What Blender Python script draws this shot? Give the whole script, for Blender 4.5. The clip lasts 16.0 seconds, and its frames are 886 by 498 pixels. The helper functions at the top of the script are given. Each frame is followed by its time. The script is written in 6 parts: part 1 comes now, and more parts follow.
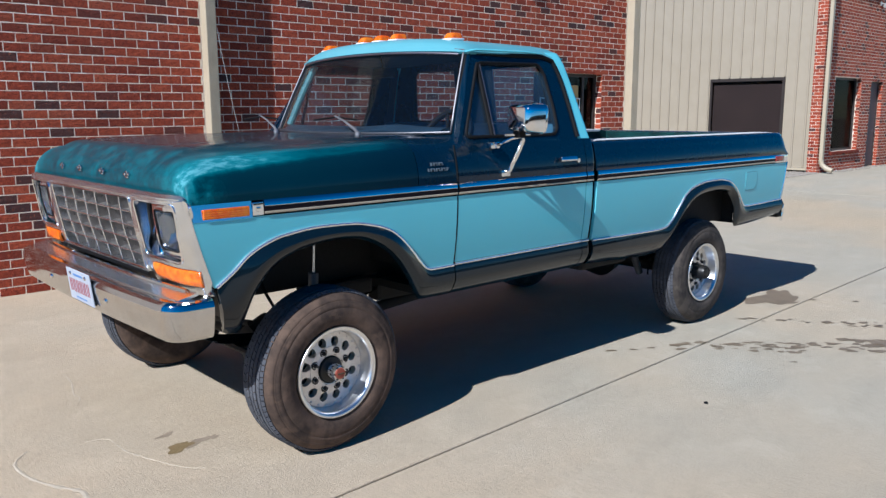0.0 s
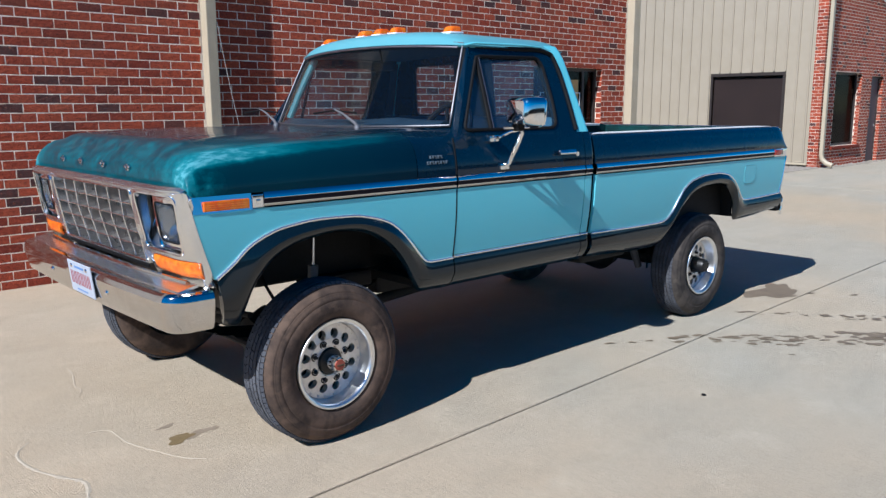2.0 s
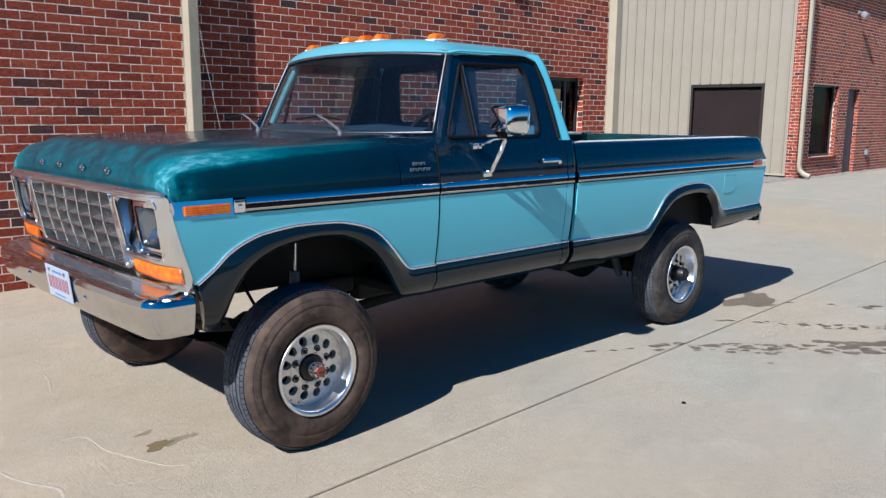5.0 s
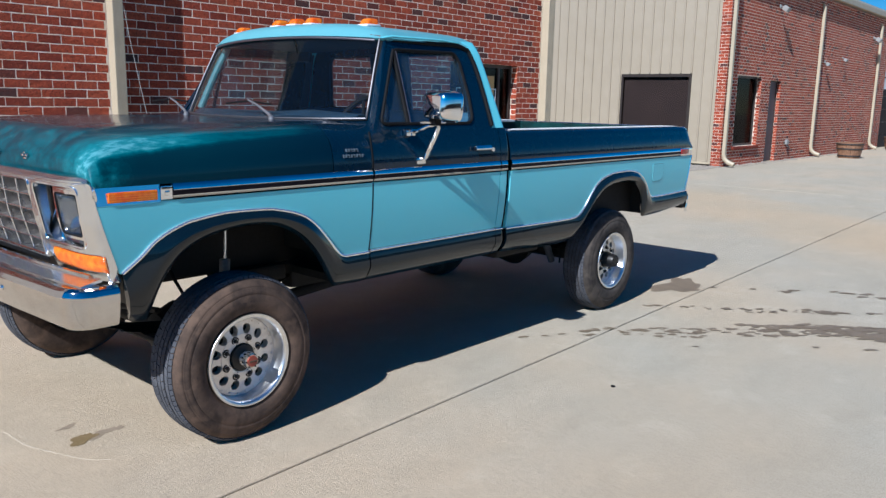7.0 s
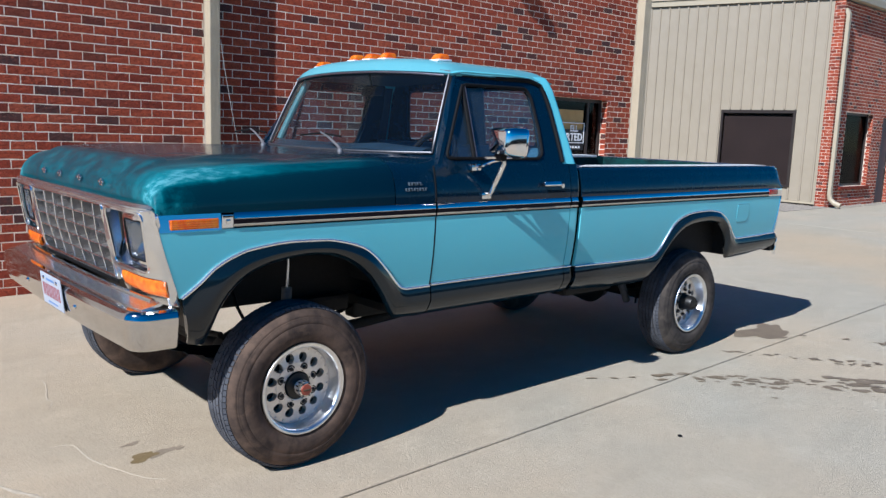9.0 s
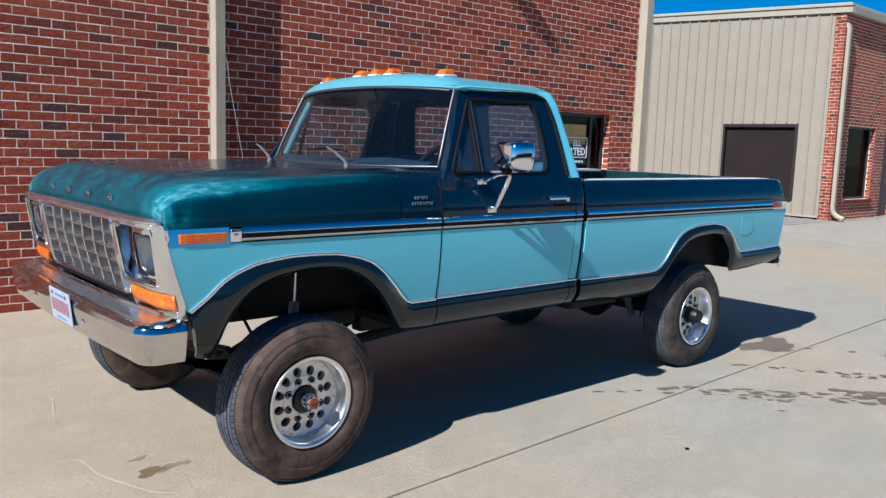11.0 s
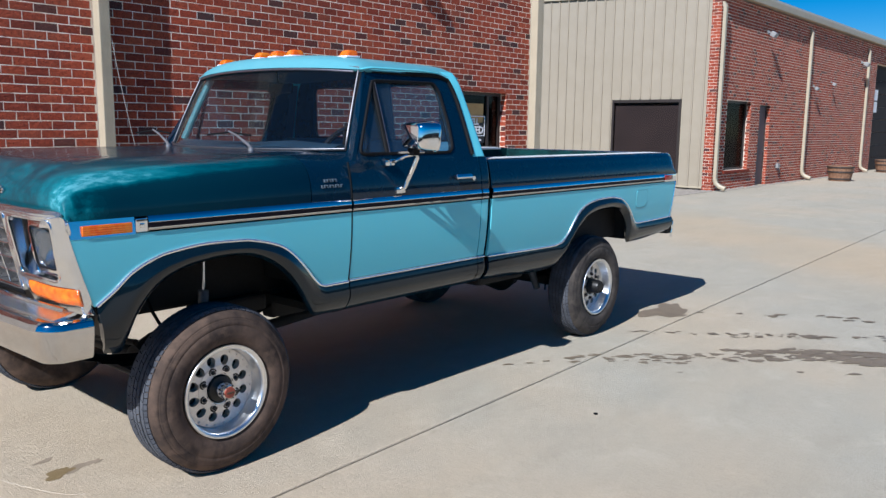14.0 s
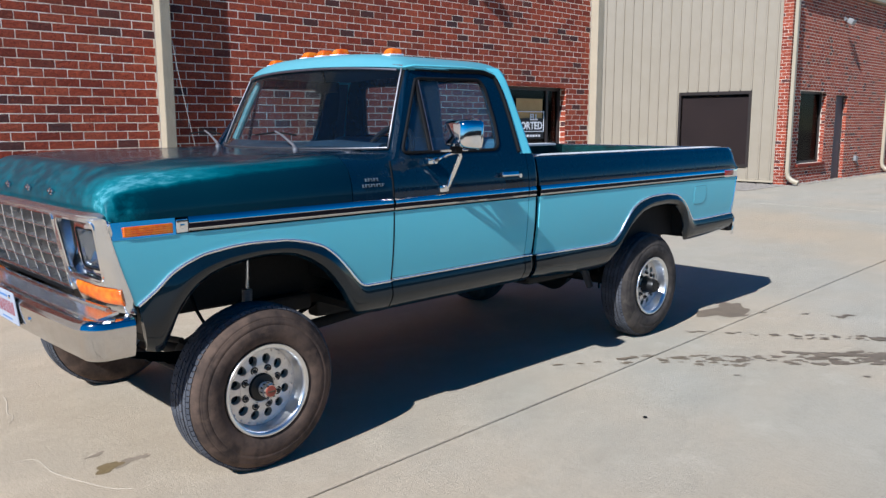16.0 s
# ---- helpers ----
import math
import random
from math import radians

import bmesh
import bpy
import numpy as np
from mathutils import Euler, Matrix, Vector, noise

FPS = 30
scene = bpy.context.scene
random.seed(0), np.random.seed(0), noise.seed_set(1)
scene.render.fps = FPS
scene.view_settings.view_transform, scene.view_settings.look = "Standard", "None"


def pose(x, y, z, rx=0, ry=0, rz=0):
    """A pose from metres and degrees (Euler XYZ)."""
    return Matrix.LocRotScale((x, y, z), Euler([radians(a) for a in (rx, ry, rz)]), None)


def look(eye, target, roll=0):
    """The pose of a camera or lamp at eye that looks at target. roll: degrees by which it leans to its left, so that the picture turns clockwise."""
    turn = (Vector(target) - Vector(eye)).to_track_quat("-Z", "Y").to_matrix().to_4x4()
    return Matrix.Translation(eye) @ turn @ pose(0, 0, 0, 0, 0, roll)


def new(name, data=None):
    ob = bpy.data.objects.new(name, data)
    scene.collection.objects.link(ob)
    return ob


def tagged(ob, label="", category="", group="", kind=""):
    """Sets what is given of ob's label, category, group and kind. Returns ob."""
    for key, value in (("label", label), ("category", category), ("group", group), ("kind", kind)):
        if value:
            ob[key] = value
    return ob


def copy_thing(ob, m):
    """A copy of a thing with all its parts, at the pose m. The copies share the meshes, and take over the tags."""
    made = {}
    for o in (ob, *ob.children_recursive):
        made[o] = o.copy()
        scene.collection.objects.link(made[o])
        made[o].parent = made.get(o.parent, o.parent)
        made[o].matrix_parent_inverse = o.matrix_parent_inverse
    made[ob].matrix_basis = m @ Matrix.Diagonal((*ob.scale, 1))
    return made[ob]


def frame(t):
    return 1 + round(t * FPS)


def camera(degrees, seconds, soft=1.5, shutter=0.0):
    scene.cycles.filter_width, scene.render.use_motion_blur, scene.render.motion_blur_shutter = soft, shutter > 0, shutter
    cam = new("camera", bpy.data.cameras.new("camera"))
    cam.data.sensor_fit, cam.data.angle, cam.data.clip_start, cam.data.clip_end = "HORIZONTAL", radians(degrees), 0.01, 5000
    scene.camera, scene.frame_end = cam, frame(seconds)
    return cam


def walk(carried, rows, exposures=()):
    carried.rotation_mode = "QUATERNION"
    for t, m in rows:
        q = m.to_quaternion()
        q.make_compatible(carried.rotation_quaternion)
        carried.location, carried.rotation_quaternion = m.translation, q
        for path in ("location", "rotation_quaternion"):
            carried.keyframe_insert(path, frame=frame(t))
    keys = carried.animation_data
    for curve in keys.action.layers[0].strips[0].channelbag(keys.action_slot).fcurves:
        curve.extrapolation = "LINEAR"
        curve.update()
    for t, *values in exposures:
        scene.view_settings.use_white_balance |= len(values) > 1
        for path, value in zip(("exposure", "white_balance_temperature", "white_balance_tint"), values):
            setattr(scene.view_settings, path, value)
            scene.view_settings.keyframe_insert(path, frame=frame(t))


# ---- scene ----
cam = camera(58.3, 16.0, soft=1.4)
PATH = [
    (0, (-2.053, -2.967, 1.601), (-0.721, -1.516, 1.258), -0.2),
    (0.5, (-2.066, -2.991, 1.6), (-0.737, -1.538, 1.248), -0.3),
    (1, (-2.062, -2.998, 1.6), (-0.733, -1.547, 1.242), -0.2),
    (1.5, (-2.07, -2.996, 1.594), (-0.741, -1.545, 1.237), -0.2),
    (2, (-2.062, -2.988, 1.591), (-0.732, -1.537, 1.236), -0.2),
    (2.5, (-2.069, -2.99, 1.588), (-0.739, -1.536, 1.244), -0.2),
    (3, (-2.077, -2.993, 1.591), (-0.736, -1.545, 1.266), -0.1),
    (5.3, (-2.065, -2.978, 1.588), (-0.686, -1.57, 1.245), 0.7),
    (5.5, (-2.065, -2.97, 1.589), (-0.671, -1.581, 1.232), 1.0),
    (6, (-2.078, -2.985, 1.595), (-0.644, -1.64, 1.23), 1.1),
    (6.5, (-2.074, -2.985, 1.594), (-0.615, -1.668, 1.224), 1.2),
    (7, (-2.057, -2.982, 1.592), (-0.581, -1.684, 1.224), 1.2),
    (7.5, (-2.039, -2.98, 1.594), (-0.555, -1.69, 1.225), 1.3),
    (8, (-2.007, -2.99, 1.598), (-0.545, -1.672, 1.24), 1.3),
    (8.5, (-1.963, -3.033, 1.607), (-0.578, -1.626, 1.287), 1.7),
    (9, (-1.911, -3.075, 1.613), (-0.594, -1.6, 1.315), 2.1),
    (9.2, (-1.894, -3.078, 1.607), (-0.599, -1.581, 1.318), 2.1),
    (11.3, (-1.956, -3.078, 1.606), (-0.629, -1.602, 1.352), 1.8),
    (11.5, (-1.972, -3.082, 1.604), (-0.616, -1.635, 1.341), 1.6),
    (12, (-2.012, -3.055, 1.606), (-0.597, -1.67, 1.324), 1.4),
    (12.5, (-2.016, -3.053, 1.607), (-0.559, -1.715, 1.309), 1.3),
    (13, (-2.018, -3.051, 1.61), (-0.536, -1.743, 1.308), 1.1),
    (13.5, (-2.011, -3.049, 1.605), (-0.517, -1.755, 1.298), 0.9),
    (14, (-2.003, -3.056, 1.611), (-0.514, -1.756, 1.307), 0.7),
    (14.5, (-1.998, -3.063, 1.609), (-0.534, -1.735, 1.306), 0.2),
    (15, (-1.994, -3.071, 1.614), (-0.552, -1.719, 1.31), -0.0),
    (15.5, (-1.946, -3.091, 1.62), (-0.532, -1.71, 1.314), -0.1),
    (16, (-1.881, -3.111, 1.621), (-0.508, -1.691, 1.306), -0.1),
]
walk(cam, [(t, look(eye, target, roll)) for t, eye, target, roll in PATH], [(0, 0.25, 5750, 10), (16, 0.25, 5750, 10)])

# ---- world, sun, exposure ----
SUN_FROM = Vector((-1.22, -0.235, 1.0))
world = bpy.data.worlds.new("world")
world.use_nodes = True
scene.world = world
wn = world.node_tree
sky = wn.nodes.new("ShaderNodeTexSky")
sky.sky_type = "NISHITA"
sky.sun_disc = False
sky.sun_elevation = math.asin(SUN_FROM.normalized().z)
sky.sun_rotation = math.atan2(SUN_FROM.x, SUN_FROM.y)
sky.air_density, sky.dust_density, sky.ozone_density, sky.altitude = 1.0, 0.0, 4.0, 1500
deep = wn.nodes.new("ShaderNodeHueSaturation")
deep.inputs["Saturation"].default_value = 1.55
wn.links.new(sky.outputs[0], deep.inputs["Color"])
wn.links.new(deep.outputs[0], wn.nodes["Background"].inputs[0])
wn.nodes["Background"].inputs[1].default_value = 0.069
sun_data = bpy.data.lights.new("sun", "SUN")
sun_data.energy, sun_data.angle, sun_data.color = 5.6, radians(0.53), (1.0, 0.965, 0.91)
sun = new("sun", sun_data)
sun.matrix_world = look(SUN_FROM * 20, (0, 0, 0))
scene.view_settings.exposure = 0.3


# ---- materials ----
def hexc(r, g, b):
    """Linear colour from 0..255 values."""
    return tuple((c / 255 / 12.92 if c <= 10 else ((c / 255 + 0.055) / 1.055) ** 2.4) for c in (r, g, b)) + (1.0,)


class Mat:
    """Small helper round a node tree with one Principled shader."""

    def __init__(self, name, color=(0.5, 0.5, 0.5, 1), rough=0.5, metal=0.0, coat=0.0, spec=0.5):
        self.m = bpy.data.materials.new(name)
        self.m.use_nodes = True
        self.t = self.m.node_tree
        self.b = self.t.nodes["Principled BSDF"]
        self.b.inputs["Base Color"].default_value = color
        self.b.inputs["Roughness"].default_value = rough
        self.b.inputs["Metallic"].default_value = metal
        self.b.inputs["Coat Weight"].default_value = coat
        self.b.inputs["Coat Roughness"].default_value = 0.06
        self.b.inputs["Specular IOR Level"].default_value = spec
        self.co = None

    def n(self, kind, **sockets):
        node = self.t.nodes.new("ShaderNode" + kind)
        for k, v in sockets.items():
            node.inputs[k.replace("_", " ")].default_value = v
        return node

    def link(self, a, b):
        self.t.links.new(a, b)
        return b

    def coord(self):
        if self.co is None:
            self.co = self.n("TexCoord").outputs["Object"]
        return self.co

    def stretch(self, sx, sy, sz):
        mp = self.n("Mapping")
        mp.inputs["Scale"].default_value = (sx, sy, sz)
        self.link(self.coord(), mp.inputs["Vector"])
        return mp.outputs[0]

    def noise(self, scale, detail=4, rough=0.6, co=None):
        nz = self.n("TexNoise", Scale=scale, Detail=detail, Roughness=rough)
        self.link(co or self.coord(), nz.inputs["Vector"])
        return nz.outputs["Fac"]

    def ramp(self, fac, *stops):
        rp = self.n("ValToRGB")
        els = rp.color_ramp.elements
        while len(els) < len(stops):
            els.new(0.5)
        for el, (p, c) in zip(els, stops):
            el.position, el.color = p, (c if len(c) == 4 else (*c, 1)) if not isinstance(c, (int, float)) else (c, c, c, 1)
        self.link(fac, rp.inputs[0])
        return rp.outputs[0]

    def mix(self, fac, a, b, mode="MIX"):
        mx = self.t.nodes.new("ShaderNodeMix")
        mx.data_type, mx.blend_type = "RGBA", mode
        for src, i in ((fac, 0), (a, 6), (b, 7)):
            if isinstance(src, (int, float)):
                mx.inputs[i].default_value = src
            elif isinstance(src, tuple):
                mx.inputs[i].default_value = src
            else:
                self.link(src, mx.inputs[i])
        return mx.outputs[2]

    def math(self, op, a, b=0.0, c=0.0):
        mn = self.t.nodes.new("ShaderNodeMath")
        mn.operation = op
        for i, src in enumerate((a, b, c)):
            if isinstance(src, (int, float)):
                mn.inputs[i].default_value = src
            else:
                self.link(src, mn.inputs[i])
        return mn.outputs[0]

    def xyz(self):
        sp = self.n("SeparateXYZ")
        self.link(self.coord(), sp.inputs[0])
        return sp.outputs

    def band(self, v, lo, hi, soft):
        """1 between lo and hi, falling off over soft."""
        a = self.t.nodes.new("ShaderNodeMapRange")
        a.inputs[1].default_value, a.inputs[2].default_value = lo - soft, lo
        b = self.t.nodes.new("ShaderNodeMapRange")
        b.inputs[1].default_value, b.inputs[2].default_value = hi + soft, hi
        self.link(v, a.inputs[0]), self.link(v, b.inputs[0])
        return self.math("MULTIPLY", a.outputs[0], b.outputs[0])

    def color(self, out):
        self.link(out, self.b.inputs["Base Color"])
        return self

    def rough(self, out):
        self.link(out, self.b.inputs["Roughness"])
        return self

    def bump(self, fac, strength=0.3, dist=0.01):
        bp = self.n("Bump", Strength=strength, Distance=dist)
        self.link(fac, bp.inputs["Height"])
        self.link(bp.outputs[0], self.b.inputs["Normal"])
        return self


def varied(name, c1, c2, scale, rough=0.6, bump=0.2, dist=0.005, metal=0.0, coat=0.0, fine=60.0, spec=0.5):
    m = Mat(name, c1, rough, metal, coat, spec)
    amp = 0.25 if metal < 0.6 else 0.07
    big, small = m.noise(scale), m.noise(fine, 6)
    m.color(m.mix(m.ramp(m.math("MULTIPLY_ADD", small, 0.4, m.math("MULTIPLY", big, 0.6)), (0.35, 0.0), (0.65, 1.0)), c1, c2))
    m.rough(m.math("MULTIPLY_ADD", small, amp, rough - amp / 2))
    if bump:
        m.bump(m.math("MULTIPLY_ADD", big, 0.5, small), bump, dist)
    return m.m


def brick_mat(name, per_object):
    m = Mat(name, rough=0.85, spec=0.25)
    if per_object:
        rnd = m.n("ObjectInfo").outputs["Random"]
    else:
        rnd = m.n("NewGeometry").outputs["Random Per Island"]
    base = m.ramp(rnd, (0.0, hexc(62, 52, 56)), (0.065, hexc(74, 58, 58)), (0.085, hexc(128, 52, 38)), (0.35, hexc(170, 73, 49)),
                  (0.6, hexc(186, 86, 57)), (0.8, hexc(160, 70, 48)), (0.93, hexc(196, 97, 67)), (1.0, hexc(120, 58, 45)))
    shift = m.n("CombineXYZ")
    m.link(m.math("MULTIPLY", rnd, 37.0), shift.inputs[0])
    add = m.t.nodes.new("ShaderNodeVectorMath")
    m.link(m.n("NewGeometry").outputs["Position"], add.inputs[0])
    m.link(shift.outputs[0], add.inputs[1])
    big, small = m.noise(24, 4, 0.6, co=add.outputs[0]), m.noise(80, 6, 0.72, co=add.outputs[0])
    wide = m.noise(0.9, 4, 0.6, co=m.n("NewGeometry").outputs["Position"])
    col = m.mix(m.ramp(big, (0.40, 0.0), (0.74, 0.60)), base, hexc(118, 50, 38))
    col = m.mix(m.ramp(big, (0.28, 0.55), (0.42, 0.0)), col, hexc(198, 104, 74))
    col = m.mix(m.ramp(wide, (0.42, 0.0), (0.70, 0.35)), col, hexc(124, 72, 56))
    col = m.mix(m.ramp(small, (0.53, 0.0), (0.64, 0.72)), col, hexc(62, 32, 28))
    col = m.mix(m.ramp(small, (0.26, 0.35), (0.36, 0.0)), col, hexc(196, 150, 130))
    m.color(col)
    chip = m.t.nodes.new("ShaderNodeVectorMath")
    chip.operation = "MULTIPLY"
    chip.inputs[1].default_value = (0.45, 0.45, 1.5)
    m.link(add.outputs[0], chip.inputs[0])
    rough_face = m.noise(34, 5, 0.62, co=chip.outputs[0])
    m.bump(m.math("MULTIPLY_ADD", rough_face, 1.6, m.math("MULTIPLY_ADD", big, 1.4, m.math("MULTIPLY", small, 0.8))), 0.95, 0.016)
    return m.m


def mortar_mat(name, c1, c2):
    m = Mat(name, c1, 0.95, spec=0.1)
    big, small = m.noise(26, 4, 0.6), m.noise(150, 5, 0.7)
    col = m.mix(m.ramp(m.noise(5, 4), (0.35, 0.0), (0.65, 1.0)), c1, c2)
    m.color(m.mix(m.ramp(m.noise(17, 5, 0.65), (0.54, 0.0), (0.74, 0.55)), col, hexc(160, 128, 110)))
    m.bump(m.math("MULTIPLY_ADD", big, 1.8, small), 0.85, 0.011)
    return m.m


def concrete_mat(name, tone=1.0):
    m = Mat(name, rough=0.9, spec=0.2)
    a, b, c = m.noise(0.55, 5), m.noise(6, 6), m.noise(110, 5, 0.8)
    base = m.mix(m.ramp(a, (0.3, 0.0), (0.7, 1.0)), hexc(176, 164, 145), hexc(191, 181, 165))
    base = m.mix(m.ramp(b, (0.35, 0.22), (0.7, 0.0)), base, hexc(150, 138, 124))
    base = m.mix(m.ramp(c, (0.32, 0.78), (0.53, 0.0)), base, hexc(112, 102, 90))
    base = m.mix(m.ramp(c, (0.56, 0.0), (0.70, 0.55)), base, hexc(216, 206, 190))
    rust = m.ramp(m.noise(0.35, 3), (0.46, 0.0), (0.68, 0.75))
    base = m.mix(rust, base, hexc(192, 168, 140))
    base = m.mix(m.ramp(m.noise(1.7, 6, 0.62, co=m.stretch(0.55, 1.5, 1.0)), (0.48, 0.0), (0.74, 0.45)), base, hexc(146, 136, 120))
    base = m.mix(m.ramp(m.noise(2.6, 6, 0.66), (0.54, 0.0), (0.76, 0.5)), base, hexc(208, 196, 176))
    along = m.math("ADD", m.xyz()[0], m.math("MULTIPLY_ADD", m.noise(0.5, 3), 3.0, -1.5))
    base = m.mix(m.band(along, -40.0, -0.5, 3.0), m.mix(0.30, base, hexc(180, 178, 166)), m.mix(0.35, base, hexc(201, 177, 149)))
    washed = m.math("MULTIPLY", m.band(m.math("ADD", along, m.math("MULTIPLY", m.xyz()[1], -0.7)), 8.7, 10.2, 1.3), m.band(m.xyz()[1], -3.0, 2.6, 1.4))
    base = m.mix(m.math("MULTIPLY", washed, 0.42), base, hexc(190, 164, 131))
    pits = m.ramp(m.noise(260, 4, 0.7), (0.56, 0.0), (0.66, 0.75))
    base = m.mix(pits, base, hexc(112, 98, 84))
    base = m.mix(m.ramp(m.noise(170, 4, 0.7, co=m.stretch(1.0, 0.08, 1.0)), (0.36, 0.30), (0.56, 0.0)), base, hexc(142, 130, 114))
    m.color(m.mix(1.0, base, (tone * 0.930, tone * 0.940, tone * 0.925, 1), "MULTIPLY"))
    brush = m.noise(150, 4, 0.7, co=m.stretch(1.0, 0.08, 1.0))
    m.bump(m.math("MULTIPLY_ADD", c, 1.3, brush), 0.65, 0.0055)
    return m.m


def paint_mat(name, color, dusty, rough=0.32, coat=0.6):
    m = Mat(name, color, rough, 0.0, coat, 0.06)
    d = m.ramp(m.noise(5, 6), (0.45, 0.0), (0.8, 0.30))
    sp = m.ramp(m.noise(90, 3), (0.62, 0.0), (0.75, 0.16))
    m.color(m.mix(sp, m.mix(d, color, dusty), dusty))
    m.rough(m.math("MULTIPLY_ADD", m.noise(12, 5), 0.2, rough - 0.08))
    return m


DARK, TEAL = (0.0022, 0.0205, 0.041, 1), hexc(105, 199, 214)
paint_dark = paint_mat("dark_green_paint", (0.0014, 0.0128, 0.0290, 1), (0.0024, 0.0175, 0.034, 1), 0.24, 0.75).m
paint_band = paint_mat("dark_green_lower_paint", (0.0030, 0.0105, 0.017, 1), (0.010, 0.018, 0.024, 1), 0.20, 0.85).m
paint_roof = paint_mat("chalky_turquoise_roof_paint", hexc(90, 153, 166), hexc(112, 166, 176), 0.45, 0.3).m
paint_teal = paint_mat("turquoise_paint", TEAL, hexc(115, 196, 207), 0.34, 0.65).m


def hood_paint():
    """Dark paint burnt through to paler coats along the shoulder crease and over the nose, some crease sheen painted
    in.
    """
    m = Mat("sun_faded_green_paint", DARK, 0.3, 0.0, 0.4, 0.1)
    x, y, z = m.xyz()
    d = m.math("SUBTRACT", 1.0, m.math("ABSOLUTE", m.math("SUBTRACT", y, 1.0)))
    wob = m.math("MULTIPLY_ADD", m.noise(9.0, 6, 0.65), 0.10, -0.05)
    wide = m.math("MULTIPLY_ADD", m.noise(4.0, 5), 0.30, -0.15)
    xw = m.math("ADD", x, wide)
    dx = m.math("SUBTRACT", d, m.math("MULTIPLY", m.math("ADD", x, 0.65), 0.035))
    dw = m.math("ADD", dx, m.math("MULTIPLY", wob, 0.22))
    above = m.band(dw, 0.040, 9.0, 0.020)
    # Worn shoulder band, also carrying the slope's sky sheen as colour.
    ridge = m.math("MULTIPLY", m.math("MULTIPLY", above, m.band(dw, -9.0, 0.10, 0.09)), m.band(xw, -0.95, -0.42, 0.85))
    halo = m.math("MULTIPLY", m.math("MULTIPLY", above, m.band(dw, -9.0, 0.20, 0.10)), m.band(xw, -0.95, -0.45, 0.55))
    # Fainter streak further back: the crease highlight put into the colour.
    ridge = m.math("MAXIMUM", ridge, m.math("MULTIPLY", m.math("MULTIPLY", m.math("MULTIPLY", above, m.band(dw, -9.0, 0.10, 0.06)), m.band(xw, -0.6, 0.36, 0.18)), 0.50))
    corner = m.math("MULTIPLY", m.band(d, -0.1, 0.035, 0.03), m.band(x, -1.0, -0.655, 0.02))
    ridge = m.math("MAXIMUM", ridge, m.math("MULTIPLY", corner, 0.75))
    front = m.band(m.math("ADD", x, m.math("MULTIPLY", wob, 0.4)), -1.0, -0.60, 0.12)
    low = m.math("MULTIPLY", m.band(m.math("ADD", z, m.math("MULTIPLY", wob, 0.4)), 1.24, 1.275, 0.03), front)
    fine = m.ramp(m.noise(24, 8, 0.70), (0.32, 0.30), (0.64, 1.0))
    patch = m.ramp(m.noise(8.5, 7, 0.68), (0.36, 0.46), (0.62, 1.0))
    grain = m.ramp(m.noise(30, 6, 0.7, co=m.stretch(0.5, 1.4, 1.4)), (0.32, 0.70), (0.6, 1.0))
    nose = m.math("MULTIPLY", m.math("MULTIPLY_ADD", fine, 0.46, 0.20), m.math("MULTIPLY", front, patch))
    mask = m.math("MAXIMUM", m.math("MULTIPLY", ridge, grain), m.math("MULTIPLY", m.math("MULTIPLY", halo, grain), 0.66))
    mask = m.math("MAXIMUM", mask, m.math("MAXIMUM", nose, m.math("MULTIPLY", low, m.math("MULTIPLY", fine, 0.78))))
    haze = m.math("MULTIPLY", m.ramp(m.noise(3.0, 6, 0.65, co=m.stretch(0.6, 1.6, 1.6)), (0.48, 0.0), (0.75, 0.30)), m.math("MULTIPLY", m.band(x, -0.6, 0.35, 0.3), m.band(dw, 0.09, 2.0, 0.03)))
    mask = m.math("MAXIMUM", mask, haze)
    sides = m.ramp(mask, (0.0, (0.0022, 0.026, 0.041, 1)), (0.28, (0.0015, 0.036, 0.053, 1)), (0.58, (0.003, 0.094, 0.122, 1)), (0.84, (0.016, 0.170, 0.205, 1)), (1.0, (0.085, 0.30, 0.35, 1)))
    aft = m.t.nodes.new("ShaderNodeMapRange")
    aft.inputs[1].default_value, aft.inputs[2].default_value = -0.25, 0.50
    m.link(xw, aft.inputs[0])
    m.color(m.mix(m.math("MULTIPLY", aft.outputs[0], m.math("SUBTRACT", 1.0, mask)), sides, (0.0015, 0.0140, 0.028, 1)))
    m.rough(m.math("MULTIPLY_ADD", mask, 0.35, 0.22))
    m.link(m.math("MULTIPLY_ADD", mask, -0.3, 0.4), m.b.inputs["Coat Weight"])
    return m.m


paint_hood = hood_paint()
chrome = varied("chrome", (0.86, 0.86, 0.87, 1), (0.78, 0.78, 0.79, 1), 6, 0.07, 0, metal=1.0, fine=20)
line_chrome = varied("dull_chrome_strip", (0.90, 0.90, 0.90, 1), (0.80, 0.80, 0.80, 1), 9, 0.24, 0, metal=0.85, fine=20)
wiper_grey = varied("satin_grey_wiper_metal", hexc(136, 136, 140), hexc(108, 108, 112), 10, 0.42, 0, metal=0.35)
lamp_reflector = varied("headlamp_reflector_metal", (0.34, 0.35, 0.38, 1), (0.22, 0.23, 0.26, 1), 30, 0.14, 0.1, 0.002, metal=1.0)
worn_chrome = varied("worn_chrome", (0.66, 0.66, 0.66, 1), (0.56, 0.55, 0.54, 1), 7, 0.08, 0.0, metal=1.0, fine=26)
side_trim = varied("weathered_trim_metal", (0.12, 0.12, 0.135, 1), (0.08, 0.08, 0.09, 1), 9, 0.42, 0, metal=0.6)
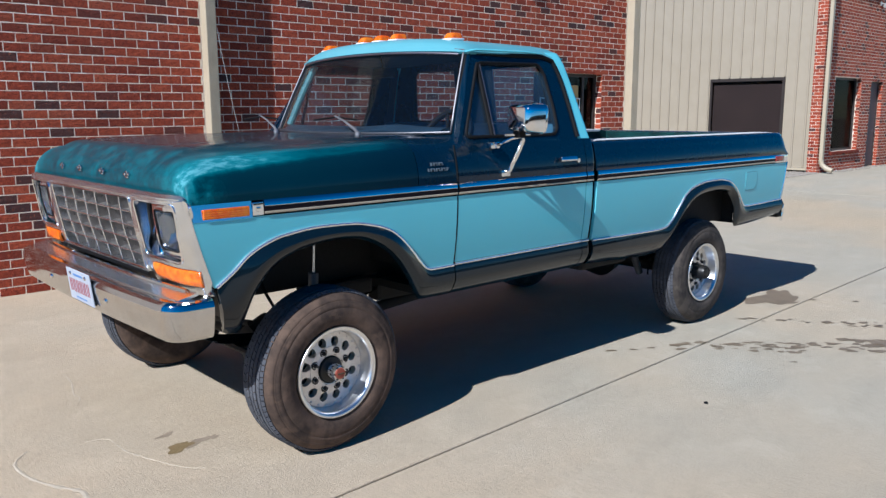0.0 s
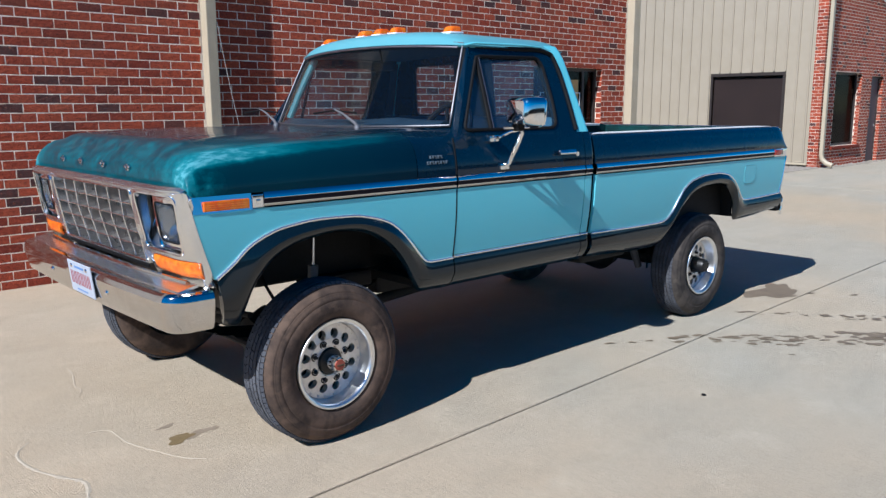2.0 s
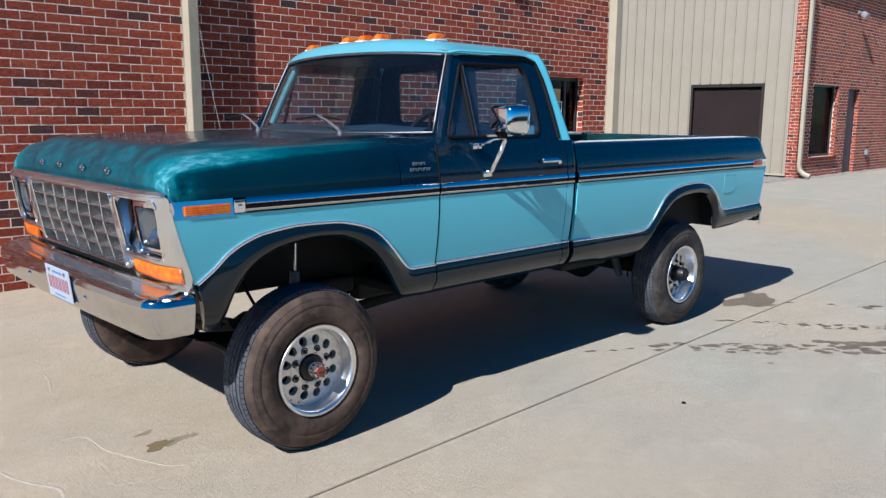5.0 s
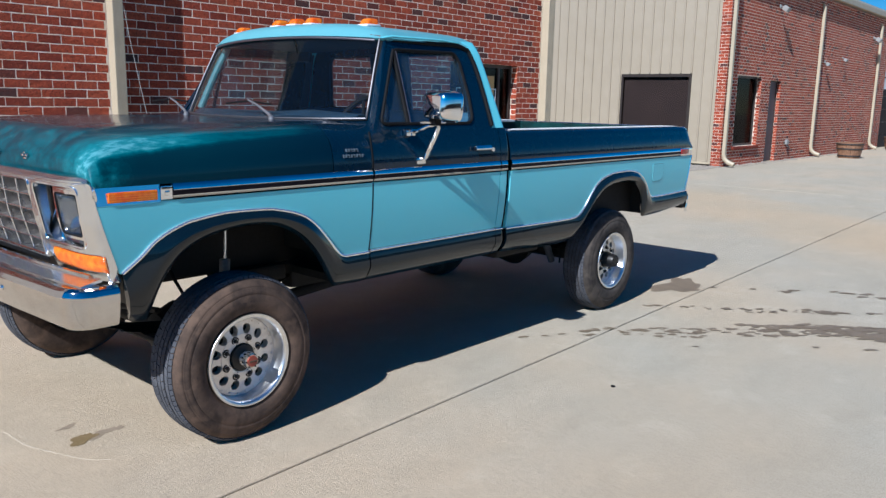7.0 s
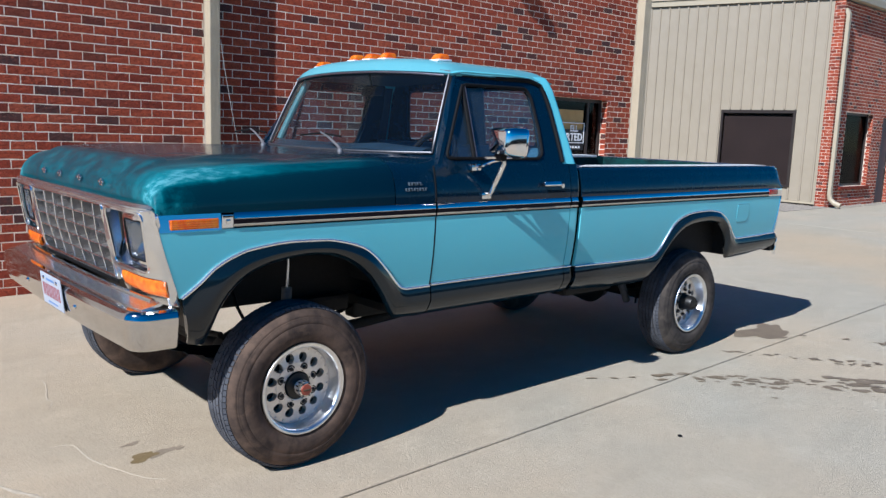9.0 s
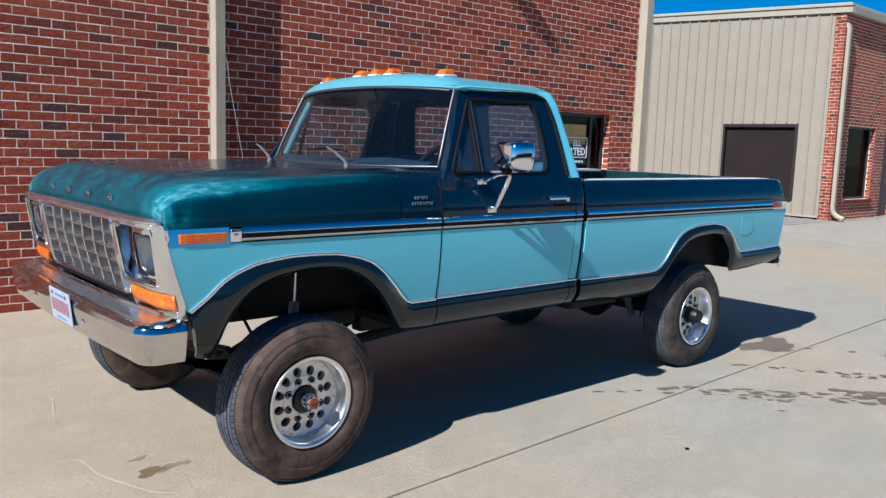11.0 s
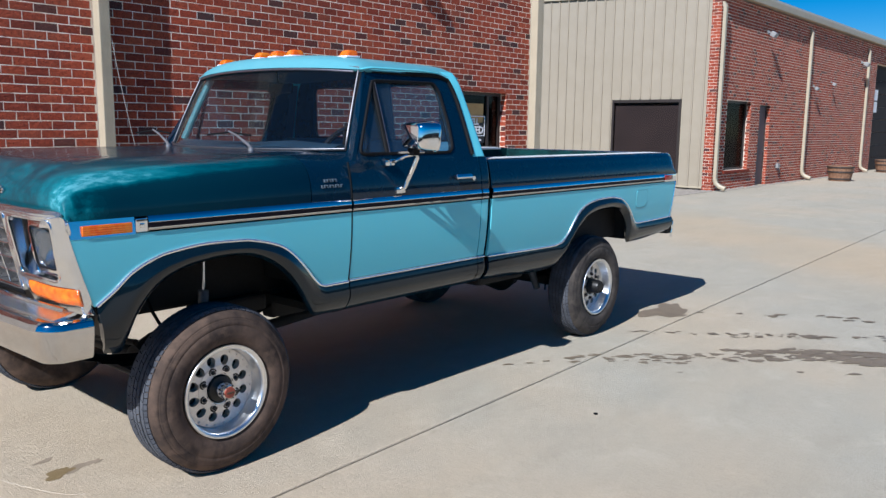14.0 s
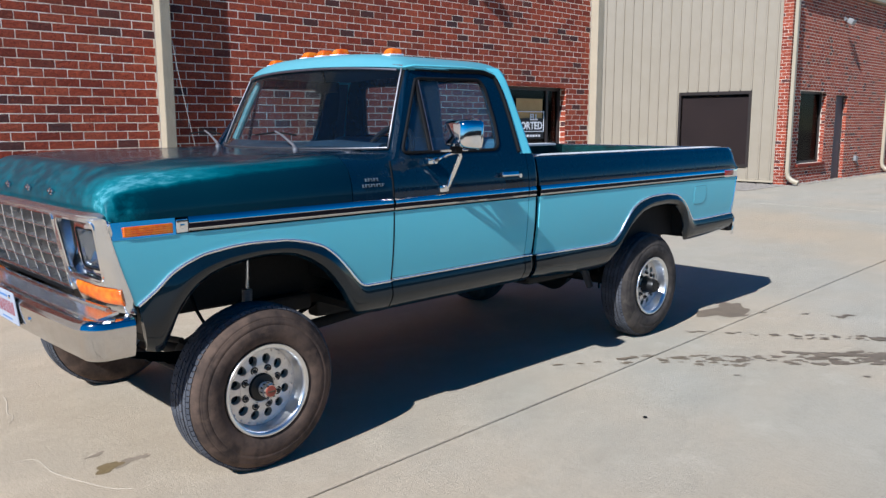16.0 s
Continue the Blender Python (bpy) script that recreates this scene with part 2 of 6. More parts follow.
dull_trim = varied("dull_trim_metal", (0.22, 0.21, 0.24, 1), (0.14, 0.13, 0.16, 1), 9, 0.38, 0, metal=0.8)
cream_line = varied("cream_trim_line", hexc(196, 184, 164), hexc(180, 168, 148), 9, 0.35, 0, metal=0.3)
bright_alu = varied("brushed_aluminium", (0.82, 0.86, 0.90, 1), (0.72, 0.76, 0.80, 1), 5, 0.25, 0, metal=1.0, fine=14)
grille_mat = varied("silver_grille_plastic", hexc(204, 200, 198), hexc(170, 166, 163), 20, 0.28, 0.03, 0.001, metal=0.8)
grille_back_mat = varied("grey_grille_back", hexc(104, 99, 94), hexc(84, 80, 76), 16, 0.5, 0, metal=0.2)
rim_polish = varied("polished_rim_aluminium", (0.86, 0.87, 0.88, 1), (0.74, 0.75, 0.76, 1), 9, 0.30, 0.02, 0.0005, metal=1.0, fine=40)
wheel_alu = varied("cast_aluminium_wheel", (0.82, 0.79, 0.75, 1), (0.66, 0.63, 0.59, 1), 14, 0.38, 0.08, 0.001, metal=0.7)


def sidewall_mat(name, dark, dust_haze, scuff):
    """Tyre rubber with dusty bands, darker scuffs and fine radial-free grain."""
    m = Mat(name, dark, 0.85, spec=0.22)
    band = m.ramp(m.noise(5, 5, 0.65), (0.34, 0.0), (0.66, 1.0))
    col = m.mix(band, dark, dust_haze)
    col = m.mix(m.ramp(m.noise(13, 5, 0.6), (0.52, 0.0), (0.64, 0.7)), col, dust_haze)
    col = m.mix(m.ramp(m.noise(7.5, 4, 0.55, co=m.stretch(1.3, 1.0, 0.8)), (0.55, 0.0), (0.68, 0.55)), col, scuff)
    m.color(col)
    m.bump(m.math("MULTIPLY_ADD", m.noise(70, 5, 0.7), 0.6, m.noise(190, 4, 0.7)), 0.35, 0.002)
    return m.m


rubber = sidewall_mat("tyre_rubber", hexc(56, 48, 44), hexc(102, 84, 72), hexc(30, 28, 29))
rubber_grey = sidewall_mat("grey_tyre_rubber", hexc(50, 47, 46), hexc(86, 79, 73), hexc(32, 31, 32))
tread_mat = varied("worn_tread_rubber", hexc(62, 64, 70), hexc(92, 94, 100), 9, 0.9, 0.3, 0.002, spec=0.2)
black_rubber = varied("black_rubber", hexc(14, 14, 16), hexc(22, 22, 24), 12, 0.7, 0.1, 0.001, spec=0.15)
chassis_mat = varied("dirty_black_steel", hexc(8, 8, 8), hexc(20, 18, 16), 7, 0.8, 0.3, 0.003)
rusty_mat = varied("rusty_steel", hexc(58, 46, 38), hexc(88, 66, 48), 9, 0.85, 0.4, 0.003)
black_strip = varied("black_moulding_insert", hexc(24, 19, 25), hexc(34, 28, 35), 10, 0.5, 0, spec=0.12)
red_plastic = Mat("red_lens", hexc(150, 22, 18), 0.18, coat=0.5)
red_lens = red_plastic.m


def amber_mat():
    m = Mat("amber_lens", hexc(235, 120, 16), 0.22, coat=0.4)
    x, y, z = m.xyz()
    rib = m.math("SINE", m.math("MULTIPLY", z, 700.0))
    m.bump(rib, 0.25, 0.002)
    m.color(m.mix(m.ramp(m.noise(30, 3), (0.35, 0.0), (0.7, 1.0)), hexc(232, 92, 6), hexc(242, 138, 26)))
    m.b.inputs["Transmission Weight"].default_value = 0.15
    return m.m


amber = amber_mat()


def glass_mat(name, tint, rough=0.0, f0=0.03, gleam=0.8, dust_haze=0.0):
    m = bpy.data.materials.new(name)
    m.use_nodes = True
    t = m.node_tree
    t.nodes.clear()
    out = t.nodes.new("ShaderNodeOutputMaterial")
    mixer = t.nodes.new("ShaderNodeMixShader")
    clear = t.nodes.new("ShaderNodeBsdfTransparent")
    gloss = t.nodes.new("ShaderNodeBsdfGlossy")
    lw = t.nodes.new("ShaderNodeLayerWeight")
    pw = t.nodes.new("ShaderNodeMath")
    pw.operation, pw.inputs[1].default_value = "POWER", 5.0
    fr = t.nodes.new("ShaderNodeMath")
    fr.operation, fr.inputs[1].default_value, fr.inputs[2].default_value = "MULTIPLY_ADD", 0.9, f0
    t.links.new(lw.outputs["Facing"], pw.inputs[0])
    t.links.new(pw.outputs[0], fr.inputs[0])
    clear.inputs[0].default_value = tint
    gloss.inputs["Roughness"].default_value = rough
    gloss.inputs["Color"].default_value = (gleam, gleam, gleam, 1)
    t.links.new(fr.outputs[0], mixer.inputs[0])
    t.links.new(clear.outputs[0], mixer.inputs[1])
    t.links.new(gloss.outputs[0], mixer.inputs[2])
    # Pale blue diffuse film: imitates the sky haze mirrored on the glass.
    film = t.nodes.new("ShaderNodeBsdfDiffuse")
    film.inputs[0].default_value = (0.42, 0.60, 0.78, 1)
    # Lays that painted haze over the clear and glossy glass.
    dusty = t.nodes.new("ShaderNodeMixShader")
    dusty.inputs[0].default_value = dust_haze
    t.links.new(mixer.outputs[0], dusty.inputs[1])
    t.links.new(film.outputs[0], dusty.inputs[2])
    t.links.new(dusty.outputs[0], out.inputs[0])
    return m


auto_glass = glass_mat("tinted_automotive_glass", (0.76, 0.88, 0.92, 1), 0.0, 0.07, dust_haze=0.022)
shade_glass = glass_mat("tinted_windshield_glass", (0.78, 0.84, 0.89, 1), 0.0, 0.045, 0.7, dust_haze=0.005)
dark_glass = glass_mat("dark_tinted_window_glass", (0.34, 0.31, 0.31, 1), 0.06, 0.045, 0.45)
lens_glass = glass_mat("headlamp_glass", (0.92, 0.95, 0.97, 1), 0.02, 0.08, dust_haze=0.03)
interior_mat = varied("dark_blue_green_vinyl", hexc(48, 84, 108), hexc(58, 96, 120), 8, 0.6, 0.1, 0.001)
dash_mat = varied("dark_dash_vinyl", hexc(24, 42, 56), hexc(34, 56, 72), 8, 0.55, 0.1, 0.001)
interior_teal = varied("turquoise_inner_pillar_paint", hexc(60, 140, 146), hexc(48, 120, 128), 8, 0.5, 0)
headliner = varied("dark_headliner", hexc(44, 58, 74), hexc(54, 68, 84), 8, 0.9, 0.1, 0.001)
bed_mat = varied("worn_green_bed_paint", (0.002, 0.010, 0.012, 1), (0.006, 0.060, 0.060, 1), 8, 0.6, 0.02, 0.001, spec=0.2)
plate_alu = varied("diamond_plate_aluminium", (0.60, 0.61, 0.62, 1), (0.40, 0.41, 0.43, 1), 30, 0.45, 0.3, 0.003, metal=0.2)
brick_piece = brick_mat("red_brick_single", True)
bay_paint = varied("dull_black_bay_paint", hexc(44, 40, 40), hexc(54, 49, 47), 3, 0.75, 0.05, 0.002, spec=0.15)
lens_grey = varied("grey_lamp_glass", hexc(120, 124, 128), hexc(104, 108, 112), 20, 0.15, 0)
badge_grey = varied("dulled_badge_metal", hexc(86, 100, 112), hexc(66, 78, 90), 20, 0.5, 0, metal=0.2)
# Colour of added sheets that give the hall panes their dim brown tone.
pane_tone_brown = varied("dark_brown_pane_tone", hexc(66, 57, 56), hexc(54, 47, 47), 1.5, 0.7, 0.05, 0.001)
# Gloss turned down so the pane mirrors less of the bright yard.
dull_glass = glass_mat("weak_gloss_dark_window_glass", (0.5, 0.47, 0.46, 1), 0.05, 0.035, 0.2)
light_glass = glass_mat("brown_tinted_window_glass", (0.70, 0.66, 0.66, 1), 0.04, 0.03)
brick_joined = brick_mat("red_brick_joined", False)
mortar = mortar_mat("pale_mortar", hexc(228, 208, 186), hexc(250, 240, 226))
# Darker copy of the mortar: shade in the hall's joints toned into it.
mortar_hall = mortar_mat("toned_down_hall_mortar", hexc(210, 190, 172), hexc(228, 212, 196))
concrete = concrete_mat("brushed_concrete", 1.12)
concrete_far = concrete_mat("plain_concrete_ground", 0.95)
wet_mat = varied("wet_concrete", hexc(132, 117, 97), hexc(112, 99, 82), 7, 0.55, 0.2, 0.003, fine=160)
oil_mat = varied("oil_soaked_concrete", hexc(136, 118, 88), hexc(116, 98, 66), 14, 0.5, 0.2, 0.003, fine=160)
smear_mat = varied("faint_oily_concrete", hexc(150, 136, 118), hexc(136, 122, 104), 14, 0.8, 0.3, 0.003, fine=160)
chalk_mat = varied("pale_concrete_scar", hexc(192, 179, 160), hexc(170, 157, 138), 18, 0.95, 0.3, 0.003)
beige = varied("beige_painted_steel", hexc(151, 140, 122), hexc(158, 147, 130), 2.5, 0.55, 0.02, 0.001)
beige_trim = varied("beige_trim_paint", hexc(176, 164, 142), hexc(166, 154, 132), 4, 0.5, 0.03, 0.001)
dark_frame = varied("dark_bronze_frame", hexc(44, 38, 36), hexc(54, 47, 44), 8, 0.45, 0.03, 0.001)
door_grey = varied("dark_grey_door_paint", hexc(74, 72, 76), hexc(84, 82, 86), 5, 0.5, 0.03, 0.001)
# Near-black on purpose: the rooms' lack of light is put into this colour.
room_dark = varied("unlit_room_backing", hexc(44, 42, 42), hexc(54, 52, 50), 3, 0.9, 0.1, 0.002)
lamp_grey = varied("grey_lamp_housing", hexc(150, 150, 148), hexc(130, 130, 130), 9, 0.4, 0.03, 0.001)
wood = varied("weathered_barrel_wood", hexc(146, 110, 84), hexc(104, 74, 56), 12, 0.8, 0.4, 0.004)
iron = varied("dark_iron_hoop", hexc(40, 38, 38), hexc(56, 48, 44), 12, 0.6, 0.2, 0.002)
gravel_mat = varied("grey_gravel", hexc(150, 142, 132), hexc(116, 108, 100), 30, 0.9, 0.3, 0.003)
plate_white = varied("plate_white", hexc(172, 180, 192), hexc(158, 166, 180), 14, 0.45, 0)
plate_red = Mat("plate_red", hexc(150, 26, 38), 0.45).m
plate_blue = Mat("plate_blue", hexc(70, 120, 180), 0.45).m
dark_pane_black = Mat("dark_pane_black", hexc(20, 20, 24), 0.4).m
sign_white = Mat("sign_white", hexc(238, 238, 240), 0.5).m
paper_tan = varied("tan_paper", hexc(196, 164, 110), hexc(180, 148, 96), 6, 0.8, 0)
roof_metal = varied("pale_metal_roof", hexc(190, 186, 176), hexc(176, 172, 164), 3, 0.5, 0.02, 0.001)
wire_mat = Mat("pale_cable", hexc(150, 148, 144), 0.5).m
shock_grey = varied("grey_shock_paint", hexc(96, 98, 102), hexc(74, 74, 76), 12, 0.5, 0.1, 0.001)
black_steel = varied("black_enamel", hexc(12, 12, 13), hexc(22, 22, 23), 12, 0.45, 0)
hub_red = Mat("red_hub_cap_badge", hexc(150, 70, 54), 0.45).m


# ---- mesh helpers ----
def part(name, bm, mat, parent=None, label="", smooth=False, sharp=35):
    me = bpy.data.meshes.new(name)
    bmesh.ops.recalc_face_normals(bm, faces=bm.faces[:])
    bm.to_mesh(me)
    bm.free()
    me.materials.append(mat)
    if smooth:
        me.shade_smooth()
        me.set_sharp_from_angle(angle=radians(sharp))
    ob = new(name, me)
    if parent is not None:
        ob.parent = parent
    if label:
        ob["label"] = label
    return ob


def flipped(bm, about=1.0):
    """A copy of a bmesh mirrored across the plane y = about."""
    out = bm.copy()
    for v in out.verts:
        v.co.y = 2 * about - v.co.y
    bmesh.ops.reverse_faces(out, faces=out.faces[:])
    return out


def pair(name, bm, mat, parent, label="", smooth=False, sharp=35):
    other = flipped(bm)
    return part(name, bm, mat, parent, label, smooth, sharp), part(name, other, mat, parent, label, smooth, sharp)


def thing(name, label, category, group="", kind="", at=(0, 0, 0)):
    ob = new(name)
    ob.empty_display_size = 0.2
    ob.location = at
    return tagged(ob, label, category, group, kind)


def add_box(bm, x0, x1, y0, y1, z0, z1, bevel=0.0, seg=2):
    r = bmesh.ops.create_cube(bm, size=1.0)
    for v in r["verts"]:
        v.co = Vector(((x0 + x1) / 2 + v.co.x * (x1 - x0), (y0 + y1) / 2 + v.co.y * (y1 - y0), (z0 + z1) / 2 + v.co.z * (z1 - z0)))
    if bevel > 0:
        es = list({e for v in r["verts"] for e in v.link_edges})
        bmesh.ops.bevel(bm, geom=es, offset=bevel, segments=seg, affect="EDGES", profile=0.6)
    return bm


def box(x0, x1, y0, y1, z0, z1, bevel=0.0, seg=2):
    return add_box(bmesh.new(), x0, x1, y0, y1, z0, z1, bevel, seg)


def sheet(nu, nv, f, thick=0.0, close_u=False, core=(1.5, 1.0, 0.9)):
    """A grid surface f(u, v); thick adds a second skin on the side that faces core."""
    bm = bmesh.new()
    g = [[bm.verts.new(f(i / nu, j / nv)) for j in range(nv + 1)] for i in range(nu if close_u else nu + 1)]
    for i in range(nu):
        for j in range(nv):
            a, b = g[i], g[(i + 1) % len(g)]
            vs = [a[j], b[j], b[j + 1], a[j + 1]]
            if len({tuple(round(c, 6) for c in v.co) for v in vs}) == 4:
                bm.faces.new(vs)
    bmesh.ops.remove_doubles(bm, verts=bm.verts[:], dist=1e-5)
    if thick:
        bm.normal_update()
        core = Vector(core)
        sign = 1.0 if sum(v.normal.dot((core - v.co).normalized()) for v in bm.verts) > 0 else -1.0
        rim = [e for e in bm.edges if len(e.link_faces) == 1]
        rim_pairs = [(e.verts[0], e.verts[1]) for e in rim]
        faces = bm.faces[:]
        twin = {v: bm.verts.new(v.co + v.normal * sign * thick) for v in bm.verts[:]}
        for fc in faces:
            bm.faces.new([twin[v] for v in fc.verts][::-1])
        for p, q in rim_pairs:
            bm.faces.new([p, q, twin[q], twin[p]])
    return bm


def add_tube(bm, pts, r, n=10, closed=False, flat=1.0, cap=True):
    """A round bar of radius r (a number, or one a point) along pts; flat squeezes it across its second axis."""
    pts = [Vector(p) for p in pts]
    rings = []
    up = None
    for i, p in enumerate(pts):
        a = pts[(i - 1) % len(pts)] if closed or i else p
        b = pts[(i + 1) % len(pts)] if closed or i < len(pts) - 1 else p
        d = (b - a).normalized()
        if up is None:
            up = Vector((0, 0, 1)) if abs(d.z) < 0.9 else Vector((1, 0, 0))
        side = d.cross(up).normalized()
        up = side.cross(d).normalized()
        rr = r[i] if isinstance(r, (list, tuple)) else r
        rings.append([bm.verts.new(p + rr * (math.cos(2 * math.pi * k / n) * side + flat * math.sin(2 * math.pi * k / n) * up)) for k in range(n)])
    m = len(rings)
    for i in range(m if closed else m - 1):
        a, b = rings[i], rings[(i + 1) % m]
        for k in range(n):
            bm.faces.new([a[k], a[(k + 1) % n], b[(k + 1) % n], b[k]])
    if cap and not closed:
        bm.faces.new(rings[0][::-1])
        bm.faces.new(rings[-1])
    return bm


def tube(pts, r, n=10, closed=False, flat=1.0):
    return add_tube(bmesh.new(), pts, r, n, closed, flat)


def lathe(profile, n=48, about="y", close=False):
    """Turns (radius, height) points round the y, x or z axis."""
    bm = bmesh.new()
    ring = []
    for r, h in profile:
        row = []
        for k in range(n):
            a = 2 * math.pi * k / n
            c, s = r * math.cos(a), r * math.sin(a)
            row.append(bm.verts.new({"y": (c, h, s), "x": (h, c, s), "z": (c, s, h)}[about]))
        ring.append(row)
    for i in range(len(ring) if close else len(ring) - 1):
        a, b = ring[i], ring[(i + 1) % len(ring)]
        for k in range(n):
            bm.faces.new([a[k], a[(k + 1) % n], b[(k + 1) % n], b[k]])
    bmesh.ops.remove_doubles(bm, verts=bm.verts[:], dist=1e-6)
    return bm


def moved(bm, m):
    bmesh.ops.transform(bm, matrix=m, verts=bm.verts[:])
    return bm


def curve(points):
    """A smooth function through (x, z) points with rising x (monotone cubic)."""
    xs, zs = [p[0] for p in points], [p[1] for p in points]
    d = [(zs[i + 1] - zs[i]) / (xs[i + 1] - xs[i]) for i in range(len(xs) - 1)]
    t = [d[0]] + [0 if d[i - 1] * d[i] <= 0 else 2 / (1 / d[i - 1] + 1 / d[i]) for i in range(1, len(d))] + [d[-1]]

    def f(x):
        if x <= xs[0]:
            return zs[0]
        if x >= xs[-1]:
            return zs[-1]
        i = max(k for k in range(len(xs) - 1) if xs[k] <= x)
        h = xs[i + 1] - xs[i]
        s = (x - xs[i]) / h
        return (2 * s**3 - 3 * s**2 + 1) * zs[i] + (s**3 - 2 * s**2 + s) * h * t[i] + (-2 * s**3 + 3 * s**2) * zs[i + 1] + (s**3 - s**2) * h * t[i + 1]

    return f


def round_poly(pts, r, seg=5):
    """A 2D polygon with its corners rounded by r (a number, or one a corner)."""
    out = []
    n = len(pts)
    for i in range(n):
        p, a, b = Vector(pts[i]), Vector(pts[i - 1]), Vector(pts[(i + 1) % n])
        rr = r[i] if isinstance(r, (list, tuple)) else r
        da, db = (a - p), (b - p)
        k = min(rr, da.length * 0.45, db.length * 0.45)
        s, e = p + da.normalized() * k, p + db.normalized() * k
        for j in range(seg + 1):
            u = j / seg
            out.append(tuple((1 - u) ** 2 * s + 2 * u * (1 - u) * p + u * u * e))
    return out


def ring_panel(outer, inner, place, thick, n=96):
    """A flat frame between two 2D outlines, put into space by place(u, v, depth), thick deep."""
    bm = bmesh.new()
    cx = sum(p[0] for p in inner) / len(inner)
    cy = sum(p[1] for p in inner) / len(inner)

    def spread(poly):
        res, m = [], len(poly)
        for k in range(n):
            a = 2 * math.pi * k / n
            d = Vector((math.cos(a), math.sin(a)))
            best = 0.0
            for i in range(m):
                p, q = Vector(poly[i]) - Vector((cx, cy)), Vector(poly[(i + 1) % m]) - Vector((cx, cy))
                e = q - p
                den = d.x * e.y - d.y * e.x
                if abs(den) < 1e-12:
                    continue
                t = (p.x * e.y - p.y * e.x) / den
                u = (p.x * d.y - p.y * d.x) / den
                if t > best and -1e-9 <= u <= 1 + 1e-9:
                    best = t
            res.append((cx + d.x * best, cy + d.y * best))
        return res

    o, i = spread(outer), spread(inner)
    rows = [[bm.verts.new(place(*p, dd)) for p in loop] for loop, dd in ((o, 0.0), (i, 0.0), (i, thick), (o, thick))]
    for r in range(4):
        a, b = rows[r], rows[(r + 1) % 4]
        for k in range(n):
            bm.faces.new([a[k], a[(k + 1) % n], b[(k + 1) % n], b[k]])
    return bm


def slab(poly, place, thick):
    """A filled 2D polygon put into space by place(u, v, depth), thick deep."""
    bm = bmesh.new()
    a = [bm.verts.new(place(*p, 0.0)) for p in poly]
    b = [bm.verts.new(place(*p, thick)) for p in poly]
    bm.faces.new(a)
    bm.faces.new(b[::-1])
    for k in range(len(poly)):
        bm.faces.new([a[k], a[(k + 1) % len(poly)], b[(k + 1) % len(poly)], b[k]])
    return bm


def brick_cells(u0, u1, z0, z1, holes=(), length=0.2065, course=0.0813, joint=0.0088):
    """Running-bond cells (u0, u1, z0, z1) on a wall, cut round rectangular holes."""
    cells = []
    for j in range(int((z1 - z0) / course + 0.999)):
        za, zb = z0 + j * course, min(z0 + (j + 1) * course - joint, z1)
        if zb - za < 0.02:
            continue
        x = u0 - (length / 2 if j % 2 else 0)
        while x < u1:
            spans = [(max(x, u0), min(x + length - joint, u1))]
            for h0, h1, g0, g1 in holes:
                if zb > g0 + 0.01 and za < g1 - 0.01:
                    spans = [s for a, b in spans for s in ((a, min(b, h0)), (max(a, h1), b)) if s[1] - s[0] > 0.03]
            cells += [(a, b, za, zb) for a, b in spans if b - a > 0.03]
            x += length
    return cells


def ragged(a, b, c, d, rng, amount, inset=0.0):
    """The outline of a brick face from (a, c) to (b, d), its edges a little uneven."""
    n = max(2, int((b - a) / 0.05))
    a, b, c, d = a + inset, b - inset, c + inset, d - inset
    pts = [(a + (b - a) * i / n, c) for i in range(n)] + [(b, c), (b, (c + d) / 2)]
    pts += [(b - (b - a) * i / n, d) for i in range(n)] + [(a, d), (a, (c + d) / 2)]
    return [(u + rng.uniform(-amount, amount), z + rng.uniform(-amount, amount)) for u, z in pts]


def joined_bricks(name, cells, place, parent, label="", relief=0.0008):
    """All cells in one mesh of slightly chamfered five-sided blocks; place(u, z, out) gives the point."""
    rng = random.Random(len(cells))
    verts, faces = [], []
    for a, b, c, d in cells:
        o = relief * rng.uniform(0.6, 1.5)
        e = 0.002
        k = len(verts)
        a, b, c, d = (q + rng.uniform(-0.0016, 0.0016) for q in (a, b, c, d))
        edge = ragged(a, b, c, d, rng, 0.0017)
        n = len(edge)
        mid = ((a + b) / 2, (c + d) / 2)
        verts += [place(u, z, 0.0) for u, z in edge]
        verts += [place(u + (mid[0] - u) * 0.012 + math.copysign(e * 0.6, mid[0] - u), z + math.copysign(e, mid[1] - z), o * rng.uniform(0.6, 1.3)) for u, z in edge]
        verts.append(place(mid[0], mid[1], o * 1.2))
        faces += [(k + n + q, k + n + (q + 1) % n, k + 2 * n) for q in range(n)]
        faces += [(k + q, k + (q + 1) % n, k + n + (q + 1) % n, k + n + q) for q in range(n)]
    me = bpy.data.meshes.new(name)
    me.from_pydata(verts, [], faces)
    me.materials.append(brick_joined)
    ob = new(name, me)
    ob.parent = parent
    ob["kind"] = "stuff"
    if label:
        ob["label"] = label
    return ob


# ---- ground and pavement ----
ground = part("ground", box(-120, 160, -120, 140, -0.5, -0.06), concrete_far)
tagged(ground, "pale concrete yard ground reaching to the horizon", "ground", kind="structure")
pavement = thing("pavement", "pale brushed concrete pavement with narrow joints", "pavement", kind="structure")
GAP = 0.0075
for x0, x1 in ((-14.0, -6.0), (-6.0, 13.9), (13.9, 24.0), (24.0, 34.0), (34.0, 60.0)):
    for y0, y1 in ((-24.0, -12.355), (-12.355, -6.355), (-6.355, -0.355), (-0.355, 9.0)):
        part("slab", box(x0 + GAP, x1 - GAP, y0 + GAP, y1 - GAP, -0.07, 0.0, 0.004, 1), concrete, pavement)
pavement.rotation_euler = (0, 0, radians(1.8))

# Unseen dark walls, added only to darken what paint and chrome mirror.
bm = box(-70, 110, -52.3, -52, -0.06, 4.6)
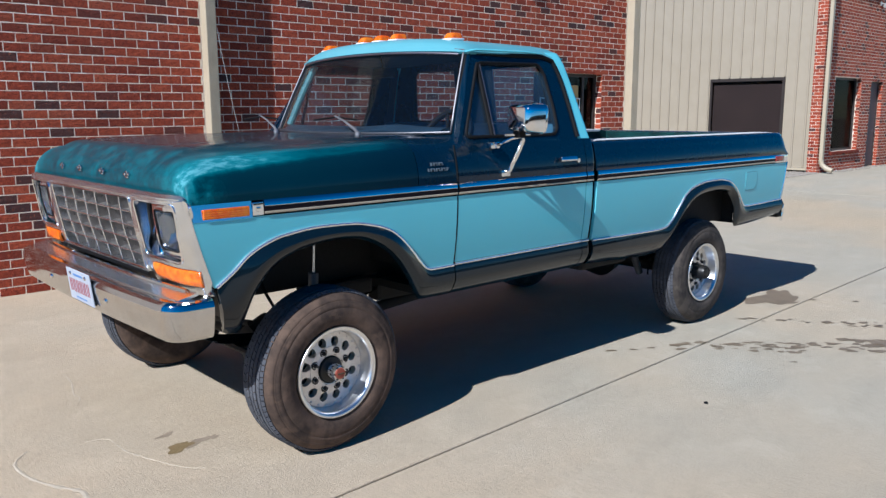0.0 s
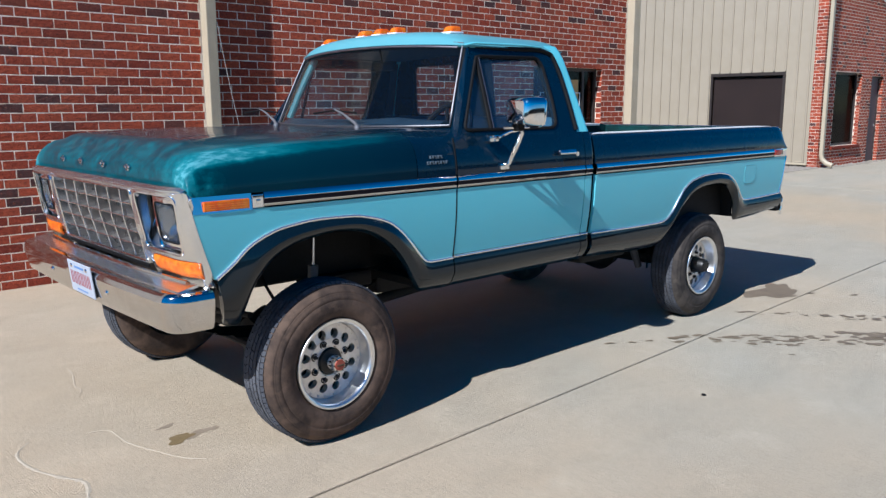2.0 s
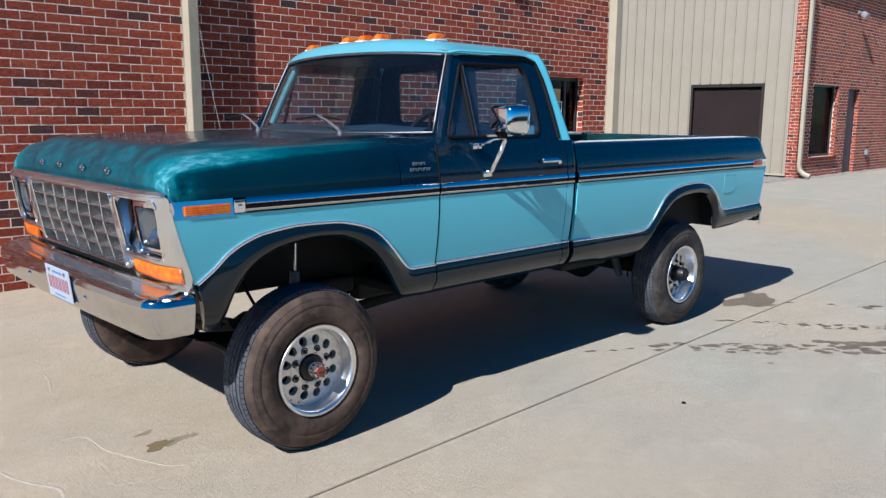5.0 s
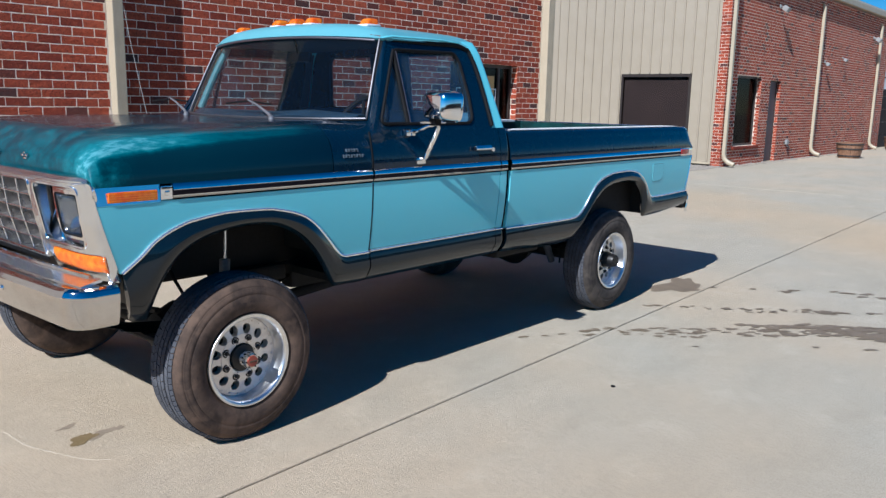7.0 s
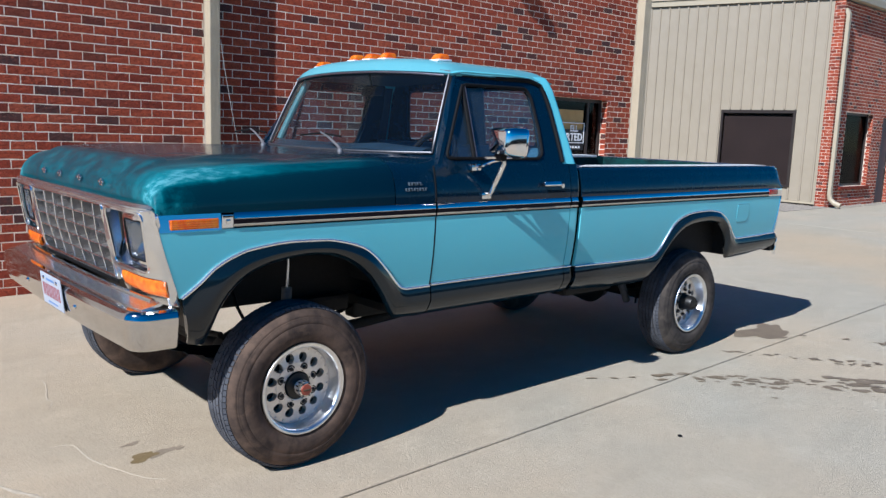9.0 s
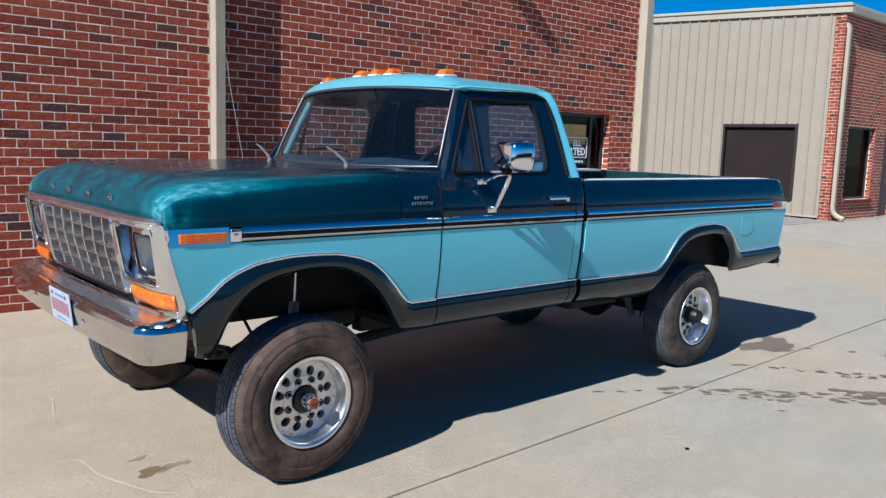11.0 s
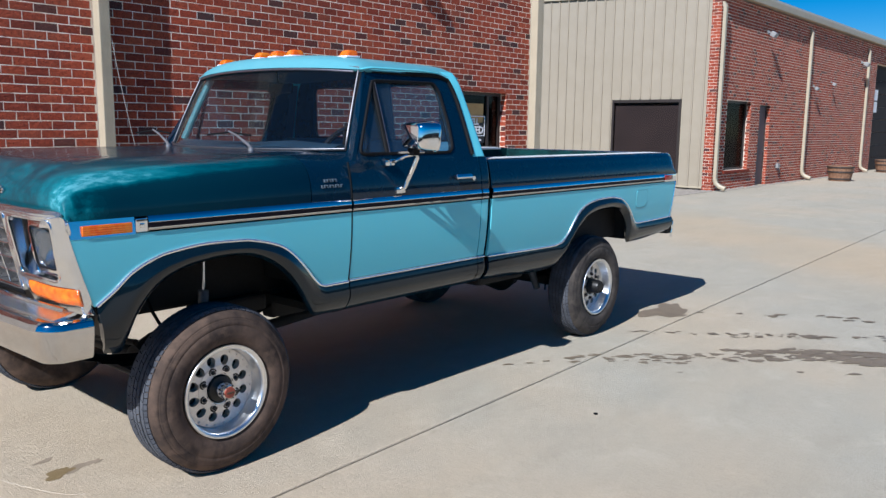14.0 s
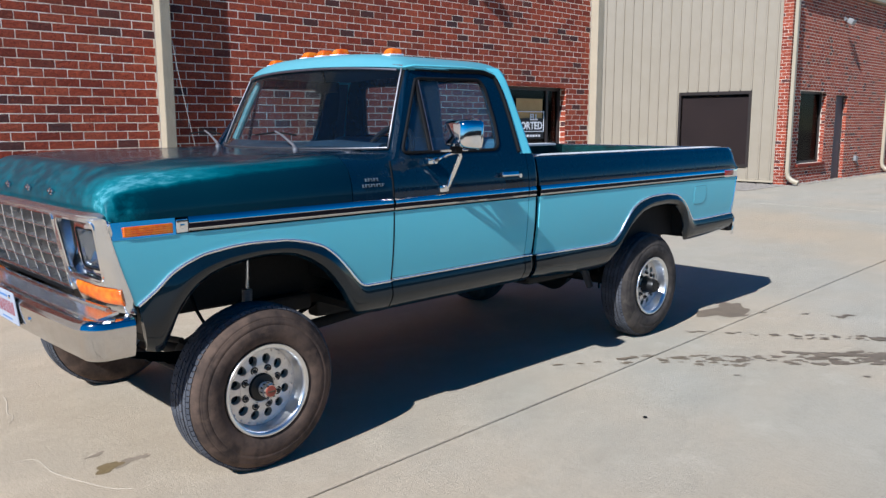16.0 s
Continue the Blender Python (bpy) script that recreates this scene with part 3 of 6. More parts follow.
add_box(bm, -70.3, -70, -52, 40, -0.06, 4.6)
tagged(part("wall_yard_edge", bm, bay_paint), "unseen dark wall added so that reflections darken at the horizon", "wall", kind="structure")

YA = 4.67
XA0, XA1, ZA1 = -9.0, 9.10, 5.6

# ---- building A ----
wall_a = thing("wall_brick_workshop", "red brick workshop wall with pale mortar joints", "wall", kind="structure")
HOLE_A = (6.72, 8.33, 0.55, 2.15)
bm = bmesh.new()
h = HOLE_A
for x0, x1, z0, z1 in ((XA0, h[0], 0, ZA1), (h[1], XA1, 0, ZA1), (h[0], h[1], 0, h[2]), (h[0], h[1], h[3], ZA1)):
    add_box(bm, x0, x1, YA, YA + 0.25, z0, z1)
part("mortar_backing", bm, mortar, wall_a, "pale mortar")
# Added dark backing, coloured so the room looks unlit.
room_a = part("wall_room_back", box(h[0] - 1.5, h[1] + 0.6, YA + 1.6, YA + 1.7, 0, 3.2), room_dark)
tagged(room_a, "dark backing wall coloured for the unlit room behind the window", "wall", kind="structure")
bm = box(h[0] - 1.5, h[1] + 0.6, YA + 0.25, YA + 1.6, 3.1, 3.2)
tagged(part("ceiling", bm, room_dark), "dark ceiling coloured for the unlit room behind the window", "ceiling", kind="structure")
bm = box(XA1 - 0.25, XA1, YA + 0.25, YA + 14, 0, ZA1)
add_box(bm, XA0, XA0 + 0.25, YA + 0.25, YA + 14, 0, ZA1)
tagged(part("wall_workshop_sides", bm, beige), "beige steel side walls of the brick workshop", "wall", kind="structure")
tagged(part("roof_workshop", box(XA0, XA1, YA - 0.1, YA + 14, ZA1, ZA1 + 0.15), roof_metal), "pale metal roof over the brick workshop", "roof", kind="structure")


def corner_column(x0, x1, depth, ztop):
    col = thing("metal_column_cover", "beige folded steel column cover standing on the brick wall", "column cover", "column covers")
    part("cover", box(x0, x1, YA - depth, YA - 0.012, 0, ztop, 0.006, 2), beige_trim, col)
    n = 16
    for i in range(n):
        xa = x0 + 0.006 + (x1 - x0 - 0.012) * (i + 0.5) / n
        part("rib", box(xa - 0.0022, xa + 0.0022, YA - depth - 0.0016, YA - depth + 0.001, 0.02, ztop - 0.02, 0.0008, 1), beige_trim, col)
    return col


corner_column(1.690, 1.800, 0.135, ZA1 - 0.02)
corner_column(8.93, 9.10, 0.15, ZA1 - 0.02)
cable = part("cable", tube([(1.806, YA - 0.13, 2.42), (1.835, YA - 0.15, 2.15), (1.90, YA - 0.18, 1.72), (1.97, YA - 0.21, 1.30), (2.05, YA - 0.24, 0.8), (2.12, YA - 0.26, 0.02)], 0.0030, 6), wire_mat, smooth=True)
tagged(cable, "thin pale cable hanging beside the column cover", "cable")

# window in building A
win_a = thing("window_1", "dark framed workshop window set deep in brick", "window", kind="structure")
yw = YA + 0.14
bm = bmesh.new()
for x0, x1, z0, z1 in ((h[0], h[1], h[3] - 0.05, h[3]), (h[0], h[1], h[2], h[2] + 0.05), (h[0], h[0] + 0.05, h[2] + 0.05, h[3] - 0.05), (h[1] - 0.05, h[1], h[2] + 0.05, h[3] - 0.05)):
    add_box(bm, x0, x1, yw - 0.03, yw + 0.03, z0, z1)
part("window_frame", bm, dark_frame, win_a)
g = part("pane", box(h[0] + 0.05, h[1] - 0.05, yw - 0.004, yw + 0.004, h[2] + 0.05, h[3] - 0.05), dark_glass, win_a)
g.visible_shadow = False
part("mullion", box(7.98, 8.03, yw - 0.03, yw + 0.03, h[2] + 0.05, h[3] - 0.05), dark_frame, win_a)
sign = thing("window_sign", "white lettering and bars on the window over an added black sheet", "sign", at=(7.4, yw - 0.02, 1.47))
sign.location = (0, 0, 0)
# Added black sheet, standing for the unlit dark glass behind the lettering.
part("board", box(6.95, 7.94, yw - 0.022, yw - 0.010, 1.37, 1.68), dark_pane_black, sign)
bm = bmesh.new()
for x0, x1, z0, z1 in ((7.00, 7.94, 1.772, 1.785), (7.00, 7.94, 1.475, 1.488), (7.00, 7.013, 1.488, 1.772), (7.927, 7.94, 1.488, 1.772)):
    add_box(bm, x0, x1, yw - 0.027, yw - 0.022, z0, z1)
part("border", bm, sign_white, sign)


def lettering(text, right, base, height, y):
    """Raised bold letters whose last one ends at x = right, standing on z = base."""
    cu = bpy.data.curves.new("lettering", "FONT")
    cu.body, cu.align_x, cu.size, cu.extrude, cu.offset, cu.resolution_u = text, "RIGHT", height * 1.42, 0.002, 0.004, 2
    holder = bpy.data.objects.new("lettering", cu)
    me = bpy.data.meshes.new_from_object(holder)
    bpy.data.objects.remove(holder)
    bpy.data.curves.remove(cu)
    me.transform(pose(right, y, base, 90))
    me.materials.append(sign_white)
    ob = new("lettering", me)
    ob.parent = sign
    return ob


lettering("ELL", 7.79, 1.655, 0.090, yw - 0.025)
lettering("ORTED", 7.905, 1.515, 0.112, yw - 0.025)
for i in range(7):
    part("lettering_bar", box(7.40 + i * 0.068, 7.445 + i * 0.068, yw - 0.027, yw - 0.022, 1.398, 1.432), sign_white, sign)
paper = part("paper_sheet", box(7.30, 7.915, yw - 0.009, yw - 0.006, 1.63, 1.975), paper_tan)
tagged(paper, "tan paper sheet taped on the dark window", "paper")

# flood lamp high on wall A, whose shadow falls on the bricks
def flood_lamp(x, y, z, s=1.0):
    t = thing("flood_lamp", "grey outdoor flood lamp fixed to the brick wall", "lamp", "flood lamps")
    part("wall_plate", box(x - 0.08 * s, x + 0.08 * s, y - 0.04, y - 0.013, z - 0.08 * s, z + 0.08 * s, 0.01), lamp_grey, t)
    part("arm", tube([(x, y - 0.03, z), (x, y - 0.16 * s, z - 0.02), (x, y - 0.2 * s, z - 0.06)], 0.022 * s, 8), lamp_grey, t)
    hb = bmesh.new()
    add_box(hb, -0.17 * s, 0.17 * s, -0.11 * s, 0.11 * s, -0.10 * s, 0.10 * s, 0.03 * s)
    part("head", moved(hb, pose(x, y - 0.28 * s, z - 0.08, 35)), lamp_grey, t, smooth=True)
    gl = box(-0.145 * s, 0.145 * s, -0.125 * s, -0.10 * s, -0.08 * s, 0.08 * s, 0.01)
    part("lens", moved(gl, pose(x, y - 0.28 * s, z - 0.08, 35)), lens_grey, t, "grey glass lens")
    return t


flood_lamp(5.30, YA, 4.45, 0.75)

# ---- building B ----
XB, YB, ZB = 18.58, 5.5, 5.07
wall_b = thing("wall_brick_hall", "long red brick wall of the neighbouring hall", "wall", kind="structure")
WIN_B = (19.34, 21.08, 0.52, 2.42)
DOOR_B = (21.78, 22.64, 0.0, 2.3577)
BAY_B = (34.6, 40.0, 0.0, 4.3902)
XB1 = 58.0
bm = bmesh.new()
xs = sorted({XB, XB1, *WIN_B[:2], *DOOR_B[:2], *BAY_B[:2]})
for x0, x1 in zip(xs, xs[1:]):
    gap = [q for q in (WIN_B, DOOR_B, BAY_B) if q[0] <= x0 < q[1]]
    if gap:
        if gap[0][2] > 0:
            add_box(bm, x0, x1, YB, YB + 0.25, 0, gap[0][2])
        add_box(bm, x0, x1, YB, YB + 0.25, gap[0][3], ZB)
    else:
        add_box(bm, x0, x1, YB, YB + 0.25, 0, ZB)
part("mortar_backing", bm, mortar_hall, wall_b, "pale mortar")

WIN_M = (6.51, 8.47, 0.50, 2.345)
wall_m = thing("wall_metal_hall", "beige ribbed steel side wall of the hall", "wall", kind="structure")
y0m, y1m = YB + 0.252, YB + 13.0


def gable(y):
    return ZB + 0.05 + (y - YB) * 0.045


bm = bmesh.new()
for ya, yb, za, zb in ((y0m, WIN_M[0], 0.12, None), (WIN_M[1], y1m, 0.12, None), (WIN_M[0], WIN_M[1], 0.12, WIN_M[2]), (WIN_M[0], WIN_M[1], WIN_M[3], None)):
    vs = [bm.verts.new((XB + dx, y, z)) for dx in (0.02, 0.12) for y, z in ((ya, za), (yb, za), (yb, zb or gable(yb)), (ya, zb or gable(ya)))]
    for f in ((0, 1, 2, 3), (7, 6, 5, 4), (0, 4, 5, 1), (1, 5, 6, 2), (2, 6, 7, 3), (3, 7, 4, 0)):
        bm.faces.new([vs[i] for i in f])
part("sheeting", bm, beige, wall_m)
y = y0m + 0.108
while y < y1m:
    over = WIN_M[0] - 0.08 < y < WIN_M[1] + 0.08
    for za, zb in (((0.12, WIN_M[2] - 0.06), (WIN_M[3] + 0.09, gable(y))) if over else ((0.12, gable(y)),)):
        part("sheet_rib", box(XB - 0.017, XB + 0.021, y - 0.024, y + 0.024, za, zb, 0.012, 1), beige, wall_m)
    y += 0.3048
part("base_flashing", box(XB - 0.02, XB + 0.1, y0m, y1m, 0.06, 0.118), beige_trim, wall_m)
win_m = thing("window_2", "large dark tinted window in the beige steel wall", "window", kind="structure")
bm = bmesh.new()
a, b, c, d = WIN_M
for p, q, r, s in ((a - 0.06, b + 0.06, d, d + 0.08), (a - 0.06, b + 0.06, c - 0.06, c), (a - 0.06, a, c, d), (b, b + 0.06, c, d)):
    add_box(bm, XB - 0.03, XB + 0.09, p, q, r, s)
part("window_frame", bm, dark_frame, win_m)
part("pane", box(XB + 0.05, XB + 0.06, a, b, c, d), light_glass, win_m).visible_shadow = False
# Added sheet: the pane's dim reflection is put into its brown colour.
part("sun_film", box(XB + 0.075, XB + 0.08, a, b, c, d), pane_tone_brown, win_m, "added brown sheet that sets the tone of the dark pane")
tagged(part("wall_window_back", box(XB + 0.5, XB + 0.6, a - 0.8, b + 0.8, 0.2, 3.2), room_dark), "dark backing wall coloured as unlit behind the tinted window", "wall", kind="structure")

# roof and eaves of B
bm = bmesh.new()
for dx0, dx1, dy0, zt, zb2 in ((-0.055, 0.02, -0.16, 0.155, 0.0), (-0.095, 0.02, -0.17, 0.215, 0.158)):
    ya, yb = YB + dy0, y1m
    vs = [bm.verts.new((XB + dx, yy, gable(yy) + dz)) for dx in (dx0, dx1) for yy, dz in ((ya, zb2), (yb, zb2), (yb, zt), (ya, zt))]
    for f in ((0, 1, 2, 3), (7, 6, 5, 4), (0, 4, 5, 1), (1, 5, 6, 2), (2, 6, 7, 3), (3, 7, 4, 0)):
        bm.faces.new([vs[i] for i in f])
tagged(part("trim_gable", bm, beige_trim), "beige gable trim along the hall roof edge", "trim", kind="structure")
tagged(part("trim_gutter", box(XB + 0.02, XB1, YB - 0.17, YB - 0.012, ZB + 0.02, ZB + 0.20, 0.02), beige_trim), "beige rain gutter along the brick hall", "gutter", kind="structure")
bm = bmesh.new()
vs = [bm.verts.new((x, yy, gable(yy) + dz)) for x in (XB - 0.02, XB1) for yy, dz in ((YB - 0.1, 0.14), (y1m, 0.14), (y1m, 0.24), (YB - 0.1, 0.24))]
for f in ((0, 1, 2, 3), (7, 6, 5, 4), (0, 4, 5, 1), (1, 5, 6, 2), (2, 6, 7, 3), (3, 7, 4, 0)):
    bm.faces.new([vs[i] for i in f])
tagged(part("roof_hall", bm, roof_metal), "pale metal roof of the hall", "roof", kind="structure")
tagged(part("wall_hall_far", box(XB1, XB1 + 0.2, YB, y1m, 0, ZB), mortar), "far end wall of the hall", "wall", kind="structure")

win_b = thing("window_3", "dark framed window in the brick hall with a brick sill", "window", kind="structure")
a, b, c, d = WIN_B
bm = bmesh.new()
yq = YB + 0.17
for p, q, r, s in ((a, b, d - 0.06, d), (a, b, c, c + 0.06), (a, a + 0.06, c + 0.06, d - 0.06), (b - 0.06, b, c + 0.06, d - 0.06)):
    add_box(bm, p, q, yq - 0.04, yq + 0.04, r, s)
part("window_frame", bm, dark_frame, win_b)
part("pane", box(a + 0.06, b - 0.06, yq - 0.004, yq + 0.004, c + 0.06, d - 0.06), dull_glass, win_b)
# Same added sheet here, darkening the pane in place of a dim reflection.
part("sun_film", box(a + 0.06, b - 0.06, yq + 0.012, yq + 0.016, c + 0.06, d - 0.06), pane_tone_brown, win_b, "added brown sheet that sets the tone of the dark pane")
part("window_sill", box(a - 0.06, b + 0.06, YB - 0.06, YB + 0.12, c - 0.07, c - 0.004, 0.006), brick_piece, win_b, "brick sill")
tagged(part("wall_hall_room", box(19.2, 24.5, YB + 1.4, YB + 1.5, 0, 3.0), room_dark), "dark backing wall coloured as unlit inside the hall", "wall", kind="structure")
door_b = thing("door_1", "dark grey closed steel door in the brick hall", "door", kind="structure")
a, b, c, d = DOOR_B
bm = bmesh.new()
for p, q, r, s in ((a, a + 0.05, 0, d), (b - 0.05, b, 0, d), (a + 0.05, b - 0.05, d - 0.05, d)):
    add_box(bm, p, q, YB + 0.10, YB + 0.20, r, s)
part("door_frame", bm, dark_frame, door_b)
part("door_leaf", box(a + 0.05, b - 0.05, YB + 0.12, YB + 0.17, 0.01, d - 0.05, 0.003, 1), door_grey, door_b)
part("door_handle", tube([(b - 0.14, YB + 0.12, 1.0), (b - 0.14, YB + 0.06, 1.0), (b - 0.26, YB + 0.06, 1.0)], 0.012, 8), bright_alu, door_b)
bay = thing("door_2", "dark roll-up bay door in the brick hall", "door", kind="structure")
a, b, c, d = BAY_B
z = 0.0
while z < d - 0.01:
    part("door_panel", box(a, b, YB + 0.2, YB + 0.25, z + 0.004, min(z + 0.53, d), 0.01, 1), bay_paint, bay)
    z += 0.535
for z in (2.43, 2.93):
    tagged(part("notice_sheet", box(a + 0.14, a + 1.35, YB + 0.19, YB + 0.198, z, z + 0.44), sign_white), "white notice sheet on the bay door", "notice")


def downspout(x, yface, ztop, name="downspout"):
    t = thing(name, "beige square rain downspout with a kicked-out foot", "downspout", "downspouts")
    yc = yface - 0.075
    part("pipe", box(x - 0.06, x + 0.06, yc - 0.045, yc + 0.045, 0.30, ztop, 0.012, 1), beige_trim, t)
    top = bmesh.new()
    prof = [(yc - 0.046, ztop - 0.01), (yc - 0.046, ztop + 0.005), (yc + 0.02, ztop + 0.13), (yface - 0.013, ztop + 0.14), (yface - 0.013, ztop + 0.06), (yc + 0.046, ztop - 0.01)]
    rows = [[top.verts.new((x + dx, yy, zz)) for yy, zz in prof] for dx in (-0.062, 0.062)]
    top.faces.new(rows[0])
    top.faces.new(rows[1][::-1])
    for k in range(len(prof)):
        top.faces.new([rows[0][k], rows[0][(k + 1) % len(prof)], rows[1][(k + 1) % len(prof)], rows[1][k]])
    part("offset_elbow", top, beige_trim, t)
    part("foot_elbow", tube([(x, yc, 0.33), (x + 0.01, yc - 0.02, 0.22), (x + 0.02, yc - 0.12, 0.13), (x + 0.02, yc - 0.28, 0.075)], 0.064, 10), beige_trim, t, smooth=True)
    return t


downspout(18.655, YB, 4.75)
downspout(25.80, YB, 4.75)
downspout(33.02, YB, 4.72)
flood_lamp(21.95, YB, 4.43, 0.7)
flood_lamp(26.50, YB, 3.10, 0.5)
flood_lamp(28.45, YB, 3.33, 0.48)
flood_lamp(32.15, YB, 4.26, 0.75)
tap = thing("wall_tap", "small pale water tap box on the brick wall", "tap")
part("box", box(23.42, 23.58, YB - 0.09, YB - 0.013, 0.47, 0.62, 0.01), lamp_grey, tap)
part("spout", tube([(23.50, YB - 0.05, 0.48), (23.50, YB - 0.12, 0.40), (23.52, YB - 0.13, 0.32)], 0.02, 8), iron, tap)


def barrel(x, y, s=1.0):
    t = thing("half_barrel_planter", "half wooden barrel planter with iron hoops standing on the concrete", "planter", "half barrels", at=(x, y, 0))
    n = 18
    for k in range(n):
        a0, a1 = 2 * math.pi * (k + 0.04) / n, 2 * math.pi * (k + 0.96) / n

        def st(u, v):
            ang = a0 + (a1 - a0) * u
            r = (0.29 + 0.09 * math.sin(v * 1.4)) * s
            return (r * math.cos(ang), r * math.sin(ang), v * 0.46 * s)

        part("stave", sheet(2, 4, st, 0.03 * s, core=(0, 0, 0.2)), wood, t)
    for z, r in ((0.07, 0.307), (0.28, 0.362), (0.42, 0.383)):
        part("hoop", lathe([((r + 0.004) * s, (z - 0.02) * s), ((r + 0.014) * s, (z - 0.02) * s), ((r + 0.016) * s, (z + 0.02) * s), ((r + 0.006) * s, (z + 0.02) * s)], 36, "z", True), iron, t)
    part("soil", lathe([(0.001, 0.34 * s), (0.34 * s, 0.34 * s), (0.34 * s, 0.30 * s), (0.001, 0.30 * s)], 24, "z"), gravel_mat, t)
    return t


barrel(26.5, 4.42, 1.08)
barrel(34.2, 4.75, 1.1)

# gravel strip at the foot of the beige wall
rng = random.Random(4)
verts = [(XB - 2.1, YB + 0.02, 0.004), (XB - 0.02, YB + 0.02, 0.004), (XB - 0.02, YB + 6.0, 0.004), (XB - 2.6, YB + 6.0, 0.004)]
faces = [(0, 1, 2, 3)]
for i in range(3400):
    x, y, s = rng.uniform(XB - 2.25, XB - 0.03), YB - 0.04 + 6.0 * rng.random() ** 2.2, rng.uniform(0.015, 0.045)
    if i > 3050:
        x, y = rng.uniform(19.3, 28.5), rng.uniform(YB - 0.30, YB - 0.03)
    k = len(verts)
    for dx, dy, dz in ((1, 0, 0.2), (0, 1, 0.2), (-1, 0, 0.2), (0, -1, 0.2), (0, 0, 1)):
        verts.append((x + dx * s * rng.uniform(0.7, 1.3), y + dy * s * rng.uniform(0.7, 1.3), max(0.0, dz * s)))
    faces += [(k + j, k + (j + 1) % 4, k + 4) for j in range(4)]
me = bpy.data.meshes.new("gravel")
me.from_pydata(verts, [], faces)
me.materials.append(gravel_mat)
tagged(new("gravel", me), "loose grey gravel along the foot of the hall walls", "gravel", kind="stuff")


# ---- marks on the pavement ----
def blob(bm, x, y, rx, ry, ang, z, rng, n=16, rag=0.28):
    ph = [rng.uniform(0, 6.28) for _ in range(4)]
    c, s = math.cos(ang), math.sin(ang)
    vs = []
    for k in range(n):
        a = 2 * math.pi * k / n
        r = 1 + rag * (math.sin(2 * a + ph[0]) * 0.5 + math.sin(3 * a + ph[1]) * 0.5 + math.sin(5 * a + ph[2]) * 0.35)
        u, v = rx * r * math.cos(a), ry * r * math.sin(a)
        vs.append(bm.verts.new((x + c * u - s * v, y + s * u + c * v, z)))
    bm.faces.new(vs)


rng = random.Random(11)
bm = bmesh.new()
wz = 0.0015
ang0 = math.atan2(-1.23, 1.31)
step = 0.000012
layer = 0


def splash(x, y, length, width, turn=0.3):
    global layer
    layer += 1
    blob(bm, x, y, length, width, ang0 + rng.uniform(-turn, turn), wz + layer * step, rng, 12, 0.42)


def along(points, u):
    """The point a share u along a run of points, and the direction there."""
    k = min(int(u * (len(points) - 1)), len(points) - 2)
    p, q = Vector(points[k]), Vector(points[k + 1])
    return p.lerp(q, u * (len(points) - 1) - k), (q - p).normalized()


def lerp(a, b, t):
    return a + (b - a) * t


def trail(points, count, spread0, spread1, size0, size1, power=1.0):
    """Splashes strewn along a run of points, wider and larger towards its end."""
    for _ in range(count):
        u = rng.random() ** power
        p, d = along(points, u)
        off = max(-1.6, min(1.6, rng.gauss(0, 1))) * lerp(spread0, spread1, u)
        ln = rng.uniform(0.5, 1.5) * lerp(size0, size1, u)
        splash(p.x - d.y * off, p.y + d.x * off, ln, ln * rng.uniform(0.28, 0.55))


BAND = [(2.62, -0.13), (2.90, -0.34), (3.19, -0.69), (3.60, -1.01), (3.96, -1.35), (4.10, -1.60), (4.25, -1.86), (4.55, -2.30), (4.95, -2.75)]
trail(BAND, 210, 0.055, 0.115, 0.026, 0.060, 0.85)
trail(BAND[3:], 120, 0.085, 0.125, 0.05, 0.075)
for x, y, ln in ((2.27, 0.07, 0.035), (2.40, -0.02, 0.028), (2.52, -0.08, 0.026), (2.70, -0.16, 0.055), (2.92, -0.88, 0.02), (3.49, -1.475, 0.03), (3.70, -1.76, 0.045)):
    splash(x, y, ln, ln * 0.42)
# a thinner trail beside it, then scattered drops further back
trail([(3.60, 0.06), (3.95, -0.53), (4.25, -0.88), (4.48, -1.18), (4.78, -1.55), (5.1, -1.95)], 44, 0.04, 0.045, 0.024, 0.048)
trail([(4.66, -0.24), (4.85, -0.46), (5.37, -1.13), (5.42, -1.48)], 15, 0.03, 0.05, 0.032, 0.045)
tagged(part("water_splashes", bm, wet_mat), "dark wet splashes drying on the concrete", "water stain", kind="stuff")
bm = bmesh.new()
blob(bm, 4.52, 0.02, 0.33, 0.13, ang0 + 0.62, 0.0016, rng, 40, 0.35)
blob(bm, 4.76, 0.06, 0.17, 0.09, ang0 + 1.2, 0.0018, rng, 30, 0.4)
blob(bm, 4.44, -0.13, 0.10, 0.035, ang0 + 0.3, 0.0020, rng, 24, 0.4)
tagged(part("damp_patch", bm, wet_mat), "brown damp patch on the concrete behind the rear wheel", "stain")
bm = bmesh.new()
blob(bm, -0.560, 0.560, 0.056, 0.044, 0.6, 0.0016, rng, 60, 0.30)
blob(bm, -0.515, 0.577, 0.044, 0.030, 0.5, 0.0018, rng, 50, 0.40)
tagged(part("oil_spot", bm, oil_mat), "small brown oil spot soaked into the concrete", "stain")
bm = bmesh.new()
blob(bm, -0.450, 0.568, 0.075, 0.026, 0.25, 0.0013, rng, 40, 0.4)
blob(bm, -0.375, 0.570, 0.045, 0.016, 0.30, 0.00135, rng, 30, 0.5)
tagged(part("faint_oil_smear", bm, smear_mat), "faint grey oil smear trailing from the brown spot", "stain")
bm = bmesh.new()
blob(bm, -0.535, 0.752, 0.045, 0.018, 0.10, 0.0014, rng, 30, 0.4)
tagged(part("faint_oil_smear", bm, smear_mat), "small faint grey oil smear on the concrete", "stain")


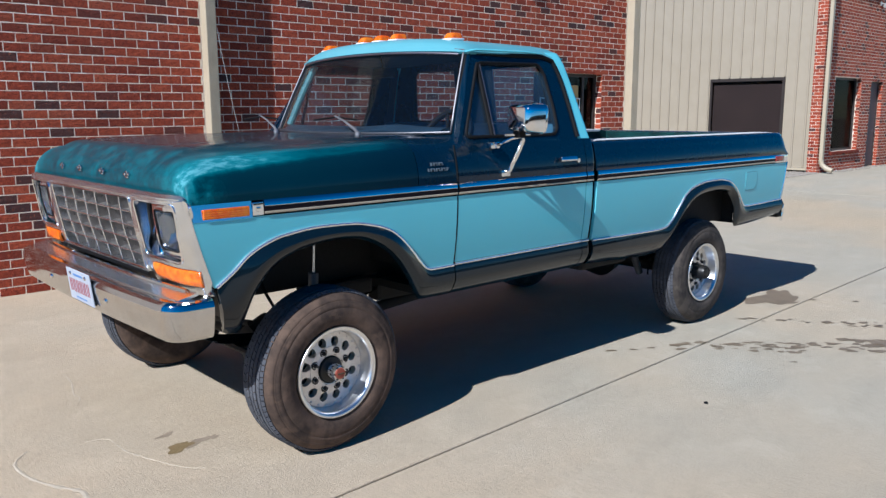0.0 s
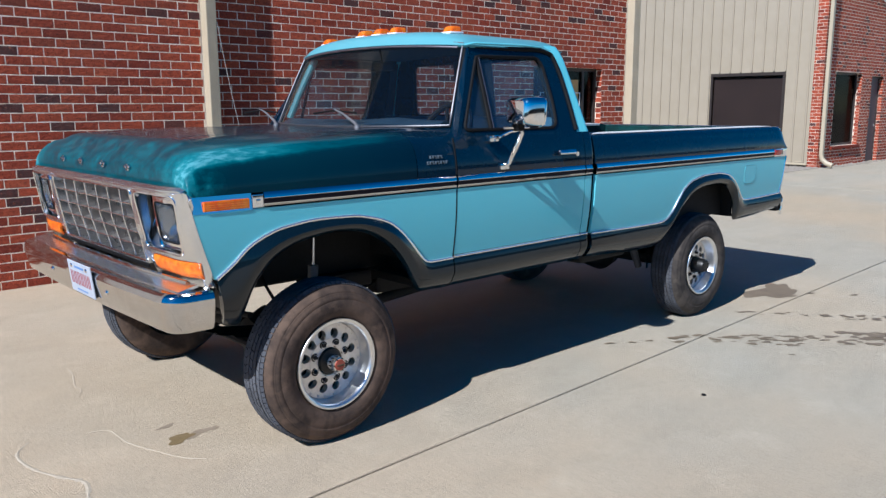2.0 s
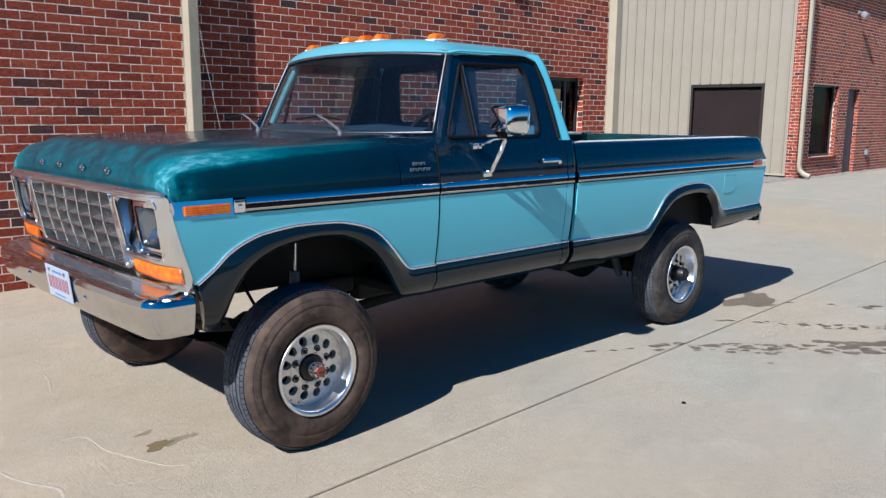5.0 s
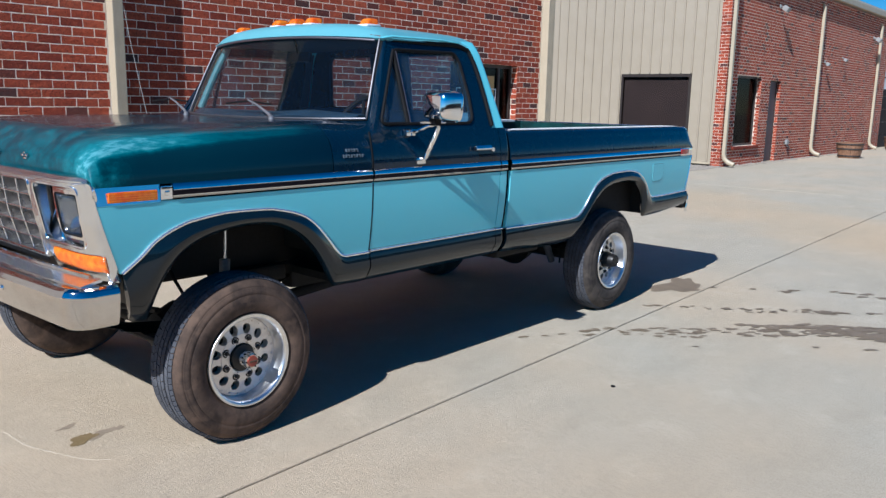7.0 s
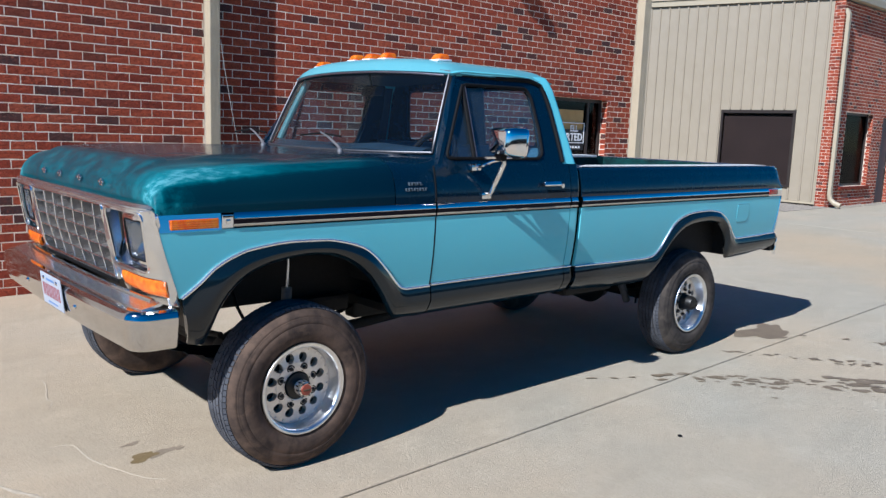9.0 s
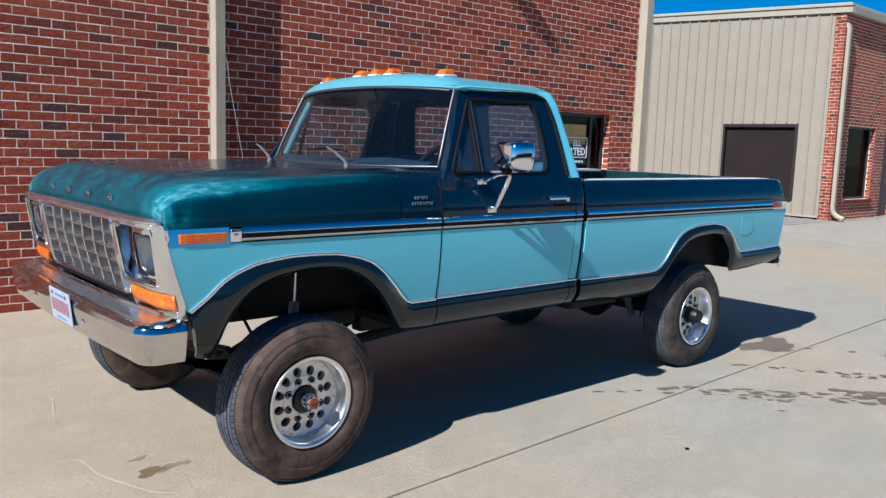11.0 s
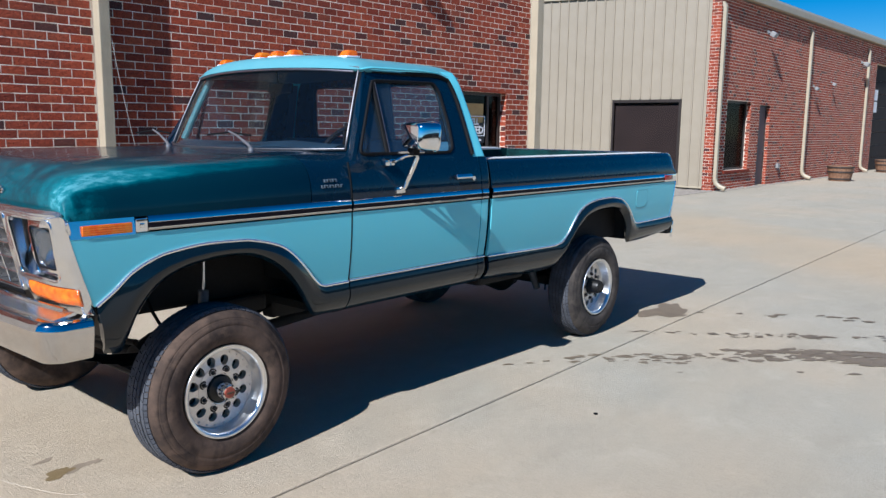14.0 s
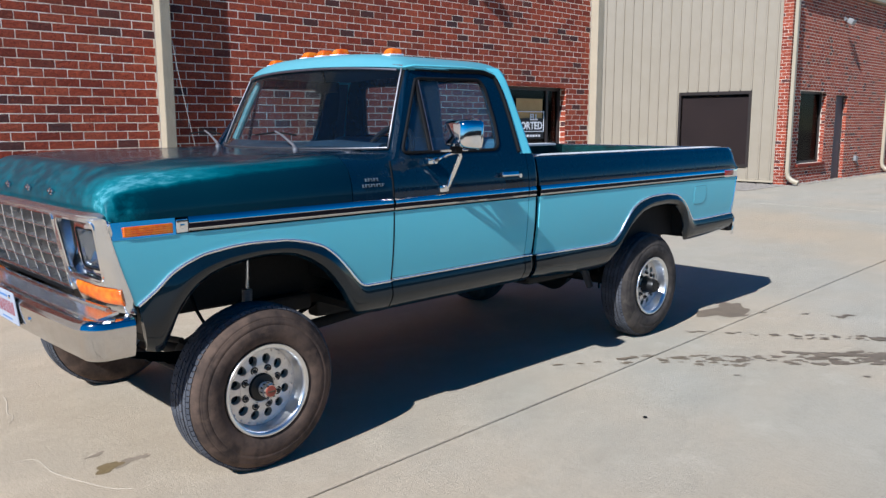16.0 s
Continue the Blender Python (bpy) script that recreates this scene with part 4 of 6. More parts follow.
def scar(points, width):
    bm = bmesh.new()
    pts = []
    for i in range(len(points) - 1):
        for k in range(6):
            u = k / 6
            p0, p1, p2, p3 = (Vector(points[max(0, min(len(points) - 1, i + d))]) for d in (-1, 0, 1, 2))
            pts.append(0.5 * ((2 * p1) + (p2 - p0) * u + (2 * p0 - 5 * p1 + 4 * p2 - p3) * u * u + (3 * p1 - p0 - 3 * p2 + p3) * u**3))
    pts.append(Vector(points[-1]))
    rg = random.Random(len(points))
    rows = []
    for i, p in enumerate(pts):
        d = (pts[min(i + 1, len(pts) - 1)] - pts[max(i - 1, 0)]).normalized()
        w = width * rg.uniform(0.4, 1.1) * (0.25 + math.sin(math.pi * (i + 0.5) / len(pts)))
        rows.append([bm.verts.new((p.x - d.y * s * w, p.y + d.x * s * w, 0.0016 if s else 0.0030)) for s in (-1, 0, 1)])
    for a, b in zip(rows, rows[1:]):
        for k in (0, 1):
            bm.faces.new([a[k], a[k + 1], b[k + 1], b[k]])
    tagged(part("concrete_scar", bm, chalk_mat), "pale raised scar line in the concrete surface", "mark", "concrete scars")


scar([(-1.10, 1.02), (-1.186, 0.90), (-1.176, 0.71), (-1.12, 0.55), (-1.052, 0.425), (-1.055, 0.34), (-1.086, 0.25), (-1.11, 0.12)], 0.013)
scar([(-0.86, 0.94), (-0.77, 0.906), (-0.757, 0.78), (-0.749, 0.675), (-0.692, 0.501), (-0.625, 0.339), (-0.557, 0.268)], 0.0042)
scar([(-0.602, 2.04), (-0.615, 1.90), (-0.672, 1.68), (-0.665, 1.60), (-0.722, 1.48)], 0.0048)
chip = bmesh.new()
bmesh.ops.create_icosphere(chip, subdivisions=1, radius=0.014)
for v in chip.verts:
    v.co.z *= 0.5
tagged(part("dark_chip", moved(chip, pose(1.84, -0.87, 0.007, 0, 0, 30)), black_rubber), "small dark chip of debris lying on the concrete", "debris")


# ---- the pickup truck ----
truck = thing("pickup_truck", "lifted two-tone turquoise and dark green vintage pickup truck parked on concrete", "pickup truck")

arch_f = curve([(-0.60, 0.885), (-0.52, 0.94), (-0.44, 1.005), (-0.36, 1.045), (-0.27, 1.072), (-0.07, 1.092), (0.10, 1.088), (0.22, 1.068), (0.32, 1.035), (0.39, 0.985), (0.45, 0.92), (0.52, 0.835), (0.555, 0.808), (0.60, 0.798), (0.78, 0.798)])
open_f = curve([(-0.60, 0.675), (-0.535, 0.66), (-0.50, 0.70), (-0.42, 0.83), (-0.33, 0.925), (-0.25, 0.97), (-0.16, 0.998), (0.02, 1.018), (0.13, 1.01), (0.22, 0.98), (0.30, 0.93), (0.36, 0.87), (0.42, 0.78), (0.475, 0.67), (0.50, 0.640), (0.78, 0.632)])
arch_r = curve([(1.95, 0.798), (2.68, 0.785), (2.78, 0.795), (2.86, 0.845), (2.94, 0.935), (3.02, 1.015), (3.12, 1.06), (3.28, 1.086), (3.45, 1.09), (3.60, 1.073), (3.70, 1.03), (3.78, 0.965), (3.85, 0.885), (3.89, 0.855), (3.95, 0.85), (4.62, 0.862)])
open_r = curve([(1.95, 0.64), (2.60, 0.605), (2.72, 0.61), (2.80, 0.66), (2.90, 0.78), (3.04, 0.90), (3.16, 0.965), (3.29, 0.992), (3.45, 1.0), (3.60, 0.985), (3.68, 0.94), (3.74, 0.86), (3.79, 0.70), (3.82, 0.69), (4.60, 0.725)])


def side_y(z):
    """How far the body's side lies in from its widest line at height z."""
    if z < 1.16:
        return 0.25 * (1.16 - z) ** 2
    if z < 1.26:
        return 0.0
    return 0.035 * ((z - 1.26) / 0.18) ** 1.6


def sweep(x, z):
    """How far the wheel arches lean back, and the rear corner forward, where the side tucks under."""
    a = max(0.0, min(1.0, (0.77 - x) / 0.30)) if x < 1.4 else max(0.0, min(1.0, (x - 2.05) / 0.60))
    back = 1 - 1.5 * max(0.0, min(1.0, (x - 4.1) / 0.4))
    return 1.07 * (side_y(z) if z < 1.16 else 0.0) * a * a * (3 - 2 * a) * back


def strip_panel(x0, x1, lo, hi, n, m=6, yoff=0.0, thick=0.02, lean=None, swell=0.0, turn=(0.0, 0.0)):
    """A body-side sheet between two height lines lo(x), hi(x)."""

    def f(u, v):
        x = x0 + (x1 - x0) * u
        z = lo(x) + (hi(x) - lo(x)) * v
        xs = x + (lean(z) * (1 - u) if lean else 0.0) + sweep(x, z)
        y = side_y(z) + yoff - swell * (1.0 - abs((v - 0.53) / 0.53) ** 1.35 - 10.0 * max(0.0, 0.24 - v) ** 2)
        for r, near_end in ((turn[0], x - x0), (turn[1], x1 - x)):
            if r > 0 and near_end < r:
                y += r * (1 - math.sqrt(max(0.0, 1 - ((r - near_end) / r) ** 2)))
        return (xs, y, z)

    return sheet(n, m, f, thick)


TRIM0, TRIM1 = 1.166, 1.234
lo_trim = lambda x: TRIM0
hi_trim = lambda x: TRIM1


def front_lean(z):
    return 0.0865 * (1.25 - z) / 0.35


# fenders, doors, cab corners, bed sides: turquoise middle, dark lower band
fender = pair("front_fender", strip_panel(-0.699, 0.772, lambda x: arch_f(max(x, -0.60)), lo_trim, 90, 8, lean=front_lean), paint_teal, truck, "turquoise front fender", True)
pair("front_wheel_flare", strip_panel(-0.60, 0.772, open_f, lambda x: arch_f(x) - 0.004, 100, 14, -0.004, 0.035, swell=0.028), paint_band, truck, "dark green wheel arch band", True)

near_door = part("door", strip_panel(0.782, 1.852, lambda x: 0.812, lo_trim, 12, 10), paint_teal, truck, "turquoise and dark green cab door", True)
far_door = part("door", flipped(strip_panel(0.782, 1.852, lambda x: 0.812, lo_trim, 12, 10)), paint_teal, truck, "turquoise and dark green cab door", True)
doors = (near_door, far_door)


def on_doors(name, bm, mat, label="", smooth=False):
    other = flipped(bm)
    return part(name, bm, mat, near_door, label, smooth), part(name, other, mat, far_door, label, smooth)


on_doors("lower_band", strip_panel(0.782, 1.852, lambda x: 0.634, lambda x: 0.794, 10, 14, -0.002, swell=0.028), paint_band, "dark green lower band", True)
on_doors("upper_panel", strip_panel(0.782, 1.852, hi_trim, lambda x: 1.432, 14, 8), paint_dark, "dark green upper door skin", True)
pair("cab_corner", strip_panel(1.859, 1.938, lambda x: 0.812, lo_trim, 12, 8, turn=(0, 0.022)), paint_teal, truck, "", True)
pair("cab_corner_lower", strip_panel(1.859, 1.938, lambda x: 0.634, lambda x: 0.794, 12, 14, -0.002, swell=0.028, turn=(0, 0.022)), paint_band, truck, "", True)
pair("cab_corner_upper", strip_panel(1.859, 1.945, hi_trim, lambda x: 1.432, 12, 6, turn=(0, 0.022)), paint_dark, truck, "", True)
pair("rocker_sill", box(0.60, 1.93, 0.088, 0.14, 0.630, 0.664, 0.010), paint_band, truck)
pair("bed_side", strip_panel(1.965, 4.605, arch_r, lo_trim, 200, 8, turn=(0.0, 0.03)), paint_teal, truck, "turquoise bed side", True)
pair("rear_wheel_flare", strip_panel(1.965, 4.58, open_r, lambda x: arch_r(x) - 0.004, 130, 14, -0.004, 0.03, swell=0.028), paint_band, truck, "dark green lower bed band", True)


# bed upper side with its rounded rail and rear corner
def bed_top(x):
    return 1.412 - (0.0 if x < 4.50 else 0.15 * ((x - 4.50) / 0.115) ** 2.2)


def bed_upper(u, v):
    x = 1.965 + (4.615 - 1.965) * u
    zt = max(bed_top(x), TRIM1 + 0.004)
    k = v * 1.25
    if k <= 0.7:
        z = TRIM1 + (zt - 0.055 - TRIM1) * k / 0.7 if zt - 0.055 > TRIM1 else TRIM1 + 0.001 * k
        return (x, 0.004 + 0.022 * (k / 0.7) ** 2, z)
    a = min(1.0, (k - 0.7) / 0.35) * math.pi / 2
    drop = min(0.055, zt - TRIM1 - 0.002)
    yy, zz = 0.026 + 0.05 * (1 - math.cos(a)), zt - drop + drop * math.sin(a)
    if k > 1.05:
        yy += 0.10 * (k - 1.05) / 0.2
    return (x, yy, zz)


pair("bed_upper_side", sheet(70, 22, bed_upper, 0.012), paint_dark, truck, "dark green upper bed side", True, 60)
bm = box(1.99, 4.55, 0.168, 0.182, 0.93, 1.405)
pair("bed_inner_wall", bm, bed_mat, truck, "worn green bed wall")
# Black filler that puts the shade into the gap between cab and bed.
pair("bed_front_post", box(1.942, 1.967, 0.064, 0.12, 0.72, 1.37, 0.004, 1), black_rubber, truck)
part("bed_floor", box(1.985, 4.56, 0.18, 1.82, 0.90, 0.93), bed_mat, truck)
for i in range(9):
    yy = 0.27 + i * 0.183
    part("floor_rib", box(2.02, 4.54, yy - 0.03, yy + 0.03, 0.93, 0.945, 0.006, 1), bed_mat, truck)
part("bed_front_wall", box(1.968, 1.988, 0.075, 1.925, 0.70, 1.385, 0.004, 1), paint_dark, truck)
pair("bed_wheel_well", box(2.95, 3.85, 0.186, 0.42, 0.932, 1.16, 0.07, 4), bed_mat, truck, "", True)
bm = box(2.02, 4.40, 0.062, 0.215, 1.4125, 1.4165, 0.0015, 1)
add_box(bm, 2.02, 4.40, 0.2135, 0.2165, 1.396, 1.414, 0.001, 1)
rails = pair("bed_rail_cap", bm, plate_alu, truck, "diamond plate rail cap")
rng = random.Random(3)
for rail, sgn in ((rails[0], 0), (rails[1], 1)):
    bm = bmesh.new()
    for i in range(118):
        for j in range(5):
            x, y = 2.035 + i * 0.02, 0.078 + j * 0.028
            y = y if not sgn else 2 - y
            a = math.radians(45 if (i + j) % 2 else -45)
            c, s = math.cos(a) * 0.009, math.sin(a) * 0.009
            p = [bm.verts.new(q) for q in ((x - c, y - s, 1.4165), (x + s * 0.3, y - c * 0.3, 1.4165), (x + c, y + s, 1.4165), (x - s * 0.3, y + c * 0.3, 1.4165))]
            t = bm.verts.new((x, y, 1.4195))
            for k in range(4):
                bm.faces.new([p[k], p[(k + 1) % 4], t])
    ob = part("raised_lugs", bm, plate_alu, rail)
    ob["kind"] = "stuff"
part("bulkhead_cap", box(1.972, 2.016, 0.20, 1.80, 1.386, 1.430, 0.006, 1), black_rubber, truck, "black bulkhead cap")
part("bed_corner_brace", slab([(2.0, 1.36), (2.0, 1.44), (2.06, 1.44), (2.12, 1.36)], lambda u, v, d: (u, 0.20 + d, v), 0.02), black_rubber, truck)
part("bed_corner_brace", slab([(2.0, 1.36), (2.0, 1.44), (2.06, 1.44), (2.12, 1.36)], lambda u, v, d: (u, 1.78 + d, v), 0.02), black_steel, truck)
gate = part("tailgate", box(4.565, 4.61, 0.07, 1.93, 0.88, 1.395, 0.014), paint_teal, truck, "turquoise tailgate")
part("tailgate_inner_panel", box(4.548, 4.564, 0.075, 1.925, 0.90, 1.394, 0.004, 1), bed_mat, gate, "worn green inner panel")
part("tailgate_top", box(4.555, 4.615, 0.09, 1.91, 1.396, 1.408, 0.005, 1), bright_alu, gate)
part("bed_rear_sill", box(4.40, 4.60, 0.05, 1.95, 0.73, 0.875, 0.012), chassis_mat, truck)


# ---- side mouldings ----
def moulding(x0, x1, parent, n=24):
    def bead(prof):
        zs = [p[0] for p in prof]
        ys = [p[1] for p in prof]

        def f(u, v):
            k = v * (len(prof) - 1)
            a = min(int(k), len(prof) - 2)
            z = zs[a] + (zs[a + 1] - zs[a]) * (k - a)
            y = ys[a] + (ys[a + 1] - ys[a]) * (k - a)
            return (x0 + (x1 - x0) * u, side_y(z) + 0.002 - 0.7 * y, z)

        return sheet(n, len(prof) - 1, f, 0.003)

    out = []
    for name, bm, mat in (
        ("upper_chrome_bead", bead([(1.234, 0.0), (1.232, 0.004), (1.222, 0.0095), (1.211, 0.0145), (1.207, 0.0145), (1.204, 0.008)]), chrome),
        ("black_insert", bead([(1.2045, 0.0085), (1.199, 0.009), (1.190, 0.009), (1.184, 0.0085)]), black_strip),
        ("lower_chrome_bead", bead([(1.185, 0.0085), (1.184, 0.0125), (1.180, 0.014), (1.176, 0.0125), (1.173, 0.0)]), cream_line),
    ):
        other = flipped(bm)
        two = parent if isinstance(parent, tuple) else (parent, parent)
        part(name, bm, mat, two[0], "", True), part(name, other, mat, two[1], "", True)


moulding(-0.355, 0.770, truck)
moulding(0.784, 1.850, doors)
moulding(1.861, 1.922, truck)
moulding(1.968, 4.36, truck)


def line_bead(fz, x0, x1, n, parent, r=0.0085, dz=0.0):
    pts = []
    for i in range(n + 1):
        x = x0 + (x1 - x0) * i / n
        z = fz(x) + dz
        pts.append((x + sweep(x, z), side_y(z) - 0.003, z))
    bm = tube(pts, r, 8)
    two = parent if isinstance(parent, tuple) else (parent, parent)
    other = flipped(bm)
    part("chrome_line", bm, line_chrome, two[0], "", True), part("chrome_line", other, line_chrome, two[1], "", True)


line_bead(arch_f, -0.60, 0.772, 110, truck)
line_bead(lambda x: 0.803, 0.784, 1.85, 10, doors, 0.007)
line_bead(lambda x: 0.803, 1.861, 1.928, 3, truck, 0.007)
line_bead(arch_r, 1.97, 4.56, 140, truck)
# thin line up the rear corner of the bed
pts = [(x + sweep(x, z), side_y(z) - 0.001, z) for x, z in ((4.545, 0.875), (4.556, 0.95), (4.566, 1.05), (4.576, 1.14), (4.580, 1.17))]
pair("rear_chrome_line", tube(pts, 0.0065, 8), chrome, truck, "", True)

# black strip that puts the shade into the gap between fender and door
for z0, z1 in ((0.64, 1.160), (1.240, 1.425)):
    pair("door_seal", tube([(0.777, side_y(lerp(z0, z1, i / 8)) + 0.0035, lerp(z0, z1, i / 8)) for i in range(9)], 0.0048, 8), black_rubber, truck, "", True)

# front side marker and its chrome surround
pair("marker_surround", sheet(16, 6, lambda u, v: (lerp(-0.694 + front_lean(lerp(1.163, 1.233, v)), -0.409, u), 0.0085 - (1 - v) * 0.0095, lerp(1.163, 1.233, v)), 0.005), chrome, truck, "smooth chrome marker surround", True)
bm = box(-0.4085, -0.356, -0.004, 0.006, 1.169, 1.227, 0.006, 3)
add_box(bm, -0.392, -0.372, -0.007, -0.003, 1.187, 1.207, 0.003)
pair("moulding_end_cap", bm, chrome, truck, "", True)
pair("side_marker", box(-0.630, -0.424, -0.0070, 0.006, 1.172, 1.214, 0.006, 3), amber, truck, "amber side marker lamp", True)
pair("moulding_end_cap", box(4.362, 4.575, -0.007, 0.006, 1.169, 1.232, 0.005), chrome, truck, "", True)
bm = box(4.360, 4.505, -0.011, 0.0, 1.182, 1.226, 0.006)
pair("tail_marker", bm, red_lens, truck, "red rear side marker lamp", True)
bm = box(4.575, 4.606, 0.034, 0.13, 0.92, 1.20, 0.01)
pair("tail_lamp", bm, red_lens, truck, "red tail lamp", True)
# fuel door
bm = ring_panel(round_poly([(3.875, 0.975), (4.03, 0.975), (4.07, 1.02), (4.07, 1.122), (3.875, 1.122)], 0.03), round_poly([(3.879, 0.979), (4.028, 0.979), (4.066, 1.022), (4.066, 1.118), (3.879, 1.118)], 0.027), lambda u, v, d: (u + sweep(u, v), side_y(v) - 0.0015 + d, v), 0.002)
fuel = part("fuel_door", slab(round_poly([(3.880, 0.980), (4.0275, 0.980), (4.065, 1.0225), (4.065, 1.117), (3.880, 1.117)], 0.026), lambda u, v, d: (u + sweep(u, v), side_y(v) - 0.003 + d, v), 0.004), paint_teal, truck)
part("fuel_door_gap", bm, paint_roof, fuel)

# ---- hood, nose and cowl ----
nose_x = curve([(0.0, -0.692), (0.06, -0.703), (0.12, -0.699), (0.20, -0.676), (0.28, -0.636), (0.34, -0.585), (0.40, -0.515), (0.50, -0.36), (0.72, 0.0), (1.0, 0.510)])
nose_z = curve([(0.0, 1.262), (0.06, 1.292), (0.12, 1.328), (0.20, 1.367), (0.28, 1.398), (0.34, 1.413), (0.40, 1.421), (0.50, 1.430), (0.72, 1.446), (1.0, 1.462)])


def shoulder(d, w=0.20, n=2.5):
    return 1.0 if d >= w else (1 - ((w - d) / w) ** n) ** (1 / n)


def hood_at(u, y):
    d = min(y, 2 - y)
    x, zt = nose_x(u), nose_z(u)
    g = shoulder(max(d - 0.004, 0.0))
    a, b = (max(0.0, min(1.0, q)) for q in ((d - 0.21) / 0.13, (u - 0.26) / 0.12))
    dome = 0.030 * a * a * (3 - 2 * a) * b * b * (3 - 2 * b) * (1.0 - 0.65 * max(0.0, min(1.0, (u - 0.55) / 0.4)))
    z0 = TRIM1
    z = z0 + (zt - z0) * g + dome
    if u < 0.36:
        x += 0.016 * (1 - min(1.0, d / 0.28)) ** 2
    return (x, y, z)


def hood_y(v):
    k = 2 * v - 1
    return 1 + math.copysign(1 - (1 - abs(k)) ** 1.7, k) * 0.9005


part("hood", sheet(56, 60, lambda u, v: hood_at(u, hood_y(v)), 0.015), paint_hood, truck, "sun-faded green hood with pale worn edges and a painted crease sheen", True, 60)


def fender_top(u, v):
    y = 0.003 + 0.0958 * v**1.6
    return hood_at(u, y)


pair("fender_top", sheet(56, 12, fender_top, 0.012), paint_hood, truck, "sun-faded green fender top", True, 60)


def ws_point(s, t):
    """s across from the near side (0) to the far side (1), t up the glass."""
    k = 2 * s - 1
    q = abs(k) ** 2.4
    yb, yt = 1 + k * 0.86, 1 + k * 0.775
    xb, zb = lerp(0.62, 0.865, q), lerp(1.470, 1.482, q)
    xt, zt = lerp(0.935, 1.045, q), lerp(1.952, 1.922, q)
    return Vector((lerp(xb, xt, t), lerp(yb, yt, t), lerp(zb, zt, t) + 0.012 * math.sin(math.pi * t)))


def cowl(u, v):
    x = 0.516 + (0.79 - 0.516) * u
    y = 0.003 + (2 - 0.006) * (0.5 - 0.5 * math.cos(math.pi * v))
    q = hood_at(1.0, y)
    return (x, y, q[2] + 0.004 * u)


part("cowl", sheet(10, 50, cowl, 0.012), paint_dark, truck, "dark green cowl panel", True, 60)


def cowl_corner(u, v):
    y = 0.004 + 0.34 * u
    p = Vector((0.788, y, hood_at(1.0, y)[2] + 0.004))
    if u < 0.25:
        q = Vector((0.826, 0.036, 1.434)).lerp(ws_point(0.0, 0.0) + Vector((0.0, -0.004, -0.006)), u / 0.25)
    else:
        q = ws_point((u - 0.25) * 0.22, 0.0) + Vector((0.0, 0.0, -0.006))
    return p.lerp(q, v)


pair("cowl_corner", sheet(24, 6, cowl_corner, 0.006), paint_dark, truck, "", True, 60)
part("cowl_deck", sheet(10, 40, lambda u, v: (0.74 + 0.20 * u, 0.26 + 1.48 * v, 1.458 + 0.010 * u), 0.01), black_strip, truck)
for yc in (0.62, 0.86, 1.14, 1.38):
    for i in range(6):
        part("cowl_louvre", box(0.665, 0.735, yc - 0.06 + i * 0.024 - 0.005, yc - 0.06 + i * 0.024 + 0.005, 1.468, 1.478, 0.002, 1), black_strip, truck)
# plain raised badges on the nose and the fender
for yy in (0.56, 0.86, 1.16, 1.42):
    badge = bmesh.new()
    add_box(badge, -0.713, -0.700, yy - 0.030, yy - 0.006, 1.324, 1.335, 0.004)
    add_box(badge, -0.713, -0.700, yy + 0.006, yy + 0.030, 1.324, 1.335, 0.004)
    add_box(badge, -0.711, -0.699, yy - 0.016, yy + 0.016, 1.313, 1.322, 0.003)
    add_box(badge, -0.711, -0.699, yy - 0.010, yy + 0.010, 1.337, 1.343, 0.002)
    part("nose_badge", badge, chrome, truck, "small chrome badge", True)
for z0, x0, x1 in ((1.336, 0.600, 0.70), (1.308, 0.578, 0.722)):
    n = int((x1 - x0) / 0.018)
    for i in range(n):
        xa = x0 + i * 0.018
        yb = side_y(z0)
        letter = box(xa, xa + 0.005, yb - 0.004, yb + 0.012, z0 - 0.008, z0 + 0.008, 0.001, 1)
        add_box(letter, xa + 0.004, xa + 0.012, yb - 0.0035, yb + 0.012, z0 + (0.003 if i % 2 else -0.008), z0 + (0.008 if i % 2 else -0.003), 0.001, 1)
        pair("fender_badge_bar", letter, badge_grey, truck)

# ---- windshield, cab upper ----
ws = part("windshield", sheet(30, 10, lambda u, v: ws_point(0.012 + 0.976 * u, 0.02 + 0.96 * v)), shade_glass, truck, "tinted windshield glass", True)
ws.visible_shadow = False
loop = [ws_point(i / 28, 0) for i in range(29)] + [ws_point(1, i / 10) for i in range(1, 10)] + [ws_point(1 - i / 28, 1) for i in range(29)] + [ws_point(0, 1 - i / 10) for i in range(1, 10)]
part("windshield_trim", tube([p + Vector((-0.008, 0, 0.004)) for p in loop], 0.0068, 8, True), side_trim, truck, "chrome windshield trim", True)
part("windshield_base_trim", tube([ws_point(i / 28, 0.004) + Vector((-0.013, 0, 0.005)) for i in range(29)], 0.0050, 8), side_trim, truck, "", True)
part("windshield_top_trim", tube([ws_point(0.015 + 0.97 * i / 28, 0.945) + Vector((-0.012, 0, 0.002)) for i in range(29)], 0.0065, 8), dull_trim, truck, "", True)
part("windshield_seal", tube([p + Vector((0.010, 0, -0.004)) for p in loop], 0.013, 8, True), black_rubber, truck, "", True)

BELT, TOPZ = 1.432, 1.905


def side_glass_y(z):
    return 0.036 + (z - BELT) * 0.37


def on_side(u, v, d):
    return (u, side_glass_y(v) + d, v)


door_out = [(0.815, BELT), (1.062, 1.885), (1.085, TOPZ), (1.70, TOPZ + 0.012), (1.735, 1.905), (1.762, 1.872), (1.782, 1.81), (1.792, 1.75), (1.803, 1.60), (1.806, BELT)]
d_edge = curve([(BELT, 1.812), (1.55, 1.810), (1.75, 1.798), (1.875, 1.768), (1.93, 1.725)])
